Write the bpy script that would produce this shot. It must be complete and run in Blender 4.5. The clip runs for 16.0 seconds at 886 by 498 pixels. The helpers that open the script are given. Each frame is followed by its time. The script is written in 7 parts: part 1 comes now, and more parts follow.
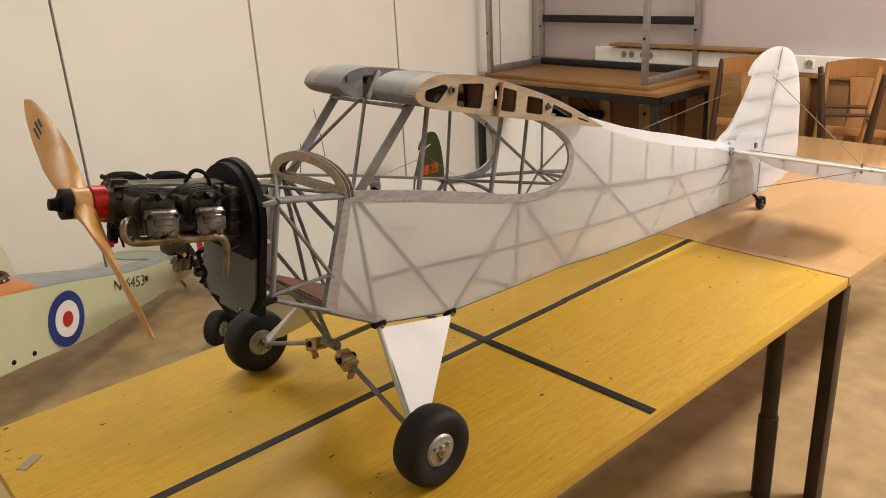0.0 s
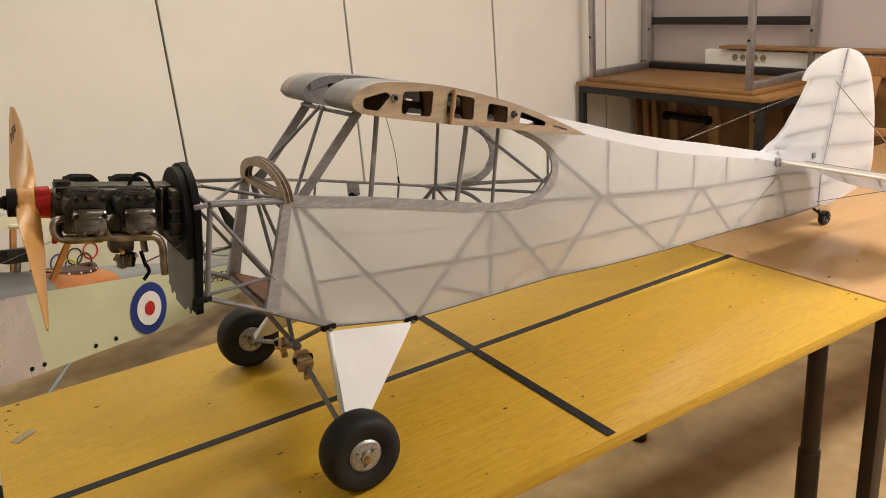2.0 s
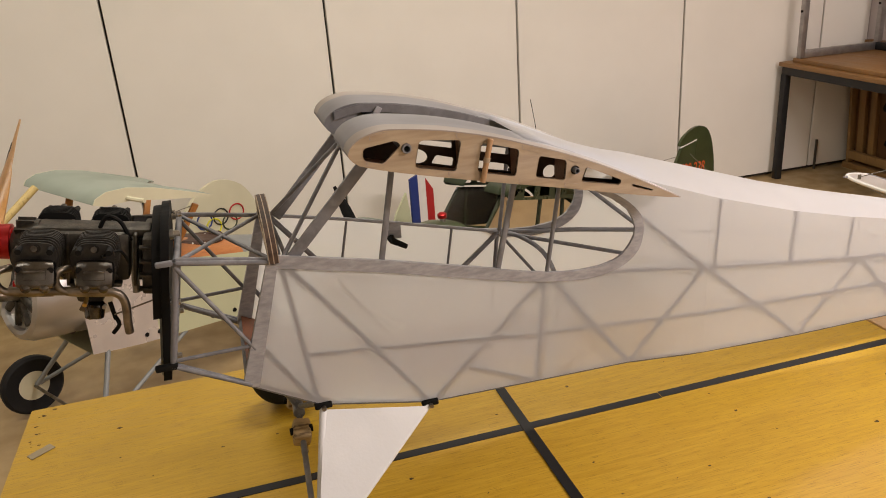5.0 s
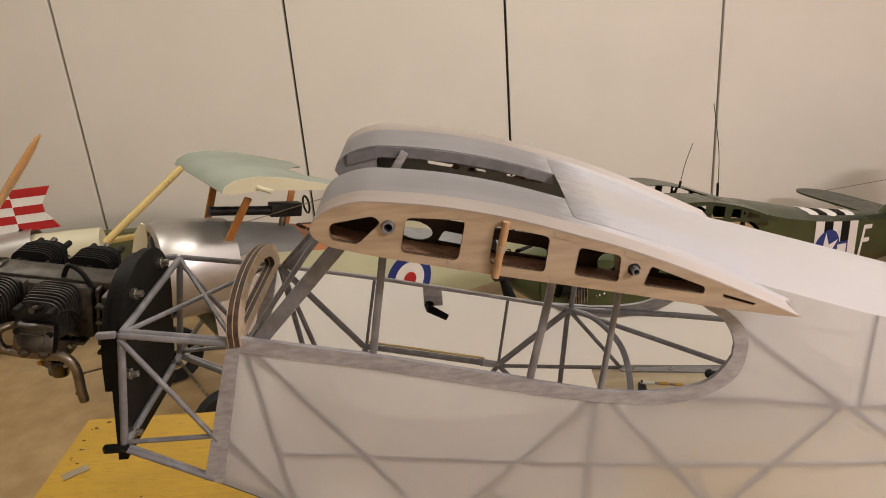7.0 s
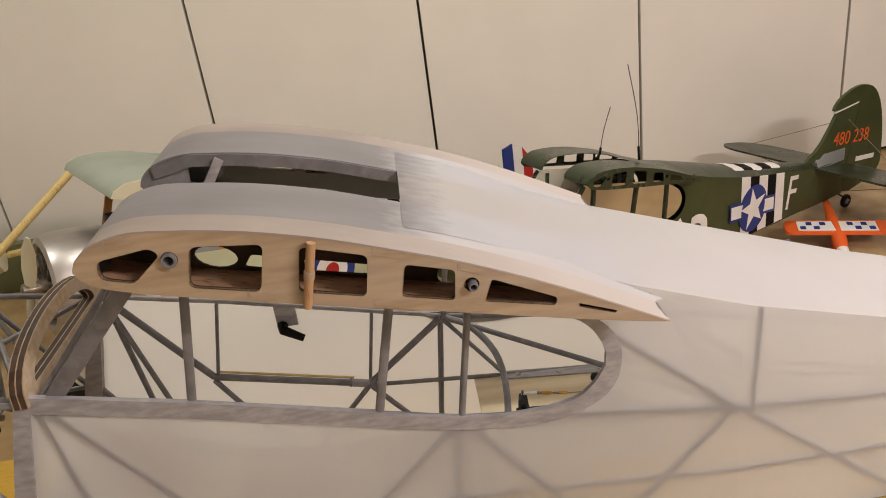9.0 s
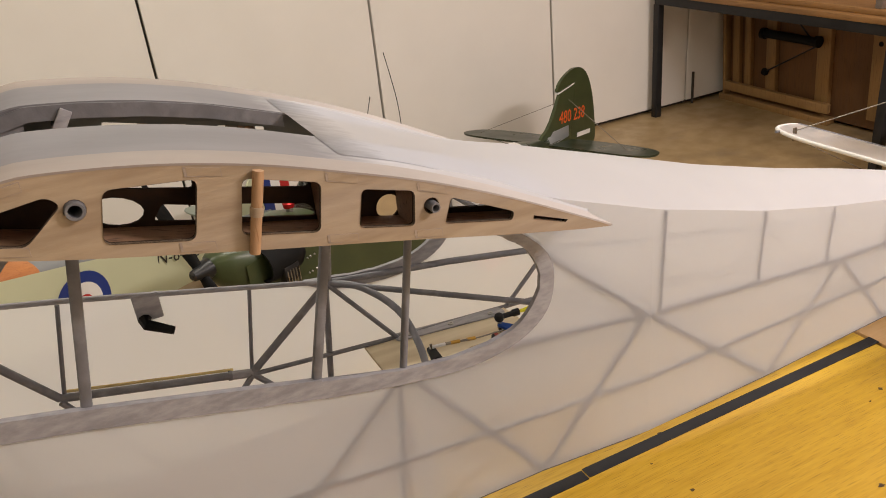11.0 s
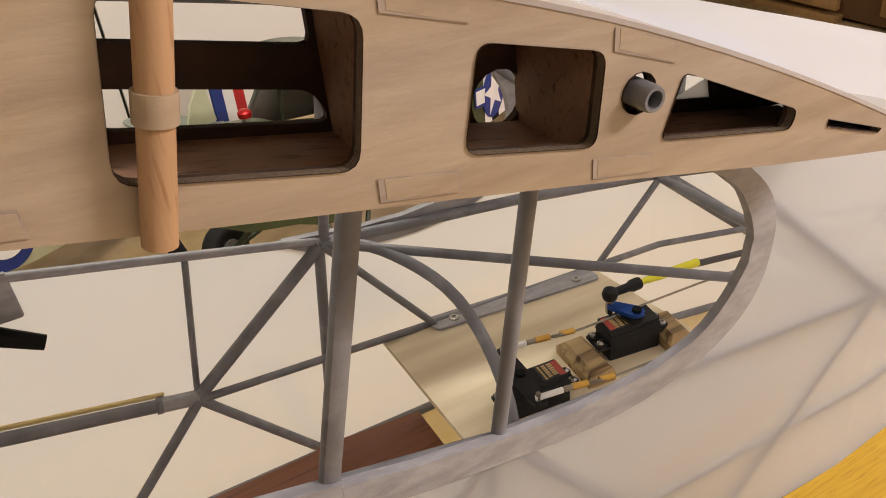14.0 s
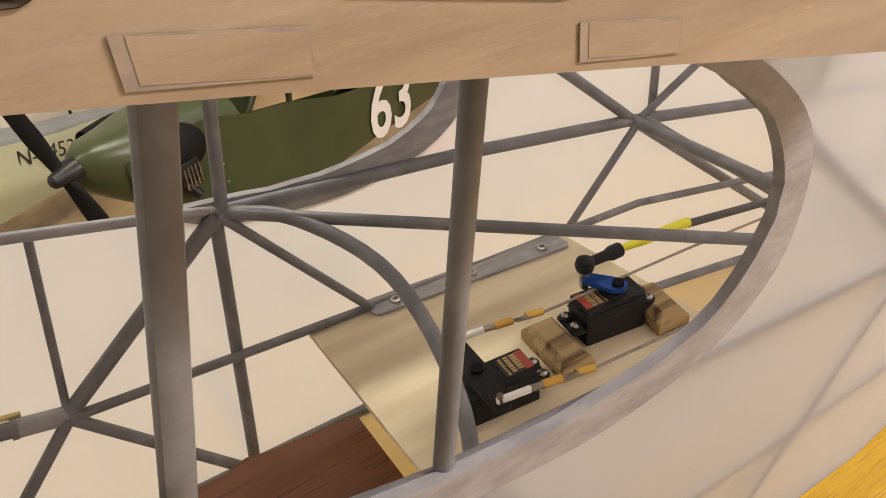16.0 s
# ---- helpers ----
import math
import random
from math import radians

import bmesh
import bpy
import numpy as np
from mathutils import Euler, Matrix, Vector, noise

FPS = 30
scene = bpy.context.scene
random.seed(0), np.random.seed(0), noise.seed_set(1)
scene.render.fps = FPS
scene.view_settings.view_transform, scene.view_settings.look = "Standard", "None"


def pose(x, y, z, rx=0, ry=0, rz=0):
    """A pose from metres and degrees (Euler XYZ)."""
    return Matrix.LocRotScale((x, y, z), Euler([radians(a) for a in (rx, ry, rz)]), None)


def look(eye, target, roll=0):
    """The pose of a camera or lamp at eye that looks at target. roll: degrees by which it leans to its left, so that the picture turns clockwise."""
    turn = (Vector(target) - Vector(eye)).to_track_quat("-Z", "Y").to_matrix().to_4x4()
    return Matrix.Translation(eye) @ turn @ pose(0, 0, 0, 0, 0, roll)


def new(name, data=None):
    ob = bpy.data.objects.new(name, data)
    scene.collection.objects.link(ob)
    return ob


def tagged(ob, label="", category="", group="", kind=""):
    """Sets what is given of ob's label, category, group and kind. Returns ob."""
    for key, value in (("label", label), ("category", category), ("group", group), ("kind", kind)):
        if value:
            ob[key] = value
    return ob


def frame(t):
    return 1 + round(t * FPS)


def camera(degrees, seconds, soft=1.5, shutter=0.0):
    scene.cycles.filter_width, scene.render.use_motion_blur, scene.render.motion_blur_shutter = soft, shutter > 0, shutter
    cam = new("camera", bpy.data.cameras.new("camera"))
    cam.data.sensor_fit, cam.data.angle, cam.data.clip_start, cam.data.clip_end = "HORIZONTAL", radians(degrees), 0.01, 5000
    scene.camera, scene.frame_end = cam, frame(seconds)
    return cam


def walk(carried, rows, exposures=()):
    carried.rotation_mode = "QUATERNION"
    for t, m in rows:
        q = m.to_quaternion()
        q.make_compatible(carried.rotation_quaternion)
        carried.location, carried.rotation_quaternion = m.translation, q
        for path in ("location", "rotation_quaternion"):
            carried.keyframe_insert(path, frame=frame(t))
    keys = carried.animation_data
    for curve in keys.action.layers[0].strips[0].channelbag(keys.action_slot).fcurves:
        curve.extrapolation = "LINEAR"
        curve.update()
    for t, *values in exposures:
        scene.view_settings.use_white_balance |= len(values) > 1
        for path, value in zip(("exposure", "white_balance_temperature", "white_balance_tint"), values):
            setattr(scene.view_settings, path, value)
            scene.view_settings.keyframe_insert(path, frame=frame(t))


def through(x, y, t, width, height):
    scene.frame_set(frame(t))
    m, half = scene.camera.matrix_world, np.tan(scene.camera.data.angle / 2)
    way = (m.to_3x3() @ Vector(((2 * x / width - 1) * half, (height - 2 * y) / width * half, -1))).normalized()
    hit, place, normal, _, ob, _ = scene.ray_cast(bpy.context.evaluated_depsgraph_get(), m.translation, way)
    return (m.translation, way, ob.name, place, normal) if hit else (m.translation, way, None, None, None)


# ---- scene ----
cam = camera(59.5, 16.0, 0.95)
PATH = [
    (0, (-1.079, -1.102, 1.502), (0.163, 0.306, 0.816), -3.1),
    (0.5, (-1.013, -1.202, 1.506), (0.138, 0.283, 0.82), -3.8),
    (1, (-0.956, -1.26, 1.504), (0.125, 0.282, 0.83), -4.7),
    (1.5, (-0.901, -1.283, 1.496), (0.103, 0.314, 0.833), -5.3),
    (2, (-0.815, -1.297, 1.485), (0.143, 0.333, 0.833), -4.8),
    (2.5, (-0.729, -1.296, 1.494), (0.16, 0.373, 0.842), -4.5),
    (3, (-0.676, -1.286, 1.5), (0.144, 0.417, 0.847), -4.8),
    (3.5, (-0.618, -1.275, 1.516), (0.142, 0.448, 0.844), -5.0),
    (6, (-0.304, -0.981, 1.565), (-0.075, 0.857, 0.812), -4.0),
    (6.5, (-0.228, -0.917, 1.568), (-0.141, 0.934, 0.815), -4.4),
    (7, (-0.151, -0.869, 1.575), (-0.197, 0.977, 0.808), -4.5),
    (7.5, (-0.089, -0.83, 1.577), (-0.193, 1.003, 0.783), -5.4),
    (8, (-0.054, -0.802, 1.576), (-0.175, 1.023, 0.767), -6.3),
    (8.5, (-0.027, -0.769, 1.571), (-0.106, 1.048, 0.74), -7.3),
    (9, (-0.02, -0.747, 1.553), (0.038, 1.066, 0.711), -7.8),
    (9.5, (-0.064, -0.723, 1.545), (0.228, 1.062, 0.693), -7.6),
    (12, (-0.226, -0.571, 1.425), (0.573, 1.017, 0.508), -5.4),
    (12.5, (-0.197, -0.483, 1.404), (0.575, 1.089, 0.439), -5.5),
    (13, (-0.167, -0.407, 1.372), (0.576, 1.148, 0.357), -5.7),
    (13.5, (-0.146, -0.367, 1.355), (0.593, 1.166, 0.304), -5.8),
    (14, (-0.13, -0.33, 1.337), (0.624, 1.172, 0.254), -5.6),
    (14.5, (-0.117, -0.305, 1.318), (0.654, 1.18, 0.223), -6.1),
    (15, (-0.103, -0.284, 1.298), (0.687, 1.173, 0.178), -5.4),
    (15.5, (-0.091, -0.272, 1.287), (0.711, 1.166, 0.151), -5.1),
    (16, (-0.078, -0.26, 1.275), (0.734, 1.161, 0.125), -5.8),
]
walk(cam, [(t, look(eye, target, roll)) for t, eye, target, roll in PATH], [(0, -0.12, 6500, 4), (3.5, -0.2, 6500, 5), (6, -0.26, 6450, 9), (9.5, -0.34, 6450, 8), (12, -0.16, 6350, 8), (14, -0.02, 6350, 8), (16, 0.07, 6400, 7)])

# ---- world and light ----
world = bpy.data.worlds.new("room_world")
scene.world = world
world.use_nodes = True
world.node_tree.nodes["Background"].inputs[0].default_value = (0.8, 0.86, 1.0, 1)
world.node_tree.nodes["Background"].inputs[1].default_value = 0.02
ROOM_H = 2.75


def ceiling_lamp(x, y, power, colour, sx=1.25, sy=0.3):
    d = bpy.data.lights.new("ceiling_lamp_light", "AREA")
    d.shape, d.size, d.size_y, d.energy, d.color = "RECTANGLE", sx, sy, power, colour
    ob = new("ceiling_lamp_light", d)
    ob.matrix_world = pose(x, y, ROOM_H - 0.09)
    return ob


WARM = (1.0, 0.92, 0.81)
PINK = (1.0, 0.87, 0.84)
LAMPS = [(-1.8, 1.2, 28, WARM), (0.4, 1.2, 34, WARM), (2.5, 1.2, 17, PINK), (-1.8, -1.6, 6, WARM), (0.4, -1.6, 6, WARM), (2.2, -1.5, 155, PINK)]
for lx, ly, lp, lc in LAMPS:
    ceiling_lamp(lx, ly, lp, lc)

# ---- materials ----
def mat_new(name):
    m = bpy.data.materials.new(name)
    m.use_nodes = True
    nt = m.node_tree
    return m, nt, nt.nodes["Principled BSDF"], nt.nodes["Material Output"]


def nd(nt, kind, **props):
    n = nt.nodes.new(kind)
    for k, v in props.items():
        n.inputs[k.replace("_", " ")].default_value = v
    return n


def noise_mix(nt, co, c1, c2, scale, lo=0.35, hi=0.65, detail=6.0, stretch=(1, 1, 1), distort=0.0):
    mp = nt.nodes.new("ShaderNodeMapping")
    mp.inputs["Scale"].default_value = stretch
    nt.links.new(co, mp.inputs["Vector"])
    n = nd(nt, "ShaderNodeTexNoise", Scale=scale, Detail=detail, Distortion=distort)
    nt.links.new(mp.outputs[0], n.inputs["Vector"])
    r = nt.nodes.new("ShaderNodeMapRange")
    r.inputs["From Min"].default_value, r.inputs["From Max"].default_value = lo, hi
    nt.links.new(n.outputs["Fac"], r.inputs["Value"])
    mx = nt.nodes.new("ShaderNodeMix")
    mx.data_type = "RGBA"
    nt.links.new(r.outputs[0], mx.inputs["Factor"])
    for i, c in ((6, c1), (7, c2)):
        if isinstance(c, tuple):
            mx.inputs[i].default_value = (*c, 1)
        else:
            nt.links.new(c, mx.inputs[i])
    return mx.outputs[2], r.outputs[0], n.outputs["Fac"]


def surface(name, c1, c2, scale=12, rough=0.5, rough2=None, metal=0.0, bump=0.1, fine=220, c3=None, stretch=(1, 1, 1), coat=0.0, c3scale=3.0, spec=0.5, lo3=0.55, hi3=0.75):
    """A procedural surface: base variation, an optional stain at a larger scale, fine bump."""
    m, nt, p, out = mat_new(name)
    co = nt.nodes.new("ShaderNodeTexCoord").outputs["Object"]
    col, fac, _ = noise_mix(nt, co, c1, c2, scale, stretch=stretch)
    if c3:
        col, _, _ = noise_mix(nt, co, col, c3, c3scale, lo3, hi3, stretch=stretch)
    nt.links.new(col, p.inputs["Base Color"])
    rr = nt.nodes.new("ShaderNodeMapRange")
    rr.inputs["To Min"].default_value, rr.inputs["To Max"].default_value = rough, rough2 if rough2 is not None else min(1, rough + 0.12)
    nt.links.new(fac, rr.inputs["Value"])
    nt.links.new(rr.outputs[0], p.inputs["Roughness"])
    p.inputs["Metallic"].default_value = metal
    p.inputs["Coat Weight"].default_value = coat
    p.inputs["Specular IOR Level"].default_value = spec
    if bump:
        mp = nt.nodes.new("ShaderNodeMapping")
        mp.inputs["Scale"].default_value = stretch
        nt.links.new(co, mp.inputs["Vector"])
        n = nd(nt, "ShaderNodeTexNoise", Scale=fine, Detail=4.0)
        nt.links.new(mp.outputs[0], n.inputs["Vector"])
        b = nd(nt, "ShaderNodeBump", Strength=bump, Distance=0.002)
        nt.links.new(n.outputs["Fac"], b.inputs["Height"])
        nt.links.new(b.outputs[0], p.inputs["Normal"])
    return m


def wood(name, c1, c2, axis=0, scale=9.0, rough=0.4, dark=None, ring=60.0, bump=0.12, stain=0.6, pores=0.56, blots=(0.52, 0.8), spread=0.2):
    """Straight-grained wood with the grain along one axis, pores and stains."""
    m, nt, p, out = mat_new(name)
    co = nt.nodes.new("ShaderNodeTexCoord").outputs["Object"]
    st = [1.0, 1.0, 1.0]
    st[axis] = 0.06
    col, fac, _ = noise_mix(nt, co, c1, c2, scale * 6, 0.3, 0.7, 8, tuple(st), 0.4)
    d = dark or tuple(v * 0.55 for v in c1)
    st2 = [1.0, 1.0, 1.0]
    st2[axis] = 0.035
    pore, pf, pn = noise_mix(nt, co, col, d, ring * 6, pores, pores + 0.18, 3, tuple(st2))
    blot, _, _ = noise_mix(nt, co, pore, tuple(v * stain for v in c1), 2.2, blots[0], blots[1], 5, tuple(0.5 + 0.5 * v for v in st))
    nt.links.new(blot, p.inputs["Base Color"])
    rr = nt.nodes.new("ShaderNodeMapRange")
    rr.inputs["To Min"].default_value, rr.inputs["To Max"].default_value = rough, rough + spread
    nt.links.new(fac, rr.inputs["Value"])
    nt.links.new(rr.outputs[0], p.inputs["Roughness"])
    b = nd(nt, "ShaderNodeBump", Strength=bump, Distance=0.001)
    nt.links.new(pn, b.inputs["Height"])
    nt.links.new(b.outputs[0], p.inputs["Normal"])
    return m


def covering(name, c1, c2, through, trans):
    """Thin heat-shrunk fabric: lets light through and shows what lies close behind it."""
    m, nt, p, out = mat_new(name)
    co = nt.nodes.new("ShaderNodeTexCoord").outputs["Object"]
    col, fac, nf = noise_mix(nt, co, c1, c2, 5.0)
    nt.links.new(col, p.inputs["Base Color"])
    p.inputs["Roughness"].default_value = 0.42
    p.inputs["Specular IOR Level"].default_value = 0.35
    n = nd(nt, "ShaderNodeTexNoise", Scale=900.0, Detail=2.0)
    nt.links.new(co, n.inputs["Vector"])
    b = nd(nt, "ShaderNodeBump", Strength=0.06, Distance=0.001)
    nt.links.new(n.outputs["Fac"], b.inputs["Height"])
    nt.links.new(b.outputs[0], p.inputs["Normal"])
    tl = nt.nodes.new("ShaderNodeBsdfTranslucent")
    nt.links.new(col, tl.inputs["Color"])
    a1 = nd(nt, "ShaderNodeMixShader", Fac=trans)
    nt.links.new(p.outputs[0], a1.inputs[1])
    nt.links.new(tl.outputs[0], a1.inputs[2])
    tp = nt.nodes.new("ShaderNodeBsdfTransparent")
    tp.inputs["Color"].default_value = (0.97, 0.96, 0.93, 1)
    a2 = nd(nt, "ShaderNodeMixShader", Fac=through)
    nt.links.new(a1.outputs[0], a2.inputs[1])
    nt.links.new(tp.outputs[0], a2.inputs[2])
    nt.links.new(a2.outputs[0], out.inputs["Surface"])
    return m


def clear(name, tint=(0.95, 0.97, 0.95), gloss=0.06):
    m, nt, p, out = mat_new(name)
    tp = nt.nodes.new("ShaderNodeBsdfTransparent")
    tp.inputs["Color"].default_value = (*tint, 1)
    g = nt.nodes.new("ShaderNodeBsdfGlossy")
    g.inputs["Roughness"].default_value = 0.08
    fr = nd(nt, "ShaderNodeFresnel", IOR=1.45)
    mx = nt.nodes.new("ShaderNodeMixShader")
    nt.links.new(fr.outputs[0], mx.inputs[0])
    nt.links.new(tp.outputs[0], mx.inputs[1])
    nt.links.new(g.outputs[0], mx.inputs[2])
    nt.links.new(mx.outputs[0], out.inputs["Surface"])
    return m


M_WALL = surface("wall_paint", (0.80, 0.77, 0.71), (0.77, 0.74, 0.68), 3, 0.5, 0.6, bump=0.03, fine=90)
M_WALL2 = surface("end_wall_paint", (0.48, 0.425, 0.42), (0.44, 0.39, 0.385), 3, 0.6, bump=0.05, fine=120)
M_SEAM = surface("seam_dark", (0.035, 0.03, 0.025), (0.06, 0.05, 0.04), 20, 0.7)
M_FLOOR = surface("linoleum_floor", (0.42, 0.30, 0.15), (0.33, 0.23, 0.11), 9, 0.3, 0.5, bump=0.06, fine=60, c3=(0.25, 0.18, 0.10), c3scale=3.4)
M_CEIL = surface("ceiling_paint", (0.78, 0.76, 0.72), (0.74, 0.72, 0.68), 4, 0.8)
M_TABLE = wood("oak_veneer", (0.455, 0.272, 0.018), (0.565, 0.352, 0.033), 0, 30, 0.28, (0.21, 0.115, 0.012), ring=150, bump=0.08, stain=0.6, pores=0.56, blots=(0.48, 0.76))
M_TABLE.node_tree.nodes["Principled BSDF"].inputs["Specular IOR Level"].default_value = 0.42
M_TABLE2 = wood("orange_oak_veneer", (0.455, 0.27, 0.115), (0.495, 0.305, 0.135), 0, 30, 0.07, (0.39, 0.215, 0.08), ring=150, bump=0.015, stain=0.86, pores=0.6, spread=0.08)
M_TABLE2.node_tree.nodes["Principled BSDF"].inputs["Specular IOR Level"].default_value = 0.85
M_LEG = surface("brown_leg_paint", (0.028, 0.016, 0.010), (0.04, 0.024, 0.014), 15, 0.42, bump=0.04, spec=0.25)
M_TAPE = surface("black_tape", (0.010, 0.010, 0.012), (0.018, 0.0175, 0.019), 30, 0.55, bump=0.1, fine=400, spec=0.25)
M_TAPEGREY = surface("grey_tape", (0.26, 0.20, 0.12), (0.3, 0.25, 0.16), 30, 0.6)
M_SCUFF = surface("dark_scuff", (0.06, 0.035, 0.015), (0.1, 0.06, 0.02), 90, 0.7)
M_SKIN = covering("white_covering", (0.88, 0.885, 0.90), (0.85, 0.855, 0.87), 0.11, 0.74)
# darker copy of white covering: dimmer light on elevator is put in its colour
M_SKIN_DIM = covering("white_covering_dimmed", (0.74, 0.755, 0.78), (0.70, 0.715, 0.74), 0.05, 0.45)
M_GREY = surface("grey_primer", (0.19, 0.191, 0.207), (0.146, 0.147, 0.16), 60, 0.4, bump=0.16, fine=220, c3=(0.26, 0.262, 0.277), c3scale=40)
M_SILL = surface("brushed_grey_paint", (0.26, 0.258, 0.275), (0.36, 0.357, 0.375), 170, 0.4, bump=0.35, fine=240, c3=(0.21, 0.208, 0.222), c3scale=60, stretch=(0.35, 1, 1))
M_INNERPLY = wood("brown_ply_inside", (0.34, 0.195, 0.115), (0.42, 0.25, 0.15), 0, 30, 0.6, (0.12, 0.066, 0.038))


def brushed_change(name, fore, aft, x0, x1, trans=0.0):
    """Dope laid on in two colours that meet in a ragged, brushed edge across the span."""
    m, nt, p, out = mat_new(name)
    co = nt.nodes.new("ShaderNodeTexCoord").outputs["Object"]
    a, _, _ = noise_mix(nt, co, fore, tuple(v * 0.8 for v in fore), 16, 0.35, 0.65, 7, (0.3, 1, 1))
    a, _, _ = noise_mix(nt, co, a, tuple(min(0.9, v * 1.22) for v in fore), 5, 0.5, 0.7, 6, (0.5, 1, 1))
    b, _, _ = noise_mix(nt, co, aft, tuple(v * 0.94 for v in aft), 6, 0.3, 0.7)
    sx = nt.nodes.new("ShaderNodeSeparateXYZ")
    nt.links.new(co, sx.inputs[0])
    mp = nt.nodes.new("ShaderNodeMapping")
    mp.inputs["Scale"].default_value = (0.25, 1, 1)
    nt.links.new(co, mp.inputs["Vector"])
    n = nd(nt, "ShaderNodeTexNoise", Scale=110.0, Detail=8.0)
    nt.links.new(mp.outputs[0], n.inputs["Vector"])
    ad = nd(nt, "ShaderNodeMath")
    ad.operation = "MULTIPLY_ADD"
    nt.links.new(n.outputs["Fac"], ad.inputs[0])
    ad.inputs[1].default_value = 0.045
    nt.links.new(sx.outputs[0], ad.inputs[2])
    r = nt.nodes.new("ShaderNodeMapRange")
    r.inputs["From Min"].default_value, r.inputs["From Max"].default_value = x0 + 0.0225, x1 + 0.0225
    nt.links.new(ad.outputs[0], r.inputs["Value"])
    mx = nt.nodes.new("ShaderNodeMix")
    mx.data_type = "RGBA"
    nt.links.new(r.outputs[0], mx.inputs["Factor"])
    nt.links.new(a, mx.inputs[6])
    nt.links.new(b, mx.inputs[7])
    nt.links.new(mx.outputs[2], p.inputs["Base Color"])
    p.inputs["Roughness"].default_value = 0.5
    bp = nd(nt, "ShaderNodeBump", Strength=0.12, Distance=0.001)
    nt.links.new(n.outputs["Fac"], bp.inputs["Height"])
    nt.links.new(bp.outputs[0], p.inputs["Normal"])
    if trans:
        tl = nt.nodes.new("ShaderNodeBsdfTranslucent")
        nt.links.new(mx.outputs[2], tl.inputs["Color"])
        ms = nd(nt, "ShaderNodeMixShader", Fac=trans)
        nt.links.new(p.outputs[0], ms.inputs[1])
        nt.links.new(tl.outputs[0], ms.inputs[2])
        nt.links.new(ms.outputs[0], out.inputs["Surface"])
    return m


M_DECKTOP = brushed_change("grey_to_white_fabric", (0.26, 0.258, 0.275), (0.80, 0.815, 0.86), -0.06, 0.012, 0.5)
M_WINGTOP = brushed_change("grey_to_white_dope", (0.225, 0.222, 0.238), (0.52, 0.52, 0.55), -0.05, 0.004)
M_WINGEDGE = brushed_change("cream_to_white_dope", (0.33, 0.285, 0.255), (0.53, 0.49, 0.475), -0.10, 0.10)
M_PLY = surface("birch_ply", (0.43, 0.335, 0.225), (0.325, 0.24, 0.155), 110, 0.55, bump=0.2, fine=300, c3=(0.42, 0.35, 0.285), c3scale=14, stretch=(0.16, 1, 1), lo3=0.45, hi3=0.72)
M_BAMBOO_EDGE = wood("pale_strip_wood", (0.62, 0.48, 0.20), (0.68, 0.54, 0.25), 0, 12, 0.5)
M_PENCIL = surface("pencil_grey", (0.30, 0.245, 0.205), (0.40, 0.32, 0.25), 200, 0.7)
# burnt cut-out edges, and the painted-in shade of the port inner rib
M_BURN_SHADE = surface("burnt_edge_and_shade", (0.035, 0.018, 0.010), (0.07, 0.035, 0.018), 60, 0.7)
M_EDGEPLY = surface("scorched_ply_edge", (0.03, 0.016, 0.01), (0.075, 0.042, 0.026), 90, 0.65)
M_TRAY = surface("tray_ply", (0.73, 0.635, 0.45), (0.64, 0.54, 0.365), 70, 0.7, bump=0.1, fine=420, c3=(0.55, 0.44, 0.28), c3scale=16, stretch=(0.12, 1, 1), spec=0.2, lo3=0.5, hi3=0.8)
M_TRAYSTAIN = surface("glue_stain", (0.58, 0.42, 0.28), (0.40, 0.22, 0.13), 90, 0.5, bump=0.05, c3=(0.70, 0.59, 0.41), c3scale=60)
M_FLOORBOARD = wood("mahogany_board", (0.17, 0.062, 0.030), (0.22, 0.085, 0.042), 0, 12, 0.45, (0.08, 0.028, 0.014))
M_DOWEL = wood("dowel_wood", (0.38, 0.225, 0.115), (0.47, 0.29, 0.155), 2, 22, 0.5, (0.26, 0.13, 0.05), ring=90)
M_BLOCK = wood("hardwood_block", (0.30, 0.20, 0.085), (0.46, 0.33, 0.16), 0, 8, 0.6, (0.09, 0.05, 0.02), ring=30, pores=0.5, bump=0.3)
M_BLACK = surface("satin_black_paint", (0.006, 0.006, 0.006), (0.010, 0.010, 0.0095), 14, 0.55, 0.7, bump=0.04, spec=0.12)
M_PLATE = surface("dark_green_grey_plate", (0.10, 0.108, 0.10), (0.125, 0.132, 0.122), 10, 0.4, spec=0.4)
M_RUBBER = surface("tyre_rubber", (0.008, 0.008, 0.0085), (0.014, 0.014, 0.0145), 25, 0.6, 0.75, bump=0.1, spec=0.3)
M_HUB = surface("cast_alloy_hub", (0.44, 0.45, 0.455), (0.30, 0.305, 0.31), 160, 0.36, metal=0.75, bump=0.35, fine=500)
M_CASE = surface("cast_crankcase", (0.085, 0.076, 0.062), (0.04, 0.036, 0.03), 60, 0.42, metal=0.6, bump=0.25, fine=500)
M_FIN = surface("cylinder_fins", (0.06, 0.056, 0.05), (0.026, 0.024, 0.021), 60, 0.45, metal=0.6, bump=0.2)
M_ROCKER = surface("cast_rocker_alloy", (0.17, 0.162, 0.15), (0.08, 0.075, 0.07), 46, 0.1, 0.2, metal=0.95, bump=0.12, fine=160)
M_ALU = surface("bright_alloy", (0.46, 0.44, 0.41), (0.34, 0.325, 0.30), 30, 0.22, 0.34, metal=0.95, bump=0.03)
M_STEEL = surface("steel_pipe", (0.30, 0.265, 0.215), (0.15, 0.125, 0.095), 40, 0.3, 0.45, metal=0.9, bump=0.03)
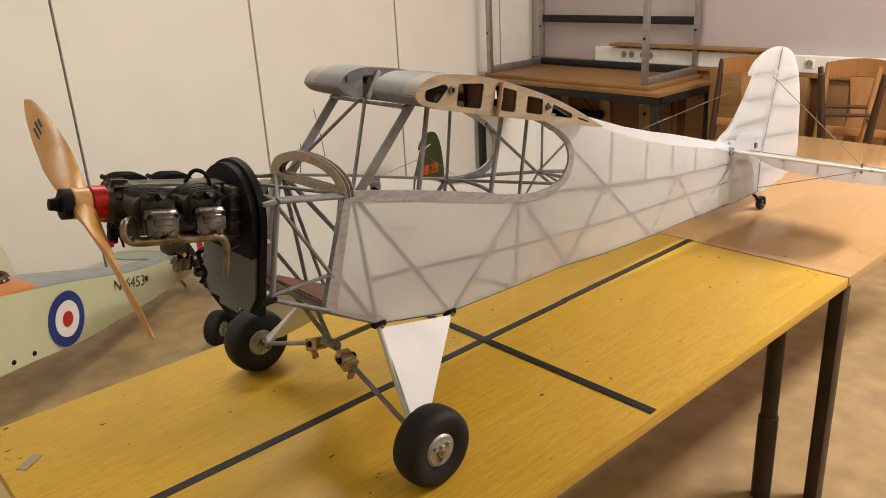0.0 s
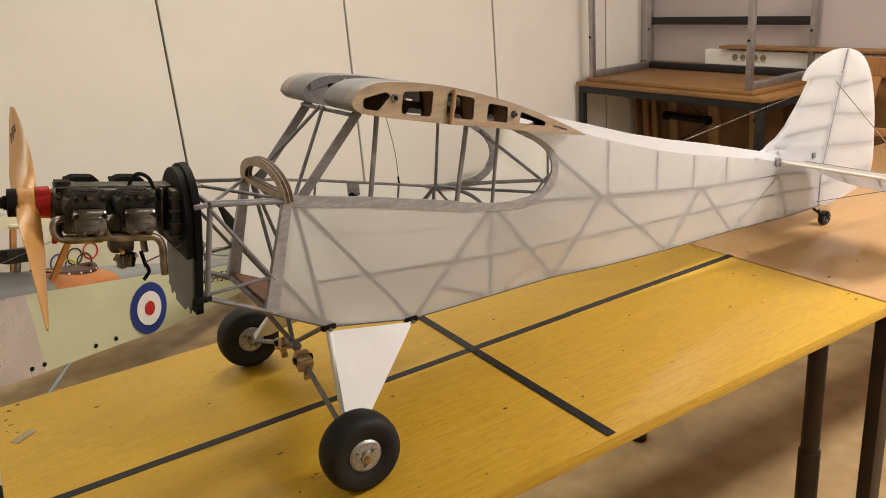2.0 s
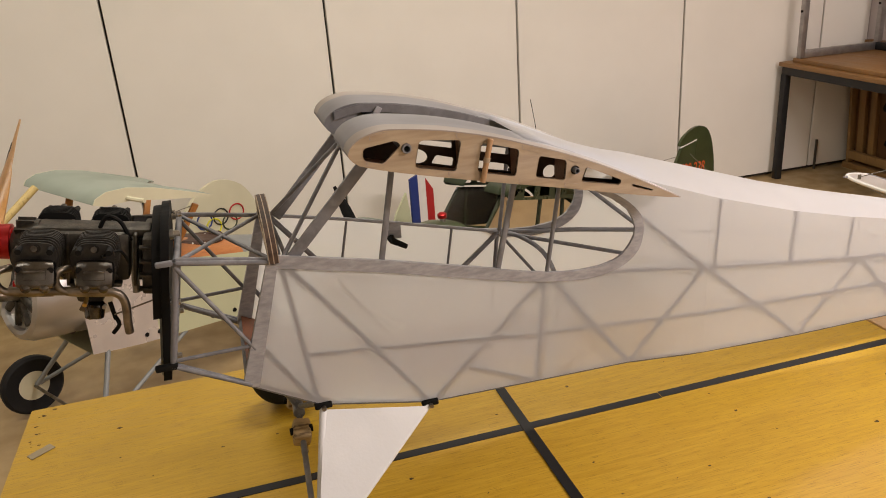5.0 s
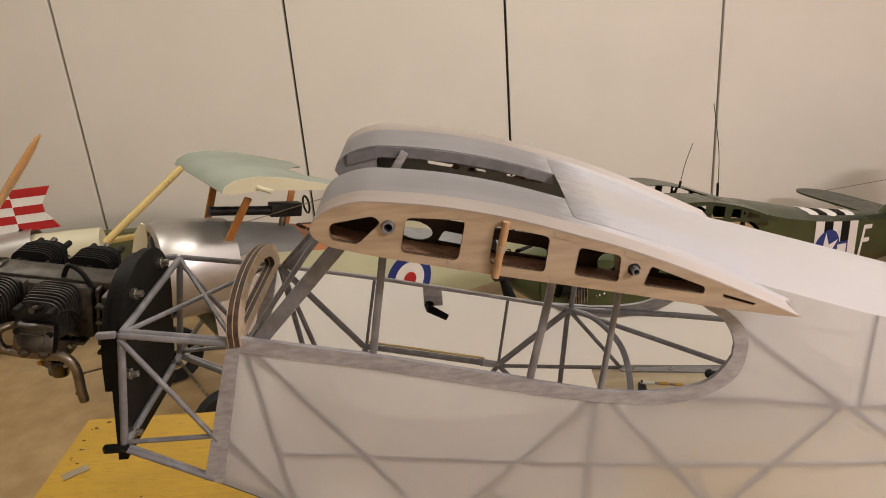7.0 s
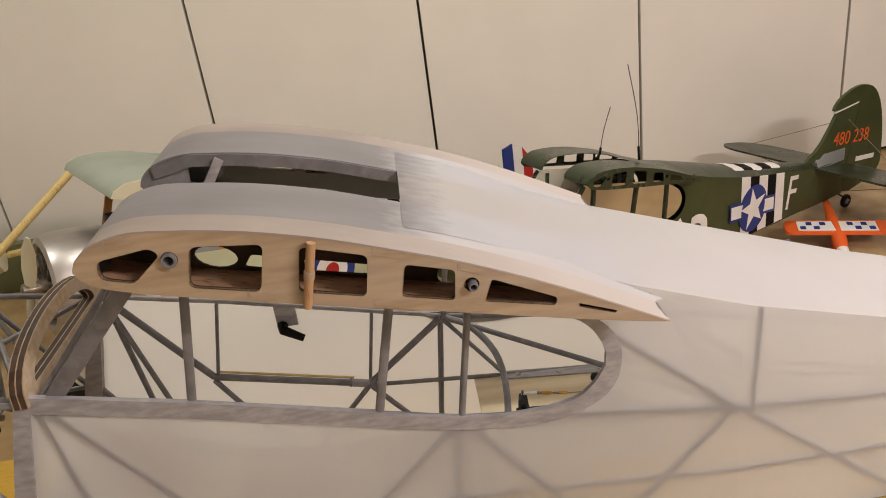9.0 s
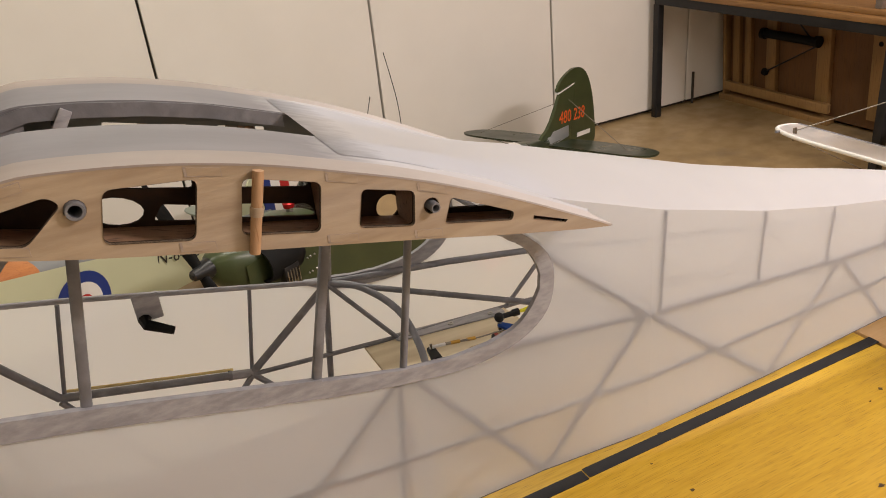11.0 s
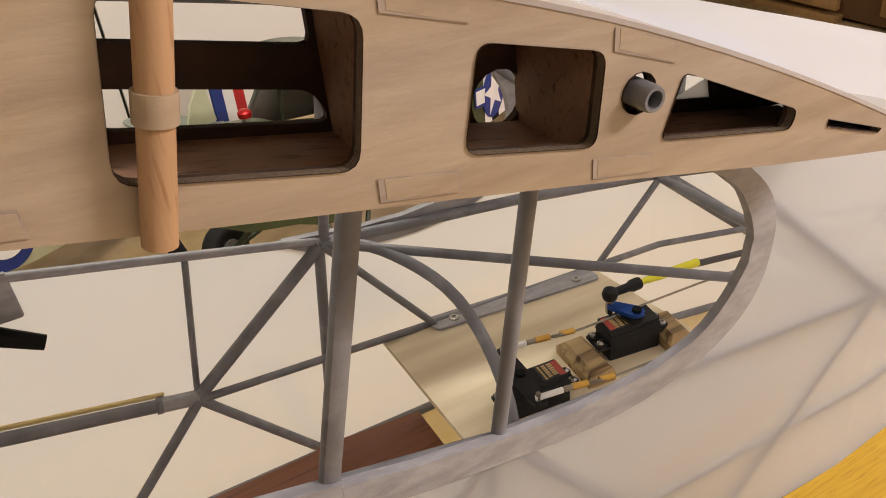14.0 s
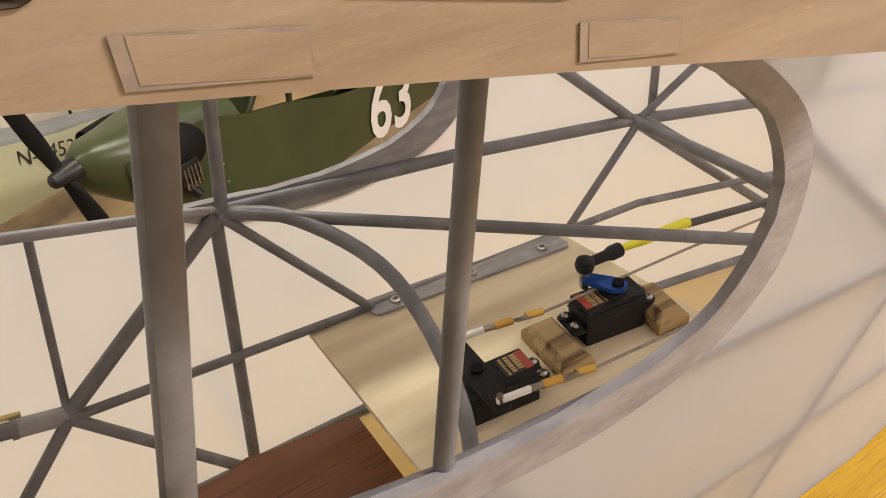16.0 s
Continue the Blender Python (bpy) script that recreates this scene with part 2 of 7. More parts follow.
M_RED = surface("red_anodised", (0.42, 0.012, 0.014), (0.33, 0.01, 0.012), 20, 0.28, metal=0.6)
M_PROP = wood("beech_propeller", (0.50, 0.255, 0.075), (0.58, 0.32, 0.11), 2, 9, 0.28, (0.38, 0.18, 0.05), stain=0.85)
M_SERVO = surface("black_nylon", (0.008, 0.008, 0.009), (0.013, 0.013, 0.0135), 60, 0.55, bump=0.1, spec=0.3)
M_GUN = surface("gun_metal", (0.018, 0.018, 0.018), (0.03, 0.03, 0.03), 30, 0.35, metal=0.5)
M_LABEL_RED = surface("label_red", (0.36, 0.045, 0.03), (0.42, 0.06, 0.04), 300, 0.35)
M_LABEL_GOLD = surface("label_gold", (0.46, 0.31, 0.13), (0.54, 0.38, 0.18), 300, 0.35)
M_INK = surface("label_ink", (0.02, 0.018, 0.015), (0.03, 0.025, 0.02), 50, 0.5)
M_BLUE = surface("blue_anodised", (0.010, 0.055, 0.28), (0.012, 0.07, 0.34), 30, 0.3, metal=0.5)
M_YELLOW = surface("yellow_sleeve", (0.72, 0.70, 0.02), (0.66, 0.62, 0.02), 30, 0.45)
M_CARBON = surface("carbon_rod", (0.035, 0.033, 0.032), (0.06, 0.055, 0.052), 60, 0.4)
M_BRASS = surface("brass_crimp", (0.62, 0.38, 0.08), (0.5, 0.29, 0.06), 60, 0.35, metal=0.8)
M_WIRE = surface("braided_wire", (0.28, 0.25, 0.21), (0.2, 0.18, 0.15), 300, 0.45, metal=0.5)
M_LEGWHITE = surface("white_leg_fabric", (0.68, 0.69, 0.695), (0.64, 0.65, 0.655), 15, 0.5)
M_WHITE = surface("white_paint", (0.80, 0.79, 0.76), (0.75, 0.74, 0.71), 15, 0.45)

# ---- mesh helpers ----
def shift(ob, parent, at=(0, 0, 0)):
    ob.parent = parent
    ob.location = at
    return ob


def mesh_of(name, bm, mats, smooth=False):
    me = bpy.data.meshes.new(name)
    bmesh.ops.recalc_face_normals(bm, faces=bm.faces)
    bm.to_mesh(me)
    bm.free()
    for m in mats if isinstance(mats, (list, tuple)) else [mats]:
        me.materials.append(m)
    if smooth:
        me.shade_smooth()
        me.set_sharp_from_angle(angle=radians(38))
    return me


def part(name, bm, material, parent, label="", smooth=True, at=(0, 0, 0)):
    ob = new(name, mesh_of(name, bm, material, smooth))
    shift(ob, parent, at)
    return tagged(ob, label)


def thing(name, label, category, m, group=""):
    ob = new(name)
    ob.matrix_world = m
    ob.empty_display_size = 0.05
    return tagged(ob, label, category, group)


def structure(name, bm, material, label="", smooth=False):
    ob = new(name, mesh_of(name, bm, material, smooth))
    return tagged(ob, label, "", "", "structure")


def B():
    return bmesh.new()


def sweep(bm, pts, r, n=10, cap=True, flat=1.0):
    """A round tube along points; r is one radius or one for each point."""
    pts = [Vector(p) for p in pts]
    rs = r if isinstance(r, (list, tuple)) else [r] * len(pts)
    rings, u = [], None
    for i, p in enumerate(pts):
        d = (pts[min(i + 1, len(pts) - 1)] - pts[max(i - 1, 0)]).normalized()
        if u is None:
            u = d.orthogonal().normalized()
        u = (u - d * u.dot(d)).normalized()
        v = d.cross(u)
        rings.append([bm.verts.new(p + rs[i] * (math.cos(a) * u + flat * math.sin(a) * v)) for a in (2 * math.pi * k / n for k in range(n))])
    for a, b in zip(rings, rings[1:]):
        for k in range(n):
            bm.faces.new((a[k], a[(k + 1) % n], b[(k + 1) % n], b[k]))
    if cap:
        bm.faces.new(rings[0][::-1])
        bm.faces.new(rings[-1])
    return bm


def block(bm, c, s, rot=None, bevel=0.0):
    """A box round c with the full sizes s, its edges rounded by bevel."""
    g = bmesh.ops.create_cube(bm, size=1.0)["verts"]
    bmesh.ops.scale(bm, vec=s, verts=g)
    if bevel:
        es = list({e for v in g for e in v.link_edges})
        got = bmesh.ops.bevel(bm, geom=es, offset=bevel, segments=2, affect="EDGES", profile=0.5)
        g = list({v for f in got["faces"] for v in f.verts} | {v for v in g if v.is_valid})
    if rot is not None:
        bmesh.ops.transform(bm, matrix=rot, verts=g)
    bmesh.ops.translate(bm, vec=c, verts=g)
    return bm


def strip(a, b, w, th, up=(0, 1, 0), bevel=0.0015):
    """A flat bar from a to b; w across, th along up."""
    a, b, up = Vector(a), Vector(b), Vector(up)
    d = (b - a).normalized()
    side = d.cross(up).normalized()
    n = side.cross(d)
    m = Matrix((d, side, n)).transposed().to_4x4()
    return block(B(), (a + b) / 2, ((b - a).length, w, th), m, bevel)


def ring_loft(bm, rings, close=True, cap=True):
    vs = [[bm.verts.new(p) for p in r] for r in rings]
    n = len(vs[0])
    for a, b in zip(vs, vs[1:]):
        for k in range(n if close else n - 1):
            bm.faces.new((a[k], a[(k + 1) % n], b[(k + 1) % n], b[k]))
    if cap and close:
        bm.faces.new(vs[0][::-1])
        bm.faces.new(vs[-1])
    return bm


def lathe(bm, prof, o=(0, 0, 0), axis="y", n=28):
    """Turns a profile of (along the axis, radius) about an axis through o."""
    rings = []
    for h, r in prof:
        row = []
        for k in range(n):
            a = 2 * math.pi * k / n
            c, s = r * math.cos(a), r * math.sin(a)
            q = {"x": (h, c, s), "y": (c, h, s), "z": (c, s, h)}[axis]
            row.append(Vector(o) + Vector(q))
        rings.append(row)
    return ring_loft(bm, rings)


def sheet(outline, th, holes=(), place=None):
    """A plate from an outline (u, v) with holes, th thick, laid into space by place(u, v, w)."""
    bm = B()
    loops = []
    for pts in (outline, *holes):
        vs = [bm.verts.new((u, v, 0)) for u, v in pts]
        loops += [bm.edges.new((vs[i], vs[(i + 1) % len(vs)])) for i in range(len(vs))]
    bmesh.ops.triangle_fill(bm, edges=loops, use_beauty=True)
    if holes:
        bad = []
        for f in bm.faces:
            c = f.calc_center_median()
            if any(inside(c.x, c.y, h) for h in holes) or not inside(c.x, c.y, outline):
                bad.append(f)
        if bad:
            bmesh.ops.delete(bm, geom=bad, context="FACES_ONLY")
    if th:
        got = bmesh.ops.extrude_face_region(bm, geom=list(bm.faces))
        bmesh.ops.translate(bm, vec=(0, 0, th), verts=[g for g in got["geom"] if isinstance(g, bmesh.types.BMVert)])
    if place:
        for v in bm.verts:
            v.co = Vector(place(*v.co))
    return bm


def inside(x, y, poly):
    hit = False
    for i in range(len(poly)):
        (x1, y1), (x2, y2) = poly[i], poly[i - 1]
        if (y1 > y) != (y2 > y) and x < (x2 - x1) * (y - y1) / (y2 - y1) + x1:
            hit = not hit
    return hit


def smooth_line(pts, k=6, closed=False):
    """A Catmull-Rom line through points."""
    P = [Vector(p) for p in pts]
    n, out = len(P), []
    for i in range(n if closed else n - 1):
        p0, p1, p2, p3 = (P[(i - 1) % n] if closed or i else P[0], P[i], P[(i + 1) % n], P[(i + 2) % n] if closed or i + 2 < n else P[-1])
        for j in range(k):
            t = j / k
            out.append(0.5 * (2 * p1 + (p2 - p0) * t + (2 * p0 - 5 * p1 + 4 * p2 - p3) * t * t + (3 * p1 - p0 - 3 * p2 + p3) * t**3))
    if not closed:
        out.append(P[-1])
    return [tuple(p) for p in out]


def rounded(poly, r, k=4):
    """An outline with its corners rounded."""
    out, n = [], len(poly)
    for i in range(n):
        p, a, b = Vector(poly[i]), Vector(poly[i - 1]), Vector(poly[(i + 1) % n])
        da, db = (a - p), (b - p)
        q = min(r, da.length * 0.45, db.length * 0.45)
        s, e = p + da.normalized() * q, p + db.normalized() * q
        for j in range(k + 1):
            t = j / k
            out.append(tuple((1 - t) ** 2 * s + 2 * t * (1 - t) * p + t * t * e))
    return out


def lerp_on(table, x):
    for (x0, z0), (x1, z1) in zip(table, table[1:]):
        if x <= x1:
            return z0 + (z1 - z0) * (x - x0) / (x1 - x0)
    return table[-1][1]


def text_mesh(body, size, depth=0.0004, bold=0.0):
    c = bpy.data.curves.new("lettering_curve", "FONT")
    c.body, c.size, c.extrude, c.align_x, c.align_y = body, size, depth, "CENTER", "CENTER"
    c.resolution_u, c.offset = 3, bold
    o = bpy.data.objects.new("lettering_tmp", c)
    scene.collection.objects.link(o)
    me = bpy.data.meshes.new_from_object(o.evaluated_get(bpy.context.evaluated_depsgraph_get()))
    bpy.data.objects.remove(o)
    return me


def lettering(name, body, size, material, parent, m, label="", sx=1.0, bold=0.0):
    me = text_mesh(body, size, bold=bold)
    me.materials.append(material)
    ob = new(name, me)
    ob.parent = parent
    ob.matrix_basis = m @ Matrix.Diagonal((sx, 1, 1, 1))
    return tagged(ob, label)

# ---- room ----
X0, X1, Y0, Y1 = -4.2, 3.56, -3.6, 2.983
structure("floor", block(B(), ((X0 + X1) / 2, (Y0 + Y1) / 2, -0.05), (X1 - X0 + 0.4, Y1 - Y0 + 0.4, 0.1)), M_FLOOR, "worn brown linoleum floor")
structure("ceiling", block(B(), ((X0 + X1) / 2, (Y0 + Y1) / 2, ROOM_H + 0.05), (X1 - X0 + 0.4, Y1 - Y0 + 0.4, 0.1)), M_CEIL, "white painted ceiling")
structure("wall_east", block(B(), (X1 + 0.06, (Y0 + Y1) / 2, ROOM_H / 2), (0.12, Y1 - Y0 + 0.02, ROOM_H)), M_WALL2, "pale pinkish painted end wall")
structure("wall_west", block(B(), (X0 - 0.06, (Y0 + Y1) / 2, ROOM_H / 2), (0.12, Y1 - Y0 + 0.02, ROOM_H)), M_WALL)
structure("wall_south", block(B(), ((X0 + X1) / 2, Y0 - 0.06, ROOM_H / 2), (X1 - X0, 0.12, ROOM_H)), M_WALL)
# the long wall is a folding partition of tall cream panels with dark joints
SEAMS = [-4.13, -3.07, -2.02, -0.913, 0.138, 1.18, 2.222, 3.2]
wall_north = structure("wall_north", block(B(), ((X0 + X1) / 2, Y1 + 0.085, ROOM_H / 2), (X1 - X0, 0.09, ROOM_H)), M_SEAM, "dark core behind the cream wall panels")
for a, b in zip([X0] + SEAMS, SEAMS + [X1]):
    w = b - a - 0.012
    ob = part("panel", block(B(), ((a + b) / 2, Y1 + 0.02, ROOM_H / 2 + 0.012), (w, 0.04, ROOM_H - 0.03), None, 0.003), M_WALL, wall_north, smooth=False)

part("shoot_bolt", sweep(B(), [(3.245, Y1 - 0.012, 0.004), (3.245, Y1 - 0.012, 0.2)], 0.008, 8), M_SEAM, wall_north, "dark floor bolt")

# ---- tables under the model ----
TZ = 0.72


def work_table(x0, x1, y0, y1, label, legs, legr, top=None):
    t = thing("table", label, "table", pose((x0 + x1) / 2, (y0 + y1) / 2, 0))
    cx, cy = (x0 + x1) / 2, (y0 + y1) / 2
    w, d = x1 - x0, y1 - y0
    part("tabletop", block(B(), (0, 0, TZ - 0.013), (w, d, 0.026), None, 0.003), top or M_TABLE, t, "worn yellow oak veneer top")
    for s in (-1, 1):
        part("apron", block(B(), (0, s * (d / 2 - 0.09), TZ - 0.046), (w - 0.2, 0.025, 0.038), None, 0.002), M_LEG, t)
    for lx, ly in legs:
        bm = B()
        if legr == "round":
            lathe(bm, [(0.0, 0.014), (0.004, 0.027), (0.27, 0.027), (0.273, 0.0225), (TZ - 0.027, 0.0225)], (lx - cx, ly - cy, 0), "z", 20)
        else:
            block(bm, (lx - cx, ly - cy, (TZ - 0.027) / 2), (0.045, 0.035, TZ - 0.027), None, 0.002)
        part("leg", bm, M_LEG, t, "dark brown metal leg")
    return t


main_table = work_table(-0.915, 0.846, -0.44, 0.432, "worn yellow oak table with dark tube legs", [(-0.78, -0.31), (-0.78, 0.31), (0.82, -0.29), (0.82, 0.31)], "round")
tail_table = work_table(0.852, 2.33, -0.44, 0.432, "yellow oak table butted against the first", [(0.905, -0.403), (0.905, 0.40), (2.28, -0.415), (2.28, 0.40)], "square", M_TABLE2)


def tape(name, a, b, w, label, z=TZ + 0.0006):
    ob = new(name, mesh_of(name, strip((*a, z), (*b, z), w, 0.0012, (0, 0, 1), 0), M_TAPE))
    return tagged(ob, label, "tape")


tape("tape_strip", (-0.915, 0), (0.275, 0), 0.0185, "long black tape strip along the table", TZ + 0.0006)
tape("tape_strip", (0.277, 0.002), (0.852, 0.002), 0.0185, "long black tape strip along the table", TZ + 0.0006)
tape("tape_strip", (0, -0.433), (0, 0.43), 0.0185, "short black tape strip across the table", TZ + 0.0018)
patch = new("tape_patch", mesh_of("tape_patch", block(B(), (-0.868, 0.264, TZ + 0.0006), (0.045, 0.02, 0.0012), pose(0, 0, 0, 0, 0, 38)), M_TAPEGREY))
tagged(patch, "small square of grey-brown tape on table", "tape")

# small scuffs, burns and nail holes in the veneer
rs = random.Random(7)
for k in range(84):
    x, y = rs.uniform(-0.86, 1.1), rs.uniform(-0.42, 0.40)
    if k < 10:
        x, y = rs.uniform(-0.905, -0.86), rs.uniform(0.28, 0.42)
    r = rs.uniform(0.0012, 0.0042)
    sp = [(x + r * rs.uniform(0.5, 1.9) * math.cos(a), y + r * rs.uniform(0.4, 1.0) * math.sin(a)) for a in (2 * math.pi * j / 8 for j in range(8))]
    part("scuff", sheet(sp, 0.0003, (), lambda u, v, w: (u, v, TZ + 0.0001 + w)), M_SCUFF, main_table if x < 0.846 else tail_table, at=(0.0345, 0.004, 0) if x < 0.846 else (-1.591, 0.004, 0), smooth=False)

# ---- the uncovered-nose model aeroplane on the table ----
# x runs to the tail, y to starboard, z up from the table
UPPER = [(-0.53, 0.470), (-0.401, 0.448), (-0.262, 0.417), (-0.006, 0.352), (0.146, 0.332), (0.280, 0.310), (0.633, 0.250), (0.985, 0.205), (1.2, 0.172)]
LOWER = [(-0.562, 0.321), (-0.467, 0.268), (-0.37, 0.213), (-0.204, 0.177), (0.137, 0.168), (0.50, 0.129), (0.765, 0.107), (1.03, 0.078), (1.21, 0.068)]
DECK = [(0.10, 0.505), (0.176, 0.473), (0.297, 0.4275), (0.461, 0.374), (0.596, 0.337), (0.73, 0.305), (0.98, 0.243), (1.06, 0.226), (1.2, 0.215)]
RISE = [(-0.04, 0.005), (0.1, 0.018), (0.3, 0.028), (0.7, 0.026), (0.96, 0.02), (1.2, 0.004)]
STRINGER = [(-0.376, 0.298), (-0.034, 0.257), (0.29, 0.226), (0.98, 0.153), (1.19, 0.128)]
TOP = [(-0.2965, 0.592), (-0.292, 0.602), (-0.278, 0.6125), (-0.256, 0.6185), (-0.232, 0.6185), (-0.169, 0.609), (-0.105, 0.593), (-0.049, 0.574), (0.018, 0.549), (0.096, 0.513), (0.189, 0.4635)]
BOT = [(-0.2965, 0.592), (-0.291, 0.583), (-0.276, 0.574), (-0.226, 0.559), (-0.117, 0.532), (-0.048, 0.516), (0.022, 0.4995), (0.094, 0.482), (0.189, 0.461)]
RING_OUT = [(-0.08, 0.358), (-0.008, 0.343), (0.063, 0.334), (0.118, 0.343), (0.150, 0.366), (0.159, 0.4), (0.152, 0.427), (0.127, 0.453), (0.091, 0.476), (0.066, 0.489)]
RING_IN = [(-0.08, 0.376), (-0.007, 0.3585), (0.053, 0.351), (0.109, 0.358), (0.136, 0.38), (0.143, 0.406), (0.131, 0.434), (0.104, 0.457), (0.065, 0.48), (0.038, 0.4955)]
RIB_Y = 0.158
GAP = 0.046


HALF = [(-0.6, 0.108), (-0.05, 0.1085), (0.146, 0.1065), (0.283, 0.103), (0.95, 0.029), (1.2, 0.006), (2.0, 0.006)]


def half_width(x):
    return lerp_on(HALF, max(-0.6, x))


def side(x, z, s, inset=0.0):
    return (x, s * (half_width(x) - inset), z)


def on_side(name, pts, s, r, parent, mat, inset, label="", k=1):
    """A tube that follows the fuselage side through (x, z) points."""
    out = []
    for (x0, z0), (x1, z1) in zip(pts, pts[1:]):
        n = max(1, int(abs(x1 - x0) / 0.12))
        out += [side(x0 + (x1 - x0) * i / n, z0 + (z1 - z0) * i / n, s, inset) for i in range(n)]
    out.append(side(*pts[-1], s, inset))
    return part(name, sweep(B(), out, r, 10), mat, parent, label)


def side_outline(s):
    up = [(x, lerp_on(UPPER, x) - 0.003) for x in (-0.401, -0.262, -0.09)]
    ring = smooth_line(RING_OUT, 3)
    if s > 0:
        up = [(x, lerp_on(UPPER, x) + 0.0005) for x in (-0.401, -0.262, -0.134, -0.02)]
        ring = [q for q in ring if q[0] > -0.012]
    deck = [(x, lerp_on(DECK, x)) for x in (0.112, 0.176, 0.234, 0.292, 0.376, 0.461, 0.53, 0.596, 0.66, 0.73, 0.85, 0.98, 1.06, 1.13, 1.195)]
    low = [(1.195, 0.068)] + [(x, lerp_on(LOWER, x)) for x in (1.1, 1.03, 0.9, 0.765, 0.63, 0.5, 0.3, 0.146, 0.137, 0.0, -0.204, -0.37, -0.467)]
    return up + ring + deck + low


def skin_side(s, parent, mat):
    bm = sheet(side_outline(s), 0)
    for x, _ in HALF[1:-1]:
        bmesh.ops.bisect_plane(bm, geom=[*bm.verts, *bm.edges, *bm.faces], plane_co=(x, 0, 0), plane_no=(1, 0, 0))
    for v in bm.verts:
        v.co = Vector(side(v.co.x, v.co.y, s))
    return bm


def deck_mesh(x0=-0.032, x1=1.19, n=80, cols=13):
    rows = []
    crest = smooth_line(TOP, 4)
    for i in range(n + 1):
        x = x0 + (x1 - x0) * i / n
        hw = half_width(x)
        ze = lerp_on(DECK, x) if x > 0.1 else lerp_on(TOP, x) - 0.004
        rise = lerp_on(RISE, x)
        zt = lerp_on(crest, x) if x < 0.189 else 0
        row = []
        for k in range(cols):
            a = -1 + 2 * k / (cols - 1)
            z = ze + rise * (1 - abs(a) ** 2.2)
            if x < 0.189:
                t = min(1, max(0, (x - 0.03) / 0.159))
                z = (1 - t) * (zt + 0.0009) + t * z
            row.append((x, a * hw, z))
        rows.append(row)
    return ring_loft(B(), rows, close=False)


def wing_skin(stations, x0=-0.2965, th=0.0016, n=44):
    """Top skin of the wing root through (y, trailing edge x) stations across the span."""
    crest = smooth_line(TOP, 4)
    rows = []
    for y, x1 in stations:
        xs = [x0 + (x1 - x0) * (1 - math.cos(math.pi / 2 * k / n)) for k in range(n + 1)]
        zs = [lerp_on(crest, x) - max(0.0, x - 0.189) * 0.5 for x in xs]
        rows.append([(x, y, z) for x, z in zip(xs, zs)] + [(x, y, z - th) for x, z in zip(xs[::-1], zs[::-1])])
    return ring_loft(B(), rows)


HOLES = [
    ([(-0.276, 0.5985), (-0.233, 0.6035), (-0.226, 0.5965), (-0.252, 0.575), (-0.277, 0.583)], 0.006),
    ([(-0.2015, 0.5995), (-0.1445, 0.5925), (-0.1545, 0.5512), (-0.210, 0.5645)], 0.006),
    ([(-0.1165, 0.5855), (-0.0635, 0.569), (-0.070, 0.5322), (-0.1245, 0.546)], 0.0055),
    ([(-0.0345, 0.556), (0.006, 0.544), (0.003, 0.516), (-0.0405, 0.527)], 0.0045),
    ([(0.036, 0.5305), (0.0905, 0.5035), (0.0885, 0.4965), (0.0285, 0.5105)], 0.003),
    ([(0.109, 0.4945), (0.142, 0.4815), (0.14, 0.480), (0.109, 0.4915)], 0.0005),
]


def circle(x, z, r, n=14):
    return [(x + r * math.cos(2 * math.pi * k / n), z + r * math.sin(2 * math.pi * k / n)) for k in range(n)]


def rib(y, s, th=0.003, inset=0.0):
    t = smooth_line(TOP, 3)
    b = smooth_line(BOT, 3)
    out = [(x, z - 0.0014) for x, z in t[1:-1]] + [(0.188, 0.4622)] + [(x, z + inset) for x, z in b[::-1][1:-1]] + [(-0.2952, 0.592)]
    holes = [rounded(h, r) for h, r in HOLES] + [circle(-0.2195, 0.5915, 0.0068), circle(0.0185, 0.5285, 0.0064)]
    return sheet(out, th, holes, lambda u, v, w: (u, y - s * w if s > 0 else y + w, v)), out, holes


def wheel(parent, o, s, r=0.066, w=0.056, name="wheel"):
    """A fat tyre on a cast hub; s is the side that faces out."""
    h = w / 2
    prof = [(-h * 0.7, r * 0.39), (-h * 0.84, r * 0.5), (-h, r * 0.72), (-h * 0.97, r * 0.84), (-h * 0.78, r * 0.94), (-h * 0.4, r * 0.99), (0, r), (h * 0.4, r * 0.99), (h * 0.78, r * 0.94), (h * 0.97, r * 0.84), (h, r * 0.72), (h * 0.84, r * 0.5), (h * 0.7, r * 0.39)]
    wh = part(name, lathe(B(), prof, (0, 0, 0), "y", 40), M_RUBBER, parent, "black rubber tyre", at=o)
    part("rim", lathe(B(), [(-h * 0.86, 0.002), (-h * 0.86, r * 0.37), (-h * 0.76, r * 0.42), (h * 0.76, r * 0.42), (h * 0.86, r * 0.37), (h * 0.86, 0.002)], (0, 0, 0), "y", 28), M_HUB, wh, "grey cast hub")
    for q in (-1, 1):
        part("hub_cap", lathe(B(), [(q * h * 0.86, r * 0.17), (q * h * 1.05, r * 0.15), (q * h * 1.08, r * 0.02)], (0, 0, 0), "y", 12), M_ALU, wh)
        for k in range(3):
            a = 2 * math.pi * k / 3 + 0.4
            c = Vector((math.cos(a) * r * 0.24, q * h * 0.93, math.sin(a) * r * 0.24))
            part("hub_bolt", lathe(B(), [(-0.003, 0.0045), (0.003, 0.0042), (0.0035, 0.001)], c, "y", 6), M_HUB, wh)
    return wh


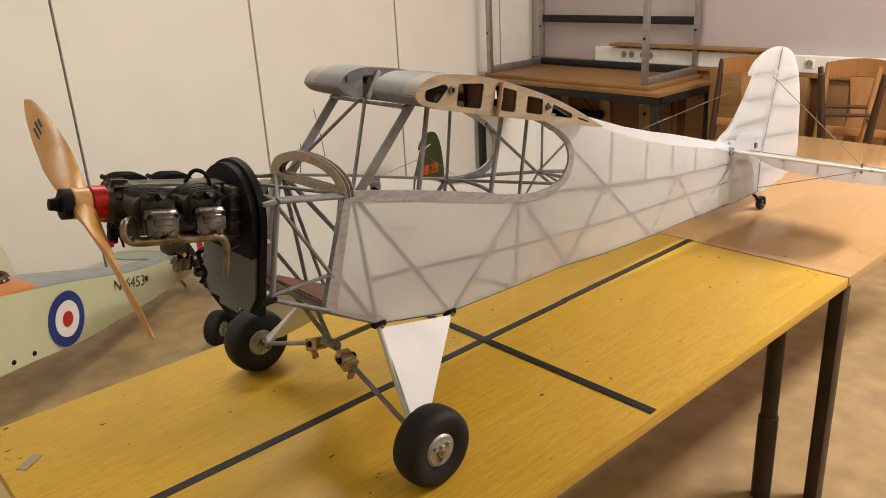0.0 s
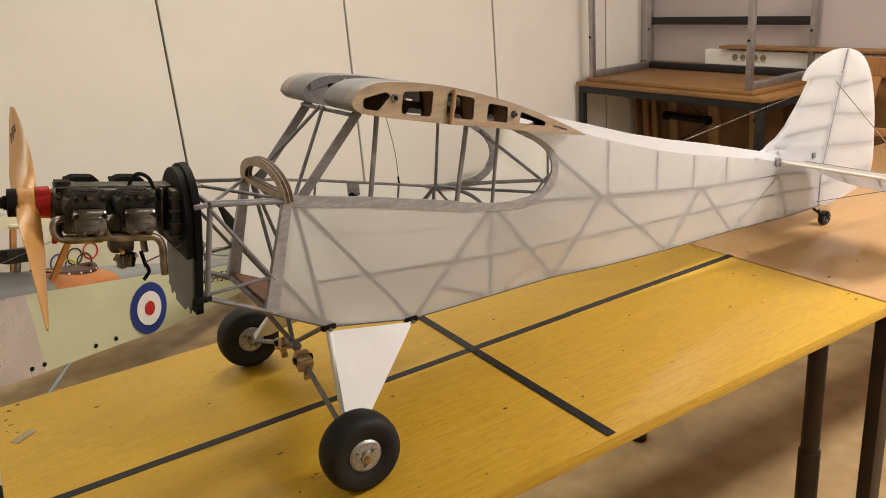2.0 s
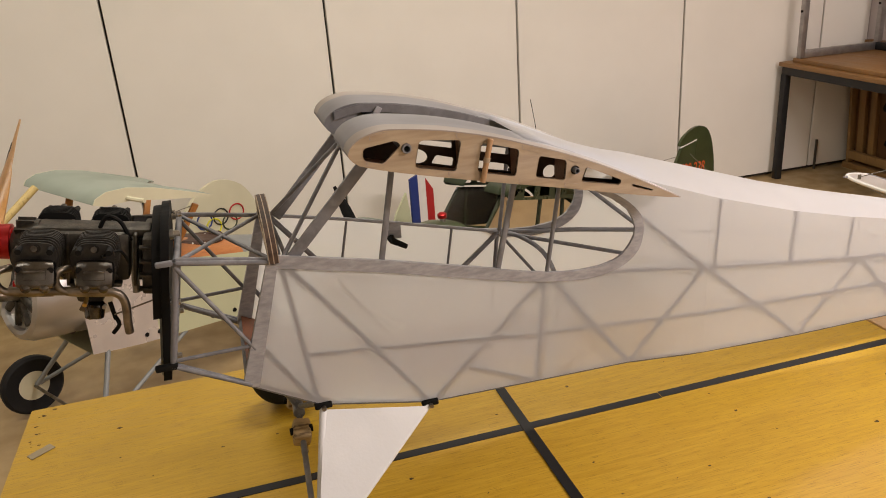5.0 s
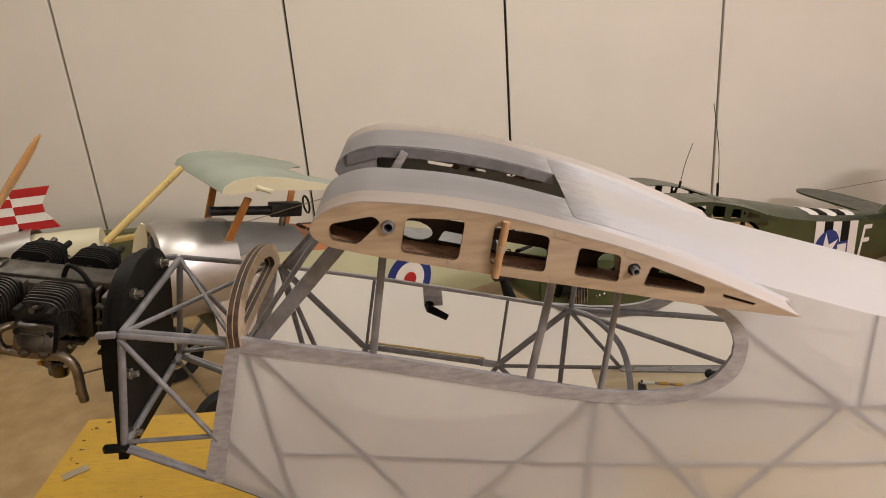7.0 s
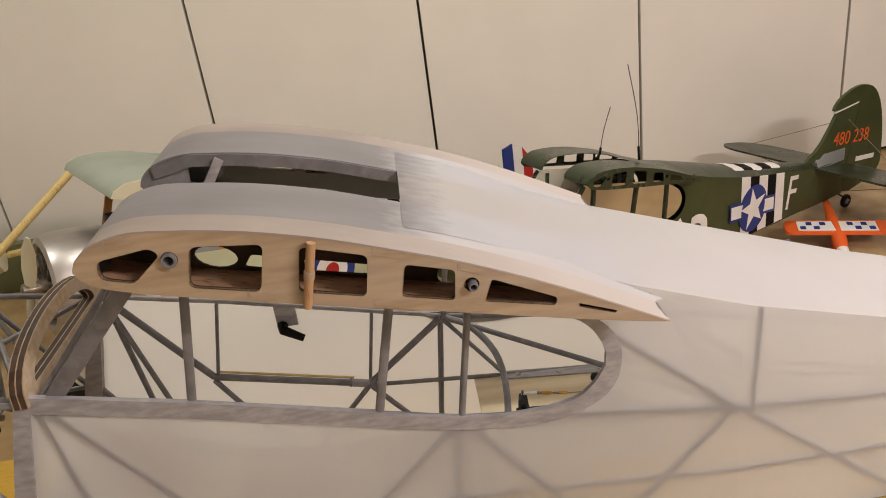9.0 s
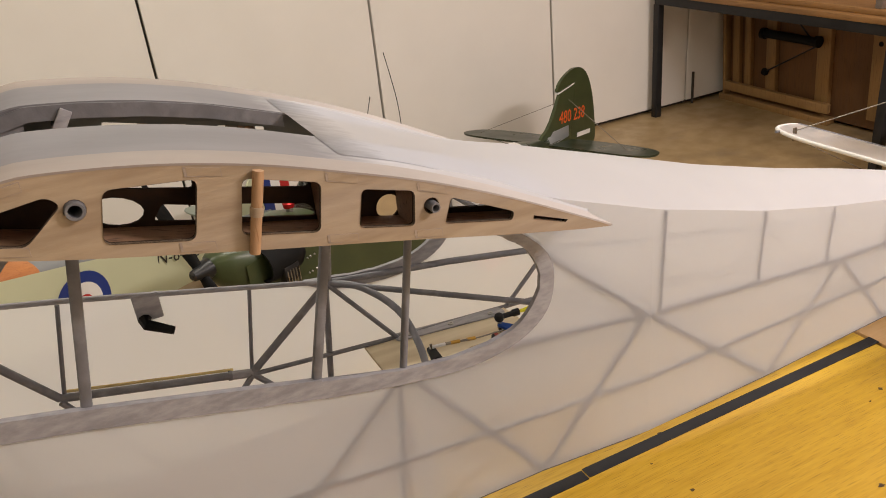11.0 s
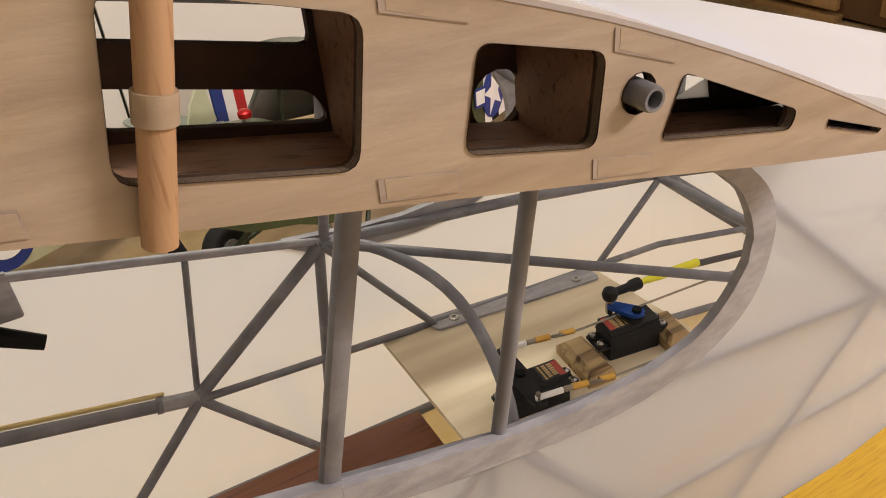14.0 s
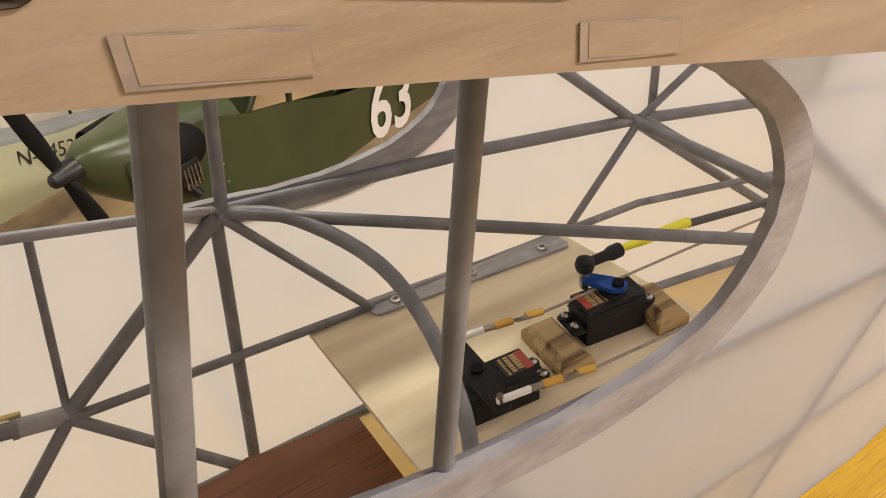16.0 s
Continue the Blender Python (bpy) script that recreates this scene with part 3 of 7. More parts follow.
def build_cub(root):
    P = root
    # covering
    for s in (-1, 1):
        part("side_covering", skin_side(s, P, M_SKIN), M_SKIN, P, "translucent white fabric side", smooth=False)
    part("turtledeck", deck_mesh(), M_DECKTOP, P, "smooth white fabric top deck")
    rows = []
    xs = [-0.467, -0.37, -0.204, 0.0, 0.137, 0.3, 0.5, 0.765, 1.03, 1.195]
    for x in xs:
        rows.append([(x, k * half_width(x), lerp_on(LOWER, x)) for k in (-1, -0.33, 0.33, 1)])
    part("belly_covering", ring_loft(B(), rows, close=False), M_SKIN, P, "translucent white fabric belly", smooth=False)
    # tube frame on both sides
    R = 0.0042
    for s in (-1, 1):
        inn = 0.0043
        on_side("longeron", UPPER if s < 0 else UPPER[3:], s, R, P, M_GREY, inn, "grey painted steel tube")
        if s > 0:
            on_side("door_sill", [(-0.401, 0.4475), (-0.262, 0.417), (-0.006, 0.353)], s, 0.003, P, M_SILL, 0.003, "thin pale door sill")
        on_side("longeron", LOWER, s, R, P, M_GREY, inn, "grey painted steel tube")
        if s < 0:
            on_side("stringer", STRINGER, s, 0.0030, P, M_GREY, 0.0031)
        runs = [((-0.397, 0.447), (-0.372, 0.215)), ((-0.395, 0.447), (-0.204, 0.178)), ((-0.006, 0.352), (-0.2, 0.178)), ((-0.008, 0.352), (-0.028, 0.174)), ((-0.444, 0.334), (-0.374, 0.217)), ((-0.004, 0.352), (0.138, 0.169)), ((0.278, 0.310), (0.14, 0.169)), ((0.280, 0.310), (0.497, 0.13)), ((0.118, 0.452), (0.278, 0.312)), ((0.631, 0.25), (0.499, 0.13)), ((0.633, 0.25), (0.764, 0.108)), ((0.985, 0.205), (0.768, 0.108)), ((0.985, 0.205), (1.03, 0.08)), ((-0.137, 0.222), (-0.04, 0.179))]
        if s > 0:
            runs = runs[:1] + runs[3:5] + runs[7:13]
        for a, b in runs:
            on_side("side_tube", [a, b], s, 0.0037, P, M_GREY, 0.0039)
        for x in (0.297, 0.461, 0.598, 0.734):
            on_side("deck_former", [(x, lerp_on(UPPER, x)), (x + 0.004, lerp_on(DECK, x) - 0.003)], s, 0.0030, P, M_GREY, 0.0031)
        on_side("deck_former", [(0.985, 0.078 + 0.01), (0.985, 0.24)], s, 0.0030, P, M_GREY, 0.0031)
        # window ring, sill and front frame
        ro, ri = smooth_line(RING_OUT, 4), smooth_line(RING_IN, 4)
        if s > 0:
            ro, ri = [q for q in ro if q[0] > -0.012], [q for q in ri if q[0] > -0.003]
            ro, ri = [(-0.034, 0.3585)] + ro, [(-0.03, 0.361)] + ri
        rj = random.Random(3)
        ri = [(x + rj.uniform(-0.0006, 0.0006), z + rj.uniform(-0.0006, 0.0006)) for x, z in ri]
        ring = sheet(ro + ri[::-1], 0.005, (), lambda u, v, w: (u, s * (half_width(u) + 0.0022 - w), v))
        part("window_ring", ring, M_SILL, P, "brushed grey window ring")
        sill = [(-0.403, 0.4565), (-0.262, 0.4245), (-0.08, 0.3775), (-0.08, 0.3585), (-0.262, 0.406), (-0.405, 0.4385)]
        if s < 0:
            part("window_sill", sheet(sill, 0.006, (), lambda u, v, w: (u, s * (0.1105 - w), v)), M_SILL, P, "brushed grey window sill")
        post = [(-0.398, 0.455), (-0.412, 0.457), (-0.474, 0.27), (-0.452, 0.262)]
        part("front_post", sheet(post, 0.012, (), lambda u, v, w: (u, s * (0.1108 - w), v)), M_SILL, P, "grey front frame post")
        # uprights and windscreen struts
        part("windscreen_strut", strip(side(-0.385, 0.442, s, 0.006), (-0.262, s * 0.105, 0.5715), 0.0165, 0.006, (0, 1, 0), 0.002), M_GREY, P, "flat grey windscreen strut")
        if s < 0:
            part("cabin_upright", strip(side(-0.260, 0.405, s, 0.005), (-0.2285, s * 0.1065, 0.5645), 0.0085, 0.006, (0, 1, 0), 0.002), M_GREY, P, "grey cabin upright")
            part("cabin_upright", strip(side(-0.0865, 0.362, s, 0.004), (-0.0495, s * 0.1065, 0.5225), 0.0088, 0.0075, (0, 1, 0), 0.0028), M_GREY, P, "grey cabin upright")
        part("cabin_upright", sweep(B(), [side(-0.0045, 0.35, s, 0.004), (0.0198, s * 0.107, 0.507)], 0.0035, 12), M_GREY, P, "thin round grey cabin upright")
        part("windscreen_tube", sweep(B(), [(-0.392, s * 0.1, 0.449), (-0.282, s * 0.006, 0.574)], 0.0032, 10), M_GREY, P)
        # nose truss
        part("nose_tube", sweep(B(), [(-0.530, s * 0.109, 0.468), (-0.405, s * 0.109, 0.447)], 0.0036), M_GREY, P, "grey nose tube")
        part("nose_tube", sweep(B(), [(-0.562, s * 0.109, 0.321), (-0.462, s * 0.109, 0.268)], 0.0036), M_GREY, P)
        part("nose_tube", sweep(B(), [(-0.533, s * 0.107, 0.463), (-0.449, s * 0.108, 0.322)], 0.0032), M_GREY, P)
        part("nose_tube", sweep(B(), [(-0.530, s * 0.105, 0.468), (-0.560, s * 0.105, 0.321)], 0.0045), M_GREY, P)
        part("nose_tube", sweep(B(), [(-0.555, s * 0.105, 0.326), (-0.452, s * 0.107, 0.328)], 0.003), M_GREY, P)
        part("nose_tube", sweep(B(), [(-0.530, s * 0.105, 0.468), (-0.408, -s * 0.105, 0.45)], 0.003), M_GREY, P)
        part("nose_lug", block(B(), (-0.545, s * 0.108, 0.469), (0.022, 0.0076, 0.0076), None, 0.002), M_GREY, P)
        part("nose_lug", block(B(), (-0.569, s * 0.108, 0.320), (0.03, 0.009, 0.009), None, 0.002), M_BLACK, P)
    # tubes across the cabin
    part("cross_tube", sweep(B(), [(-0.277, -0.104, 0.568), (-0.277, 0.104, 0.568)], 0.0036), M_GREY, P)
    for a, b, r in [((-0.405, 0.447), None, 0.0045), ((-0.465, 0.27), None, 0.006), ((-0.37, 0.214), None, 0.004), ((-0.204, 0.178), None, 0.004), ((0.137, 0.169), None, 0.004), ((-0.530, 0.468), None, 0.0045), ((-0.560, 0.321), None, 0.0045), ((0.280, 0.310), None, 0.004), ((0.5, 0.13), None, 0.0035)]:
        x, z = a
        h = half_width(x) - 0.005
        part("cross_tube", sweep(B(), [(x, -h, z), (x, h, z)], r), M_GREY, P)
    part("cross_tube", sweep(B(), [(-0.007, 0.104, 0.352), (0.276, -0.096, 0.311)], 0.0034), M_GREY, P)
    hoop = smooth_line([(-0.004, 0.103, 0.351), (0.026, 0.08, 0.346), (0.052, 0.03, 0.325), (0.049, -0.03, 0.285), (0.020, -0.078, 0.24), (0.002, -0.1, 0.18)], 6)
    part("seat_back_hoop", sweep(B(), hoop, 0.004, 12), M_GREY, P, "bent grey tube across the cabin")
    # starboard door sill and braces
    door = [((-0.395, 0.102, 0.445), (-0.298, 0.103, 0.316)), ((-0.298, 0.103, 0.316), (-0.109, 0.103, 0.271)), ((-0.109, 0.103, 0.271), (-0.008, 0.103, 0.351)), ((-0.109, 0.1, 0.271), (-0.2, 0.09, 0.18)), ((-0.109, 0.1, 0.271), (-0.03, 0.09, 0.18)), ((-0.298, 0.1, 0.313), (-0.21, 0.09, 0.18)), ((-0.395, 0.1, 0.44), (-0.335, 0.1, 0.2))]
    for i, (a, b) in enumerate(door):
        part("door_tube", sweep(B(), [a, b], 0.0044 if i < 3 else 0.0034, 12), M_GREY, P)
    part("door_edge", strip((-0.292, 0.1072, 0.3197), (-0.128, 0.1072, 0.2807), 0.0028, 0.0024, (0, 1, 0), 0.0006), M_BAMBOO_EDGE, P, "thin pale wooden strip")
    part("tube_sleeve", sweep(B(), [(-0.132, 0.103, 0.2765), (-0.109, 0.103, 0.271)], 0.0051, 14), M_SILL, P, "pale grey tube sleeve")
    part("tube_clip", sweep(B(), [(-0.1345, 0.103, 0.2771), (-0.1315, 0.103, 0.2764)], 0.0056, 14), M_GREY, P, "dark grey tube clip")
    part("door_tube", sweep(B(), [(-0.007, 0.1, 0.352), (0.066, 0.096, 0.255)], 0.0028), M_GREY, P)
    part("door_tube", sweep(B(), [(-0.109, 0.1, 0.271), (0.066, 0.098, 0.256), (0.28, 0.088, 0.248), (0.6, 0.05, 0.2)], 0.0028), M_GREY, P)
    part("door_tube", sweep(B(), [(0.284, 0.094, 0.313), (0.215, 0.09, 0.252)], 0.0028), M_GREY, P)
    part("door_tube", sweep(B(), [(0.284, 0.094, 0.313), (0.5, -0.06, 0.132)], 0.0028), M_GREY, P)
    part("door_tube", sweep(B(), [(0.284, 0.094, 0.313), (0.42, 0.075, 0.40)], 0.0028), M_GREY, P)
    for a, b in (((-0.272, 0.415), (-0.294, 0.315)), ((-0.091, 0.372), (-0.109, 0.27))):
        part("door_stringer", sweep(B(), [(a[0], 0.1055, a[1]), (b[0], 0.1055, b[1])], 0.0022), M_GREY, P)
    part("door_latch", block(B(), (-0.194, 0.105, 0.386), (0.026, 0.004, 0.03), None, 0.0015), M_SILL, P, "grey latch plate")
    part("latch_lever", sweep(B(), [(-0.2, 0.103, 0.374), (-0.2, 0.095, 0.372), (-0.176, 0.092, 0.358)], [0.007, 0.006, 0.0045], 8), M_BLACK, P, "black latch lever")
    # instrument arch
    arch = [(-0.115, 0.447)] + [(0.115 * -math.cos(math.pi * k / 18), 0.45 + 0.053 * math.sin(math.pi * k / 18) ** 0.85) for k in range(1, 18)] + [(0.115, 0.447)]
    slot = rounded([(0.088 * -math.cos(math.pi * k / 12), 0.4575 + 0.031 * math.sin(math.pi * k / 12)) for k in range(13)], 0.004, 2)
    for x, th_, m, lb in ((-0.4124, 0.0010, M_PLY, "pale plywood face"), (-0.4113, 0.0052, M_EDGEPLY, "burnt plywood edge"), (-0.4060, 0.0012, M_PLY, "pale plywood face"), (-0.4047, 0.0052, M_EDGEPLY, "burnt plywood edge"), (-0.3994, 0.0010, M_PLY, "pale plywood face")):
        part("panel_layer", sheet(arch, th_, [slot], lambda u, v, w: (x + w, u, v)), m, P, lb, smooth=False)
    # floor boards
    part("cockpit_floor", sheet(rounded([(-0.465, -0.1), (-0.35, -0.1), (-0.35, 0.1), (-0.465, 0.1)], 0.004), 0.004, (), lambda u, v, w: (u, v, lerp_on(LOWER, u) + 0.012 + w)), M_FLOORBOARD, P, "reddish wooden cockpit floor", smooth=False)
    board = [(-0.28, -0.075), (0.033, -0.075), (0.034, 0.076), (-0.02, 0.082), (-0.035, 0.086), (-0.05, 0.082), (-0.28, 0.086)]
    part("seat_board", sheet(board, 0.004, (), lambda u, v, w: (u, v, 0.196 + w)), M_FLOORBOARD, P, "dark mahogany seat board", smooth=False)
    # wing roots
    for s in (-1, 1):
        face, out, holes = rib(s * RIB_Y, s)
        part("root_rib", face, M_PLY, P, "birch plywood root rib with cut-outs", smooth=False)
        for h in holes:
            bm = ring_loft(B(), [[(x, s * (RIB_Y + 0.0006), z) for x, z in h], [(x, s * (RIB_Y - 0.0046), z) for x, z in h]], cap=False)
            part("rib_cutout_edge", bm, M_BURN_SHADE, P, "laser-burnt dark edge")
        tl, bl = smooth_line(TOP, 3), smooth_line(BOT, 3)
        frame_out = [(x, z - 0.004) for x, z in tl[3:] if x < 0.165] + [(x, z + 0.0012) for x, z in bl[::-1] if -0.276 < x < 0.15]
        bar = lambda x: 0.584 - (x + 0.199) * 0.252
        over = [rounded([(a_, lerp_on(TOP, a_) - 0.012), (b_, lerp_on(TOP, b_) - 0.012), (b_, bar(b_)), (a_, bar(a_))], 0.003, 2) for a_, b_ in ((-0.196, -0.143), (-0.122, -0.06))]
        eye = [(-0.197 + 0.018 * math.cos(a_), 0.5665 + 0.0108 * math.sin(a_) - 0.004 * math.cos(a_)) for a_ in (2 * math.pi * k / 16 for k in range(16))]
        slots = over + [eye, rounded([(-0.167, 0.564), (-0.142, 0.5565), (-0.144, 0.5445), (-0.175, 0.553)], 0.003, 3), rounded([(-0.124, 0.5525), (-0.062, 0.536), (-0.0575, 0.5245), (-0.122, 0.540)], 0.005, 4), circle(0.002, 0.5155, 0.0105, 16), [(0.056, 0.499), (0.062, 0.513), (0.102, 0.497), (0.104, 0.4885)]]
        if s > 0:
            slots = [rounded([(a_, bar(a_) - 0.001), (b_, bar(b_) - 0.001), (b_, bar(b_) - 0.006), (a_, bar(a_) - 0.006)], 0.002, 2) for a_, b_ in ((-0.186, -0.146), (-0.136, -0.112), (-0.085, -0.04))]
        # dark tones of both ribs hold the shade inside the wing root
        part("inner_rib", sheet(frame_out, 0.003, slots, lambda u, v, w: (u, s * (0.105 + w), v)), M_BURN_SHADE if s < 0 else M_PLATE, P, "dark shade-toned inner rib with openings", smooth=False)
        part("skylight_rim", sheet([(x, lerp_on(TOP, x) - 0.0004) for x in (-0.28, -0.24, -0.2, -0.15, -0.1, -0.034)] + [(x, lerp_on(TOP, x) - 0.013) for x in (-0.034, -0.1, -0.15, -0.2, -0.24, -0.28)], 0.002, (), lambda u, v, w: (u, s * (GAP - 0.0005 - w), v)), M_GREY, P, "grey skylight edge", smooth=False)
        ncap = [(x, z - 0.0003) for x, z in tl if x < -0.232] + [(x, z + 0.0003) for x, z in bl[::-1] if x < -0.232]
        part("nose_rib", sheet(ncap, 0.003, (), lambda u, v, w: (u, s * (GAP + 0.0006 + w), v)), M_GREY, P, "closed grey nose rib", smooth=False)
        part("rib_pillar", strip((-0.210, s * (GAP - 0.004), 0.610), (-0.240, s * (GAP - 0.004), 0.566), 0.01, 0.004, (0, 1, 0), 0.001), M_SILL, P)
        part("wing_root_top", wing_skin([(s * y, x1) for y, x1 in ((GAP, 0.16), (0.1085, 0.172), (0.112, 0.198), (0.116, 0.193), (0.125, 0.1865))]), M_WINGTOP, P, "grey doped wing root skin")
        part("wing_root_edge", wing_skin([(s * y, x1) for y, x1 in ((0.125, 0.1865), (0.138, 0.185), (0.15, 0.1865), (RIB_Y + 0.0003, 0.189))]), M_WINGEDGE, P, "cream doped wing edge")
        low = [p for p in smooth_line(BOT, 4)]
        bm = ring_loft(B(), [[(x, y, z) for x, z in low] + [(x, y, z + 0.0016) for x, z in low[::-1]] for y in (s * 0.106, s * (RIB_Y - 0.0034))])
        part("wing_root_bottom", bm, M_GREY, P, "grey wing root underside")
        fore = [q for q in low if q[0] < -0.214]
        part("wing_nose_bottom", ring_loft(B(), [[(x, y, z) for x, z in fore] + [(x, y, z + 0.0016) for x, z in fore[::-1]] for y in (s * (GAP + 0.0008), s * 0.1058)]), M_GREY, P, "grey nose underside")
        inner = [(x, z + 0.0022) for x, z in low if -0.285 < x < 0.15]
        part("wing_floor_ply", ring_loft(B(), [[(x, y, z) for x, z in inner] + [(x, y, z + 0.001) for x, z in inner[::-1]] for y in (s * 0.108, s * (RIB_Y - 0.005))]), M_INNERPLY, P, "brown plywood inside the wing root")
        for x, edge in ((-0.265, TOP), (-0.15, TOP), (-0.058, TOP), (0.0105, TOP), (-0.272, BOT), (-0.164, BOT), (-0.064, BOT), (0.004, BOT)):
            up_ = edge is TOP
            za, zb = lerp_on(edge, x), lerp_on(edge, x + 0.021)
            dz = -0.0082 if up_ else 0.0024
            tab = [(x, za + dz), (x + 0.021, zb + dz), (x + 0.021, zb + dz + 0.0058), (x, za + dz + 0.0058)]
            part("joint_mark", sheet([(u + du, v + dv) for (u, v), du, dv in zip(tab, (-0.0018, 0.0004, 0.0004, -0.0018), (-0.0003, -0.0003, 0.0005, 0.0005))], 0.0002, (), lambda u, v, w: (u, s * (RIB_Y + 0.0002 + w), v)), M_PENCIL, P, smooth=False)
            part("joint_tab", sheet(tab, 0.0003, (), lambda u, v, w: (u, s * (RIB_Y + 0.0002 + w), v)), M_PLY, P, smooth=False)
        for x, z, r, o in ((-0.2195, 0.5915, 0.0064, 0.004), (0.0195, 0.528, 0.0042, 0.006)):
            part("wing_joiner_tube", lathe(B(), [(s * 0.06, r), (s * (RIB_Y + o - 0.001), r), (s * (RIB_Y + o), r * 0.9), (s * (RIB_Y + o), r * 0.66), (s * (RIB_Y - 0.03), r * 0.64)], (x, 0, z), "y", 18), M_GREY, P, "grey aluminium joiner tube")
        for x in (-0.136, -0.056, 0.012):
            h0, h1 = lerp_on(BOT, x) + 0.002, lerp_on(TOP, x) - 0.002
            part("wing_spar", block(B(), (x, s * 0.13, (h0 + h1) / 2), (0.004, 0.047, h1 - h0)), M_INNERPLY, P)
    part("wing_dowel", sweep(B(), [(-0.1055, -0.163, 0.590), (-0.1195, -0.163, 0.5325)], 0.0039, 14), M_DOWEL, P, "hardwood dowel peg on the rib")
    part("dowel_collar", sweep(B(), [(-0.1115, -0.163, 0.5655), (-0.113, -0.163, 0.559)], 0.0047, 14), M_PLY, P)
    # fin and rudder
    fin = [(0.93, 0.262), (0.965, 0.285), (1.0, 0.298), (1.037, 0.325), (1.085, 0.378), (1.13, 0.4385), (1.261, 0.437), (1.198, 0.16), (1.1, 0.2)]
    part("fin", sheet(fin, 0.014, (), lambda u, v, w: (u, w - 0.007, v)), M_SKIN, P, "white covered fin")
    rows = []
    for k in range(13):
        q_ = k / 12
        x_ = 0.86 + 0.19 * q_
        hw_ = half_width(x_) * (1 - q_) ** 0.8 + 0.007
        base, crest_ = lerp_on(DECK, x_) + 0.004, lerp_on([(0.86, 0.29), (0.93, 0.274), (0.965, 0.287), (1.0, 0.30), (1.037, 0.326), (1.06, 0.35)], x_)
        rows.append([(x_, hw_ * a_, base + (crest_ - base) * (1 - abs(a_)) ** 1.6) for a_ in (-1, -0.75, -0.5, -0.25, -0.1, 0, 0.1, 0.25, 0.5, 0.75, 1)])
    part("fin_fairing", ring_loft(B(), rows, close=False), M_DECKTOP, P, "white fabric fairing into the fin")
    for s in (-1, 1):
        rows = []
        for k in range(11):
            x_ = 0.99 + 0.2 * k / 10
            zb, hw_ = lerp_on(DECK, x_), half_width(x_)
            rows.append([(x_, s * (hw_ + 0.0006), zb - 0.001), (x_, s * (hw_ * 0.75 + 0.0025), zb + 0.012), (x_, s * (hw_ * 0.3 + 0.0062), zb + 0.03), (x_, s * 0.0074, zb + 0.05 * min(1, k / 3))])
        part("fin_fillet", ring_loft(B(), rows, close=False), M_SKIN, P, "white fabric run up onto the fin")
    rud = smooth_line([(1.262, 0.425), (1.245, 0.432), (1.20, 0.4335), (1.15, 0.4345), (1.112, 0.4352), (1.10, 0.438), (1.105, 0.452), (1.13, 0.474), (1.185, 0.495), (1.25, 0.504), (1.31, 0.495), (1.362, 0.468), (1.405, 0.41), (1.436, 0.32), (1.45, 0.22), (1.455, 0.15), (1.44, 0.11), (1.40, 0.088), (1.33, 0.073), (1.21, 0.068), (1.204, 0.165)], 3, closed=True)
    part("rudder", sheet(rud, 0.012, (), lambda u, v, w: (u, w - 0.006, v)), M_SKIN, P, "white covered rudder")
    part("rudder_post", sweep(B(), [(1.199, 0, 0.066), (1.2, 0, 0.17), (1.262, 0, 0.434), (1.278, 0, 0.5)], 0.0072, 20), M_GREY, P)
    for a, b in [((1.218, 0.24), (1.445, 0.215)), ((1.24, 0.33), (1.43, 0.30)), ((1.21, 0.13), (1.448, 0.14)), ((1.255, 0.40), (1.40, 0.40)), ((1.12, 0.44), (1.262, 0.432))]:
        part("rudder_rib", strip((a[0], 0, a[1]), (b[0], 0, b[1]), 0.0060, 0.0116, (0, 1, 0), 0.001), M_GREY, P)
    for a, b in [((1.02, 0.30), (1.23, 0.295)), ((1.08, 0.37), (1.245, 0.36)), ((0.985, 0.275), (1.21, 0.235))]:
        part("fin_rib", strip((a[0], 0, a[1]), (b[0], 0, b[1]), 0.0060, 0.0136, (0, 1, 0), 0.001), M_GREY, P)
    # tailplane with a drooping elevator
    tz = lambda u: 0.243 - (u - 0.975) * 0.21 if u < 1.10 else 0.2168 - (u - 1.10) * 0.62
    for s in (-1, 1):
        k_ = 1.0 if s < 0 else 0.9
        o = [(x, y * k_) for x, y in ((0.975, 0.022), (0.972, 0.28), (0.98, 0.36), (1.01, 0.425), (1.06, 0.453), (1.10, 0.457))]
        line = smooth_line(o, 4) + [(1.10, 0.02)]
        part("tailplane", sheet(line, 0.006, (), lambda u, v, w: (u, s * v, tz(u) - 0.003 + w)), M_SKIN, P, "thin white covered tailplane")
        o2 = [(x, y * k_) for x, y in ((1.103, 0.02), (1.103, 0.457), (1.15, 0.445), (1.195, 0.40), (1.222, 0.32), (1.23, 0.2), (1.215, 0.09), (1.17, 0.035))]
        part("elevator", sheet(smooth_line(o2[1:], 4) + [(1.103, 0.02)], 0.006, (), lambda u, v, w: (u, s * v, tz(u) - 0.003 + w)), M_SKIN_DIM, P, "drooping white covered elevator")
        part("tailplane_tube", sweep(B(), [(u, s * v, tz(u)) for u, v in smooth_line(o, 4)], 0.0040), M_WHITE, P, "white leading edge tube")
        part("hinge_tube", sweep(B(), [(1.101, s * 0.02, tz(1.1)), (1.101, s * 0.455 * k_, tz(1.1))], 0.0045), M_GREY, P)
        for y in (0.12 * k_, 0.22 * k_, 0.32 * k_, 0.40 * k_):
            part("tailplane_rib", sweep(B(), [(0.98, s * y, tz(0.98)), (1.10, s * y, tz(1.1))], 0.0027, 12), M_GREY, P)
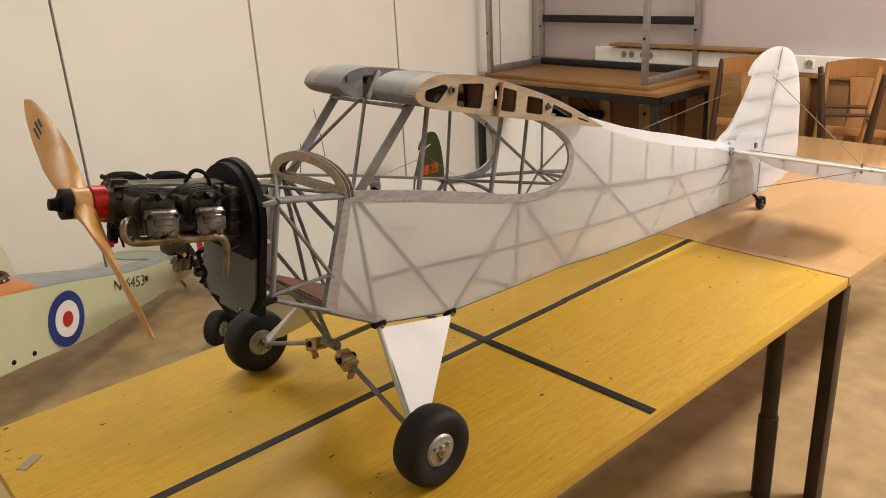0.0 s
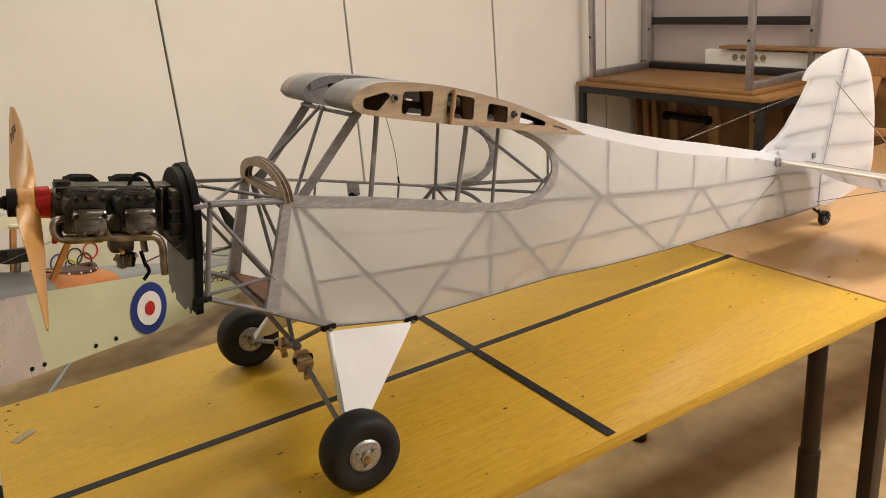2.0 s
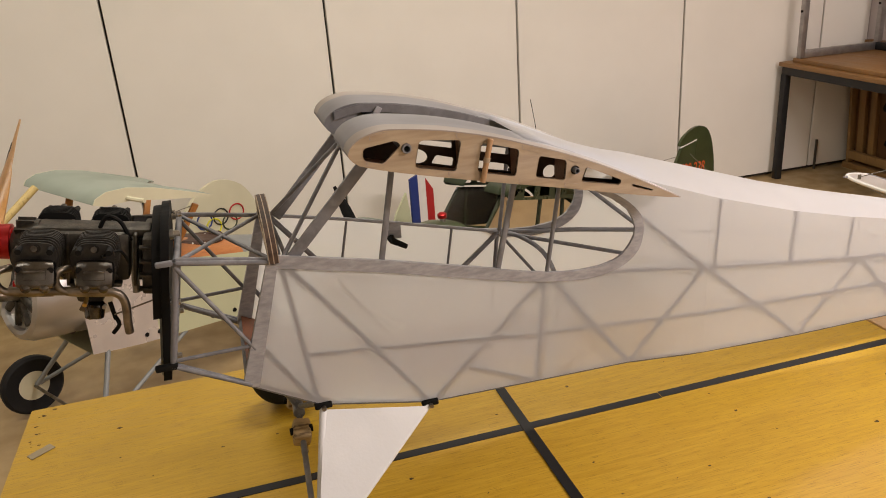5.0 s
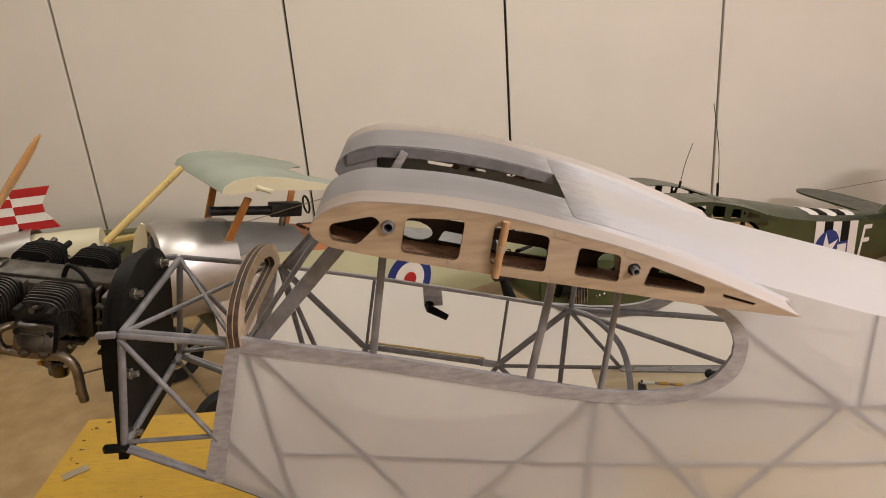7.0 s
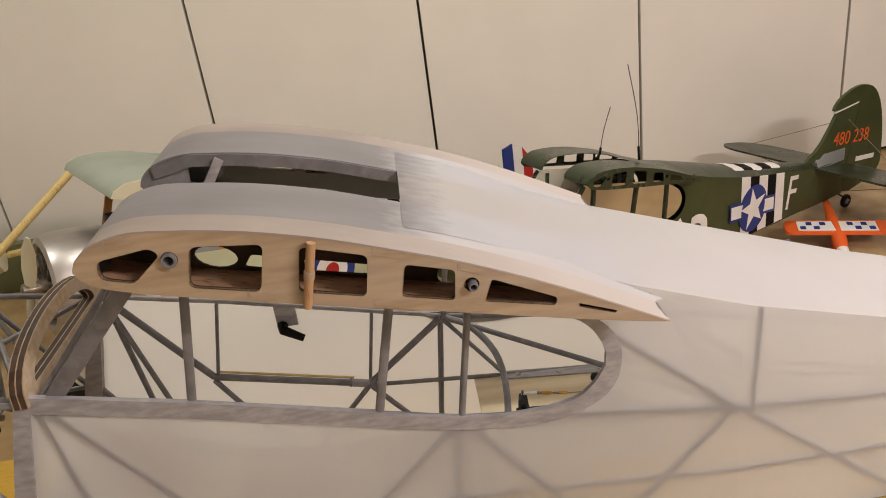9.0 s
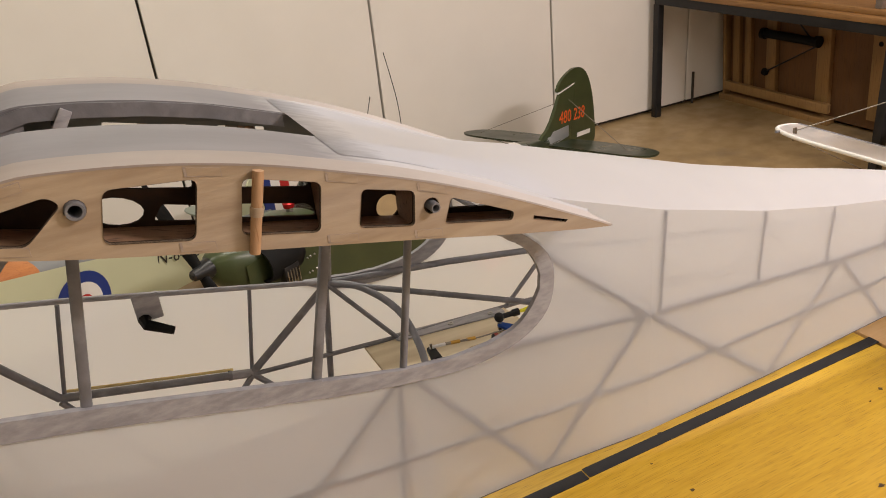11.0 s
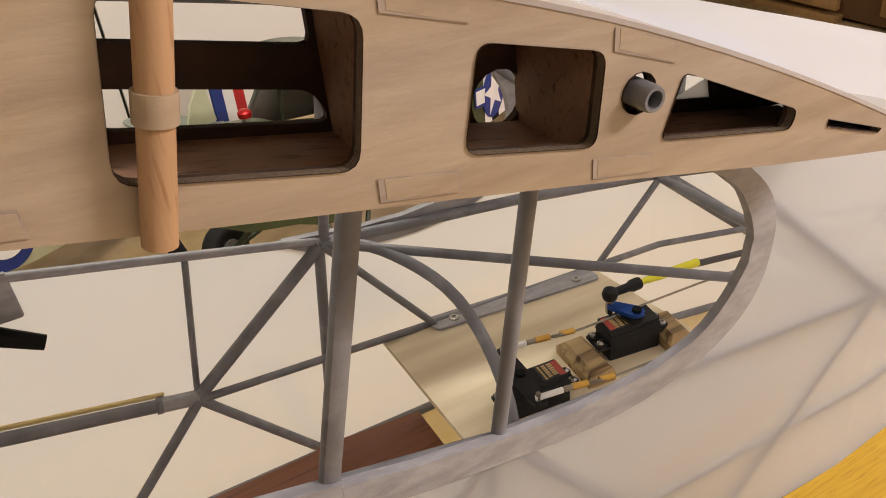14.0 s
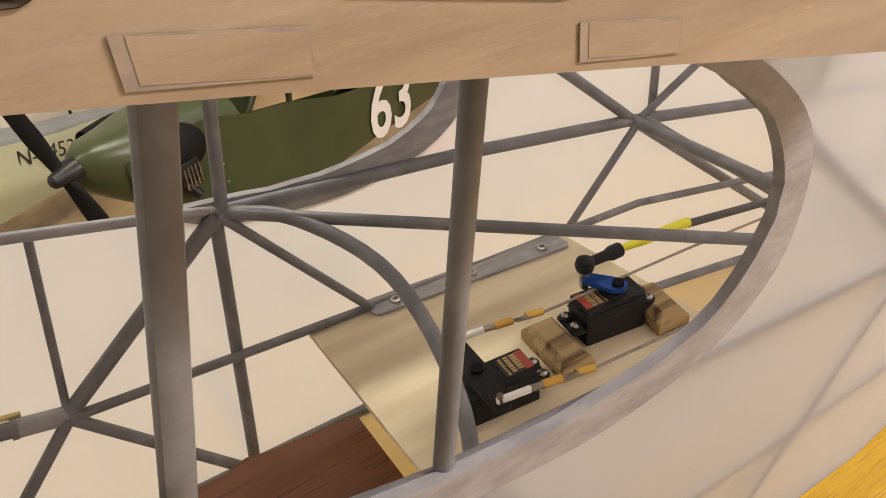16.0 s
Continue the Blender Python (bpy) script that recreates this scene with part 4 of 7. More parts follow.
            part("elevator_rib", sweep(B(), [(1.10, s * y, tz(1.1)), (1.205, s * (y - 0.04), tz(1.205))], 0.0021, 12), M_GREY, P)
        part("brace_wire", sweep(B(), [(1.235, s * 0.004, 0.42), (1.0, s * 0.37 * k_, 0.246)], 0.0011, 6), M_WIRE, P)
        part("brace_wire", sweep(B(), [(1.0, s * 0.37 * k_, 0.232), (1.18, s * 0.01, 0.085)], 0.001, 6), M_WIRE, P)
        part("brace_lug", block(B(), (1.0, s * 0.37 * k_, 0.239), (0.008, 0.004, 0.026), None, 0.001), M_STEEL, P)
    part("tailplane_fairing", lathe(B(), [(-0.034, 0.004), (-0.034, 0.012), (0.034, 0.012), (0.034, 0.004)], (0.968, 0, 0.243), "y", 14), M_GREY, P)
    part("trim_bracket", block(B(), (1.148, -0.011, 0.226), (0.014, 0.012, 0.016), None, 0.003), M_GREY, P)
    # tail wheel
    part("tail_spring", strip((1.175, 0, 0.07), (1.232, 0, 0.03), 0.012, 0.003, (0, 0, 1), 0.0006), M_BLACK, P)
    part("tail_fork", strip((1.232, 0.013, 0.045), (1.243, 0.013, 0.02), 0.008, 0.003, (0, 1, 0), 0.0006), M_BLACK, P)
    part("tail_fork", strip((1.232, -0.013, 0.045), (1.243, -0.013, 0.02), 0.008, 0.003, (0, 1, 0), 0.0006), M_BLACK, P)
    wheel(P, (1.243, 0, 0.0215), -1, 0.0215, 0.018, "tail_wheel")
    part("tie_down_ring", sweep(B(), [(0.92 + 0.02 * math.cos(a), 0.0 + 0.0 * a, 0.084 + 0.012 * math.sin(a)) for a in (2 * math.pi * k / 12 for k in range(13))], 0.0013, 6), M_WIRE, P)
    # undercarriage
    for s in (-1, 1):
        f, r_, ax = Vector((-0.367, s * 0.106, 0.208)), Vector((-0.205, s * 0.108, 0.174)), Vector((-0.408, s * 0.232, 0.068))
        r2 = ax + (r_ - ax) * 0.02 + Vector((0.012, 0, 0.004))
        n = (f - ax).cross(r_ - ax).normalized() * 0.005
        a, b, c = f - Vector((0, 0, 0.004)) + (ax - f) * 0.02, r_ + (ax - r_) * 0.03, ax + Vector((0, 0, 0.014))
        d = c + Vector((0.034, 0, 0.004))
        nn = (b - a).cross(c - a).normalized()
        d = d - nn * (d - a).dot(nn)
        bm = ring_loft(B(), [[a + n, b + n, d + n, c + n], [a - n, b - n, d - n, c - n]])
        part("gear_leg_panel", bm, M_LEGWHITE, P, "white covered undercarriage leg", smooth=False)
        part("gear_leg_tube", sweep(B(), [f, ax], 0.0058), M_LEGWHITE, P)
        part("gear_leg_tube", sweep(B(), [r_, d], 0.0048), M_LEGWHITE, P)
        for q in (f, r_):
            part("gear_fitting", block(B(), q + Vector((0, 0, 0.002)), (0.026, 0.012, 0.01), None, 0.002), M_BLACK, P, "black gear fitting")
            part("gear_bolt", lathe(B(), [(-0.012, 0.0035), (0.012, 0.0035)], q, "y", 8), M_STEEL, P)
        part("axle", sweep(B(), [(-0.408, s * 0.222, 0.066), (-0.41, s * 0.308, 0.066)], 0.005), M_STEEL, P)
        wheel(P, (-0.408, s * 0.277, 0.066), s)
        mid = Vector((-0.40, 0, 0.150))
        part("shock_strut", sweep(B(), [(-0.41, s * 0.225, 0.075), mid + Vector((0, s * 0.012, -0.004))], 0.0046), M_GREY, P)
        part("cabane_tube", sweep(B(), [mid, (-0.372, s * 0.1, 0.21)], 0.0045), M_GREY, P)
        cl = Vector((-0.402, s * 0.048, 0.133))
        part("shock_clamp", block(B(), cl, (0.028, 0.04, 0.024), pose(0, 0, 0, s * -22, 12, 0), 0.005), M_BLOCK, P, "bronze-brown shock clamp")
        part("shock_clamp_bolt", lathe(B(), [(-0.018, 0.006), (0.018, 0.006)], cl + Vector((0, 0, 0.004)), "x", 10), M_BLACK, P)
        part("shock_clamp_tab", block(B(), cl + Vector((0, s * 0.012, -0.02)), (0.012, 0.008, 0.03), pose(0, 0, 0, s * -22, 0, 0), 0.002), M_BLOCK, P)
    part("cabane_tube", sweep(B(), [(-0.40, 0, 0.150), (-0.46, 0.0, 0.262)], 0.0045), M_GREY, P)
    part("cabane_knuckle", lathe(B(), [(-0.02, 0.009), (0.02, 0.009)], (-0.40, 0, 0.150), "y", 14), M_GREY, P)


def build_nose(P):
    """Firewall, boxer engine, exhaust and propeller."""
    lean = lambda v: 0.011 + (0.465 - v) * -0.16
    arc = lambda w, z0, z1, n=32: [(w * math.cos(math.pi * k / n), z0 + (z1 - z0) * math.sin(math.pi * k / n) ** 0.8) for k in range(n + 1)]
    fw = [(-0.092, 0.292), (0.092, 0.292)] + arc(0.094, 0.415, 0.5195)
    part("firewall", sheet(fw, 0.011, (), lambda u, v, w: (-0.562 + w + lean(v), u, v)), M_BLACK, P, "satin black firewall plate", smooth=False)
    top = [(-0.086, 0.384), (0.086, 0.384)] + arc(0.088, 0.415, 0.515)
    part("cowl_former", sheet(top, 0.011, (), lambda u, v, w: (-0.5735 + w + lean(v), u, v)), M_BLACK, P, "thick black cowl former", smooth=False)
    low = [(-0.084, 0.41), (0.084, 0.41), (0.084, 0.32), (0.06, 0.285), (0.06, 0.293), (0.03, 0.293), (0.03, 0.283), (-0.03, 0.283), (-0.03, 0.293), (-0.06, 0.293), (-0.06, 0.285), (-0.084, 0.32)]
    part("mount_plate", sheet(low, 0.003, (), lambda u, v, w: (-0.5655 + w + lean(v), u, v)), M_PLATE, P, "dark grey-green lower plate", smooth=False)
    for y, z in ((0.045, 0.488), (0.076, 0.40), (-0.045, 0.488), (-0.076, 0.40), (0.078, 0.32), (-0.078, 0.32)):
        part("firewall_bolt", lathe(B(), [(0, 0.007), (0.006, 0.007), (0.006, 0.0045), (0.014, 0.004)], (-0.551 + lean(z), y, z), "x", 10), M_ALU, P)
    ez = 0.5
    tilt = pose(-0.797, 0, 0.511, 0, 11.0, 0) @ pose(0.797, 0, -0.5)

    def npart(name, bm, material, parent, label="", smooth=True):
        bm.transform(tilt)
        return part(name, bm, material, parent, label, smooth, at=(0.011, 0, -0.005))

    # crankcase
    case = npart("crankcase", block(B(), (-0.668, 0, ez - 0.011), (0.136, 0.060, 0.070), None, 0.007), M_CASE, P, "dull cast crankcase")
    npart("case_rib", block(B(), (-0.660, 0, ez + 0.025), (0.15, 0.040, 0.012), None, 0.004), M_CASE, case)
    for x in (-0.725, -0.69, -0.665, -0.64, -0.605):
        npart("case_flange", block(B(), (x, 0, ez - 0.011), (0.005, 0.066, 0.076), None, 0.002), M_CASE, case)
    npart("rear_mount", block(B(), (-0.584, 0, ez - 0.014), (0.022, 0.098, 0.082), None, 0.004), M_CASE, case)
    for y in (-0.05, 0.05):
        for z in (ez - 0.045, ez - 0.025, ez - 0.005, ez + 0.015):
            npart("mount_web", block(B(), (-0.586, y, z), (0.026, 0.012, 0.004), None, 0.0012), M_CASE, case)
    # black block fills the gap behind the case in place of shade
    npart("rear_gap_shade", block(B(), (-0.5975, 0, ez - 0.012), (0.006, 0.05, 0.06), None, 0), M_BLACK, case)
    for y in (-0.042, 0.042):
        for z in (ez + 0.006, ez - 0.048):
            npart("mount_post", lathe(B(), [(-0.592, 0.007), (-0.562, 0.007)], (0, y, z), "x", 12), M_CASE, case)
    npart("front_gear_housing", lathe(B(), [(-0.765, 0.02), (-0.757, 0.024), (-0.748, 0.031), (-0.735, 0.034), (-0.728, 0.034)], (0, 0, ez), "x", 20), M_CASE, case)
    for k in range(14):
        a = 2 * math.pi * k / 14
        npart("housing_fin", block(B(), (-0.744, 0.031 * math.cos(a), ez + 0.031 * math.sin(a)), (0.022, 0.003, 0.012), pose(0, 0, 0, math.degrees(a) - 90), 0), M_CASE, case, smooth=False)
    # cylinders
    for s in (-1, 1):
        for x in (-0.715 + s * 0.004, -0.646 + s * 0.004):
            cz = ez + 0.003
            cyl = npart("cylinder", lathe(B(), [(s * 0.028, 0.02), (s * 0.075, 0.02)], (x, 0, cz), "y", 20), M_FIN, P, "finned cylinder")
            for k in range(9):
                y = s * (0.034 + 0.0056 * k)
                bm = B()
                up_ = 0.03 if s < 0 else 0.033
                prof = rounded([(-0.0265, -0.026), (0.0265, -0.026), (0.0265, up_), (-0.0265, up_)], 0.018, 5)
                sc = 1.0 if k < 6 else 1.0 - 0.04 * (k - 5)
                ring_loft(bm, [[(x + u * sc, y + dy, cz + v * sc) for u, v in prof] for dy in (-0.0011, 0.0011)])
                # starboard bank coloured darker: black fins, duller plugs; port fins dark grey
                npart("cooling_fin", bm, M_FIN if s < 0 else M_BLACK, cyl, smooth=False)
            cov = npart("rocker_cover", block(B(), (x, s * 0.091, cz - 0.012), (0.048, 0.018, 0.038), pose(0, 0, 0, s * 16), 0.008), M_ROCKER, cyl, "shiny cast rocker cover")
            npart("cover_badge", block(B(), (x, s * 0.1005, cz - 0.01), (0.026, 0.002, 0.012), pose(0, 0, 0, s * 16), 0.0008), M_ROCKER, cyl)
            for dx in (-0.011, 0.011):
                npart("rocker_bulge", lathe(B(), [(s * 0.086, 0.007), (s * 0.102, 0.006), (s * 0.104, 0.002)], (x + dx, 0, cz - 0.028), "y", 12), M_ROCKER, cyl)
            for dx in (-0.018, 0.018):
                for dz in (0.006, -0.004):
                    npart("head_bolt", lathe(B(), [(s * 0.082, 0.004), (s * 0.098, 0.004)], (x + dx, 0, cz + dz + (0.014 if dz > 0 else 0)), "y", 8), M_BLACK, cyl)
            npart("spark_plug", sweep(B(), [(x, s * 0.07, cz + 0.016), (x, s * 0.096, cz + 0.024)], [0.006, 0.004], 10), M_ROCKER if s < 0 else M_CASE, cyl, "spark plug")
            # exhaust header
            hx = x - 0.03
            pipe = smooth_line([(x - 0.02, s * 0.07, cz - 0.022), (hx - 0.004, s * 0.082, cz - 0.024), (hx - 0.004, s * 0.084, cz - 0.042), (hx + 0.012, s * 0.082, cz - 0.052), (x + 0.03, s * 0.08, cz - 0.053)], 5)
            npart("exhaust_header", sweep(B(), [ (q[0], q[1], q[2] + 0.008) for q in pipe], 0.0049, 12), M_STEEL, P, "blued steel exhaust header")
            # push rod tubes behind
            npart("pushrod_tube", sweep(B(), [(x + 0.016, s * 0.06, cz - 0.02), (x + 0.02, s * 0.03, cz - 0.04)], 0.0035, 8), M_STEEL, cyl)
        coll = smooth_line([(-0.735, s * 0.082, ez - 0.075), (-0.66, s * 0.081, ez - 0.075), (-0.615, s * 0.08, ez - 0.076), (-0.598, s * 0.078, ez - 0.09), (-0.594, s * 0.074, ez - 0.125), (-0.592, s * 0.072, ez - 0.14)], 6)
        npart("exhaust_pipe", sweep(B(), [Vector(q) + Vector((-0.006, 0, 0.036)) for q in coll], 0.0058, 14, cap=False), M_STEEL, P, "bent steel exhaust pipe")
    # carburettor and linkages
    carb = npart("carburettor", block(B(), (-0.652, -0.012, ez - 0.062), (0.036, 0.034, 0.034), None, 0.006), M_CASE, P, "dark carburettor")
    npart("intake_plate", block(B(), (-0.655, -0.012, ez - 0.046), (0.066, 0.05, 0.006), None, 0.002), M_CASE, carb)
    npart("carb_throat", lathe(B(), [(-0.018, 0.010), (0.0, 0.0125), (0.003, 0.0105), (0.002, 0.008)], (-0.656, -0.03, ez - 0.078), "z", 16), M_ROCKER, carb)
    npart("throttle_lever", strip((-0.638, -0.034, ez - 0.072), (-0.630, -0.036, ez - 0.098), 0.006, 0.0025, (0, 1, 0), 0.0006), M_BLACK, carb)
    npart("choke_arm", sweep(B(), smooth_line([(-0.632, -0.036, ez - 0.092), (-0.626, -0.037, ez - 0.105), (-0.634, -0.036, ez - 0.119)], 4), 0.003, 8), M_BLACK, carb)
    npart("float_bowl", lathe(B(), [(ez - 0.101, 0.004), (ez - 0.098, 0.008), (ez - 0.084, 0.009), (ez - 0.08, 0.007)], (-0.664, -0.026, 0), "z", 14), M_ROCKER, carb)
    npart("needle_valve", lathe(B(), [(-0.055, 0.003), (-0.028, 0.003), (-0.026, 0.0015)], (-0.668, 0, ez - 0.068), "y", 8), M_BRASS, carb)
    npart("choke_plate", block(B(), (-0.668, -0.03, ez - 0.084), (0.018, 0.003, 0.012), pose(0, 0, 0, 0, 25), 0.001), M_STEEL, carb)
    for x, z in ((-0.638, -0.05), (-0.668, -0.05), (-0.645, -0.078)):
        npart("carb_screw", lathe(B(), [(-0.04, 0.0028), (-0.03, 0.0028)], (x, 0, ez + z), "y", 8), M_ALU, carb)
    npart("throttle_rod", sweep(B(), [(-0.632, -0.037, ez - 0.09), (-0.575, -0.05, ez - 0.06)], 0.0013, 6), M_WIRE, carb)
    npart("vent_hose", sweep(B(), smooth_line([(-0.60, -0.02, ez + 0.012), (-0.612, -0.025, ez + 0.04), (-0.63, -0.02, ez + 0.045), (-0.642, -0.012, ez + 0.02)], 6), 0.003, 8), M_BLACK, P, "black rubber hose")
    npart("ignition_cable", sweep(B(), smooth_line([(-0.6, -0.05, ez - 0.01), (-0.61, -0.07, ez + 0.014), (-0.63, -0.09, ez + 0.012)], 6), 0.002, 6), M_BLACK, P)
    npart("ignition_sensor", block(B(), (-0.741, -0.008, ez - 0.046), (0.012, 0.016, 0.022), None, 0.003), M_BLACK, P, "black ignition sensor")
    npart("sensor_plug", block(B(), (-0.746, -0.014, ez - 0.056), (0.008, 0.01, 0.010), None, 0.002), M_RED, P, "red plug")
    npart("sensor_wire", sweep(B(), smooth_line([(-0.745, -0.018, ez - 0.03), (-0.738, -0.03, ez - 0.045), (-0.73, -0.02, ez - 0.06)], 5), 0.002, 6), M_BLACK, P)
    # hub and propeller
    hz = 0.5
    npart("drive_hub", lathe(B(), [(-0.769, 0.012), (-0.769, 0.0235), (-0.751, 0.0245), (-0.75, 0.02), (-0.735, 0.02)], (0, 0, hz), "x", 24), M_RED, P, "red anodised drive hub")
    npart("prop_washer", lathe(B(), [(-0.807, 0.012), (-0.806, 0.021), (-0.794, 0.021), (-0.794, 0.012)], (0, 0, hz), "x", 24), M_BLACK, P, "black propeller washer")
    npart("prop_nut", lathe(B(), [(-0.822, 0.004), (-0.821, 0.0085), (-0.812, 0.009), (-0.8115, 0.011), (-0.806, 0.0115)], (0, 0, hz), "x", 6), M_BLACK, P, "black propeller nut")
    th = radians(25.5)
    L = 0.272
    for sgn in (1, -1):
        ring = []
        for k in range(17):
            q = k / 16
            d = 0.0 + L * q
            chord = lerp_on([(0, 0.034), (0.08, 0.033), (0.2, 0.042), (0.45, 0.054), (0.7, 0.048), (0.9, 0.032), (0.97, 0.02), (1.0, 0.006)], q)
            thick = lerp_on([(0, 0.028), (0.08, 0.026), (0.2, 0.013), (0.5, 0.008), (1.0, 0.003)], q)
            tw = radians(lerp_on([(0, 66), (0.2, 50), (0.5, 27), (1.0, 14)], q)) * -1
            row = []
            for j in range(12):
                a = 2 * math.pi * j / 12
                u, v = chord / 2 * math.cos(a), thick / 2 * math.sin(a)
                # u lies in the turning plane, v along the shaft
                uu, vv = u * math.cos(tw) - v * math.sin(tw), u * math.sin(tw) + v * math.cos(tw)
                e, f = Vector((0, math.cos(th), math.sin(th))) * sgn, Vector((0, -math.sin(th), math.cos(th))) * sgn
                row.append(Vector((-0.781, 0, hz)) + e * d + f * uu * -1 + Vector((vv, 0, 0)))
            ring.append(row)
        npart("propeller_blade", ring_loft(B(), ring), M_PROP, P, "varnished beech propeller blade")
    # dark printed mark on the upper blade, as plain bars
    e, f = Vector((0, math.cos(th), math.sin(th))), Vector((0, -math.sin(th), math.cos(th)))
    tw = radians(-21)
    chord_dir, nrm = f * -math.cos(tw) + Vector((math.sin(tw), 0, 0)), f * math.sin(tw) + Vector((math.cos(tw), 0, 0))
    for q, off, wd in ((0.68, 0.007, 0.03), (0.70, 0.0, 0.034), (0.715, -0.007, 0.02)):
        c = Vector((-0.781, 0, hz)) + e * (L * q) + chord_dir * off - nrm * 0.0029
        npart("blade_mark", strip(c - e * (wd / 2), c + e * (wd / 2), 0.004, 0.0012, nrm, 0), M_INK, P, "dark printed mark", smooth=False)
    npart("propeller_boss", lathe(B(), [(-0.795, 0.019), (-0.792, 0.0215), (-0.771, 0.0215), (-0.768, 0.019)], (0, 0, hz), "x", 20), M_PROP, P, "varnished beech boss")


cub = thing("model_aeroplane", "large unfinished model aeroplane, white covering, bare engine, standing on table", "model aeroplane", pose(0, -0.0115, TZ))
build_cub(cub)
build_nose(cub)

# ---- servo tray in the cabin ----
def servo(P, x, y, z, rot=0, shaft=0.010):
    m = pose(x, y, z, 0, 0, rot)

    def q(name, bm, mat, par, label="", smooth=True):
        bm.transform(m)
        return part(name, bm, mat, par, label, smooth)

    sv = q("servo", block(B(), (0, 0, 0), (0.040, 0.020, 0.036), None, 0.0012), M_SERVO, P, "black servo")
    q("servo_lid", block(B(), (0.0, 0, 0.0195), (0.0385, 0.0185, 0.004), None, 0.0008), M_SERVO, sv)
    q("case_seam", block(B(), (0.0, 0, 0.0135), (0.0406, 0.0206, 0.0007)), M_GUN, sv)
    q("servo_tower", lathe(B(), [(0.02, 0.0085), (0.0245, 0.0082), (0.026, 0.003)], (shaft, 0, 0), "z", 18), M_SERVO, sv)
    for e in (-1, 1):
        q("servo_ear", block(B(), (e * 0.0235, 0, 0.0085), (0.009, 0.018, 0.0027), None, 0.0006), M_SERVO, sv)
        for w in (-1, 1):
            q("ear_grommet", lathe(B(), [(0.009, 0.0042), (0.0112, 0.004), (0.0112, 0.002)], (e * 0.0245, w * 0.005, 0), "z", 12), M_SERVO, sv)
            q("ear_screw", lathe(B(), [(0.0095, 0.003), (0.0126, 0.0028), (0.0136, 0.0012), (0.0126, 0.001)], (e * 0.0245, w * 0.005, 0), "z", 12), M_ALU, sv, "bright screw head")
    lx = -0.0105
    q("servo_label", block(B(), (lx, 0, 0.0217), (0.0165, 0.0145, 0.0006)), M_INK, sv, "black printed label")
    q("label_band", block(B(), (lx - 0.0058, 0, 0.0221), (0.0042, 0.0138, 0.0004)), M_LABEL_RED, sv, "red label band")
    rl = random.Random(int(x * 1000))
    for row, wd in ((-0.0018, 0.0034), (0.0022, 0.0026), (0.0057, 0.0014)):
        v = -0.0062
        while v < 0.0052:
            g = rl.uniform(0.0009, 0.0019)
            q("label_print", block(B(), (lx + row, v + g / 2, 0.0221), (wd, g, 0.0004)), M_LABEL_GOLD, sv, smooth=False)
            v += g + 0.0006
    return sv


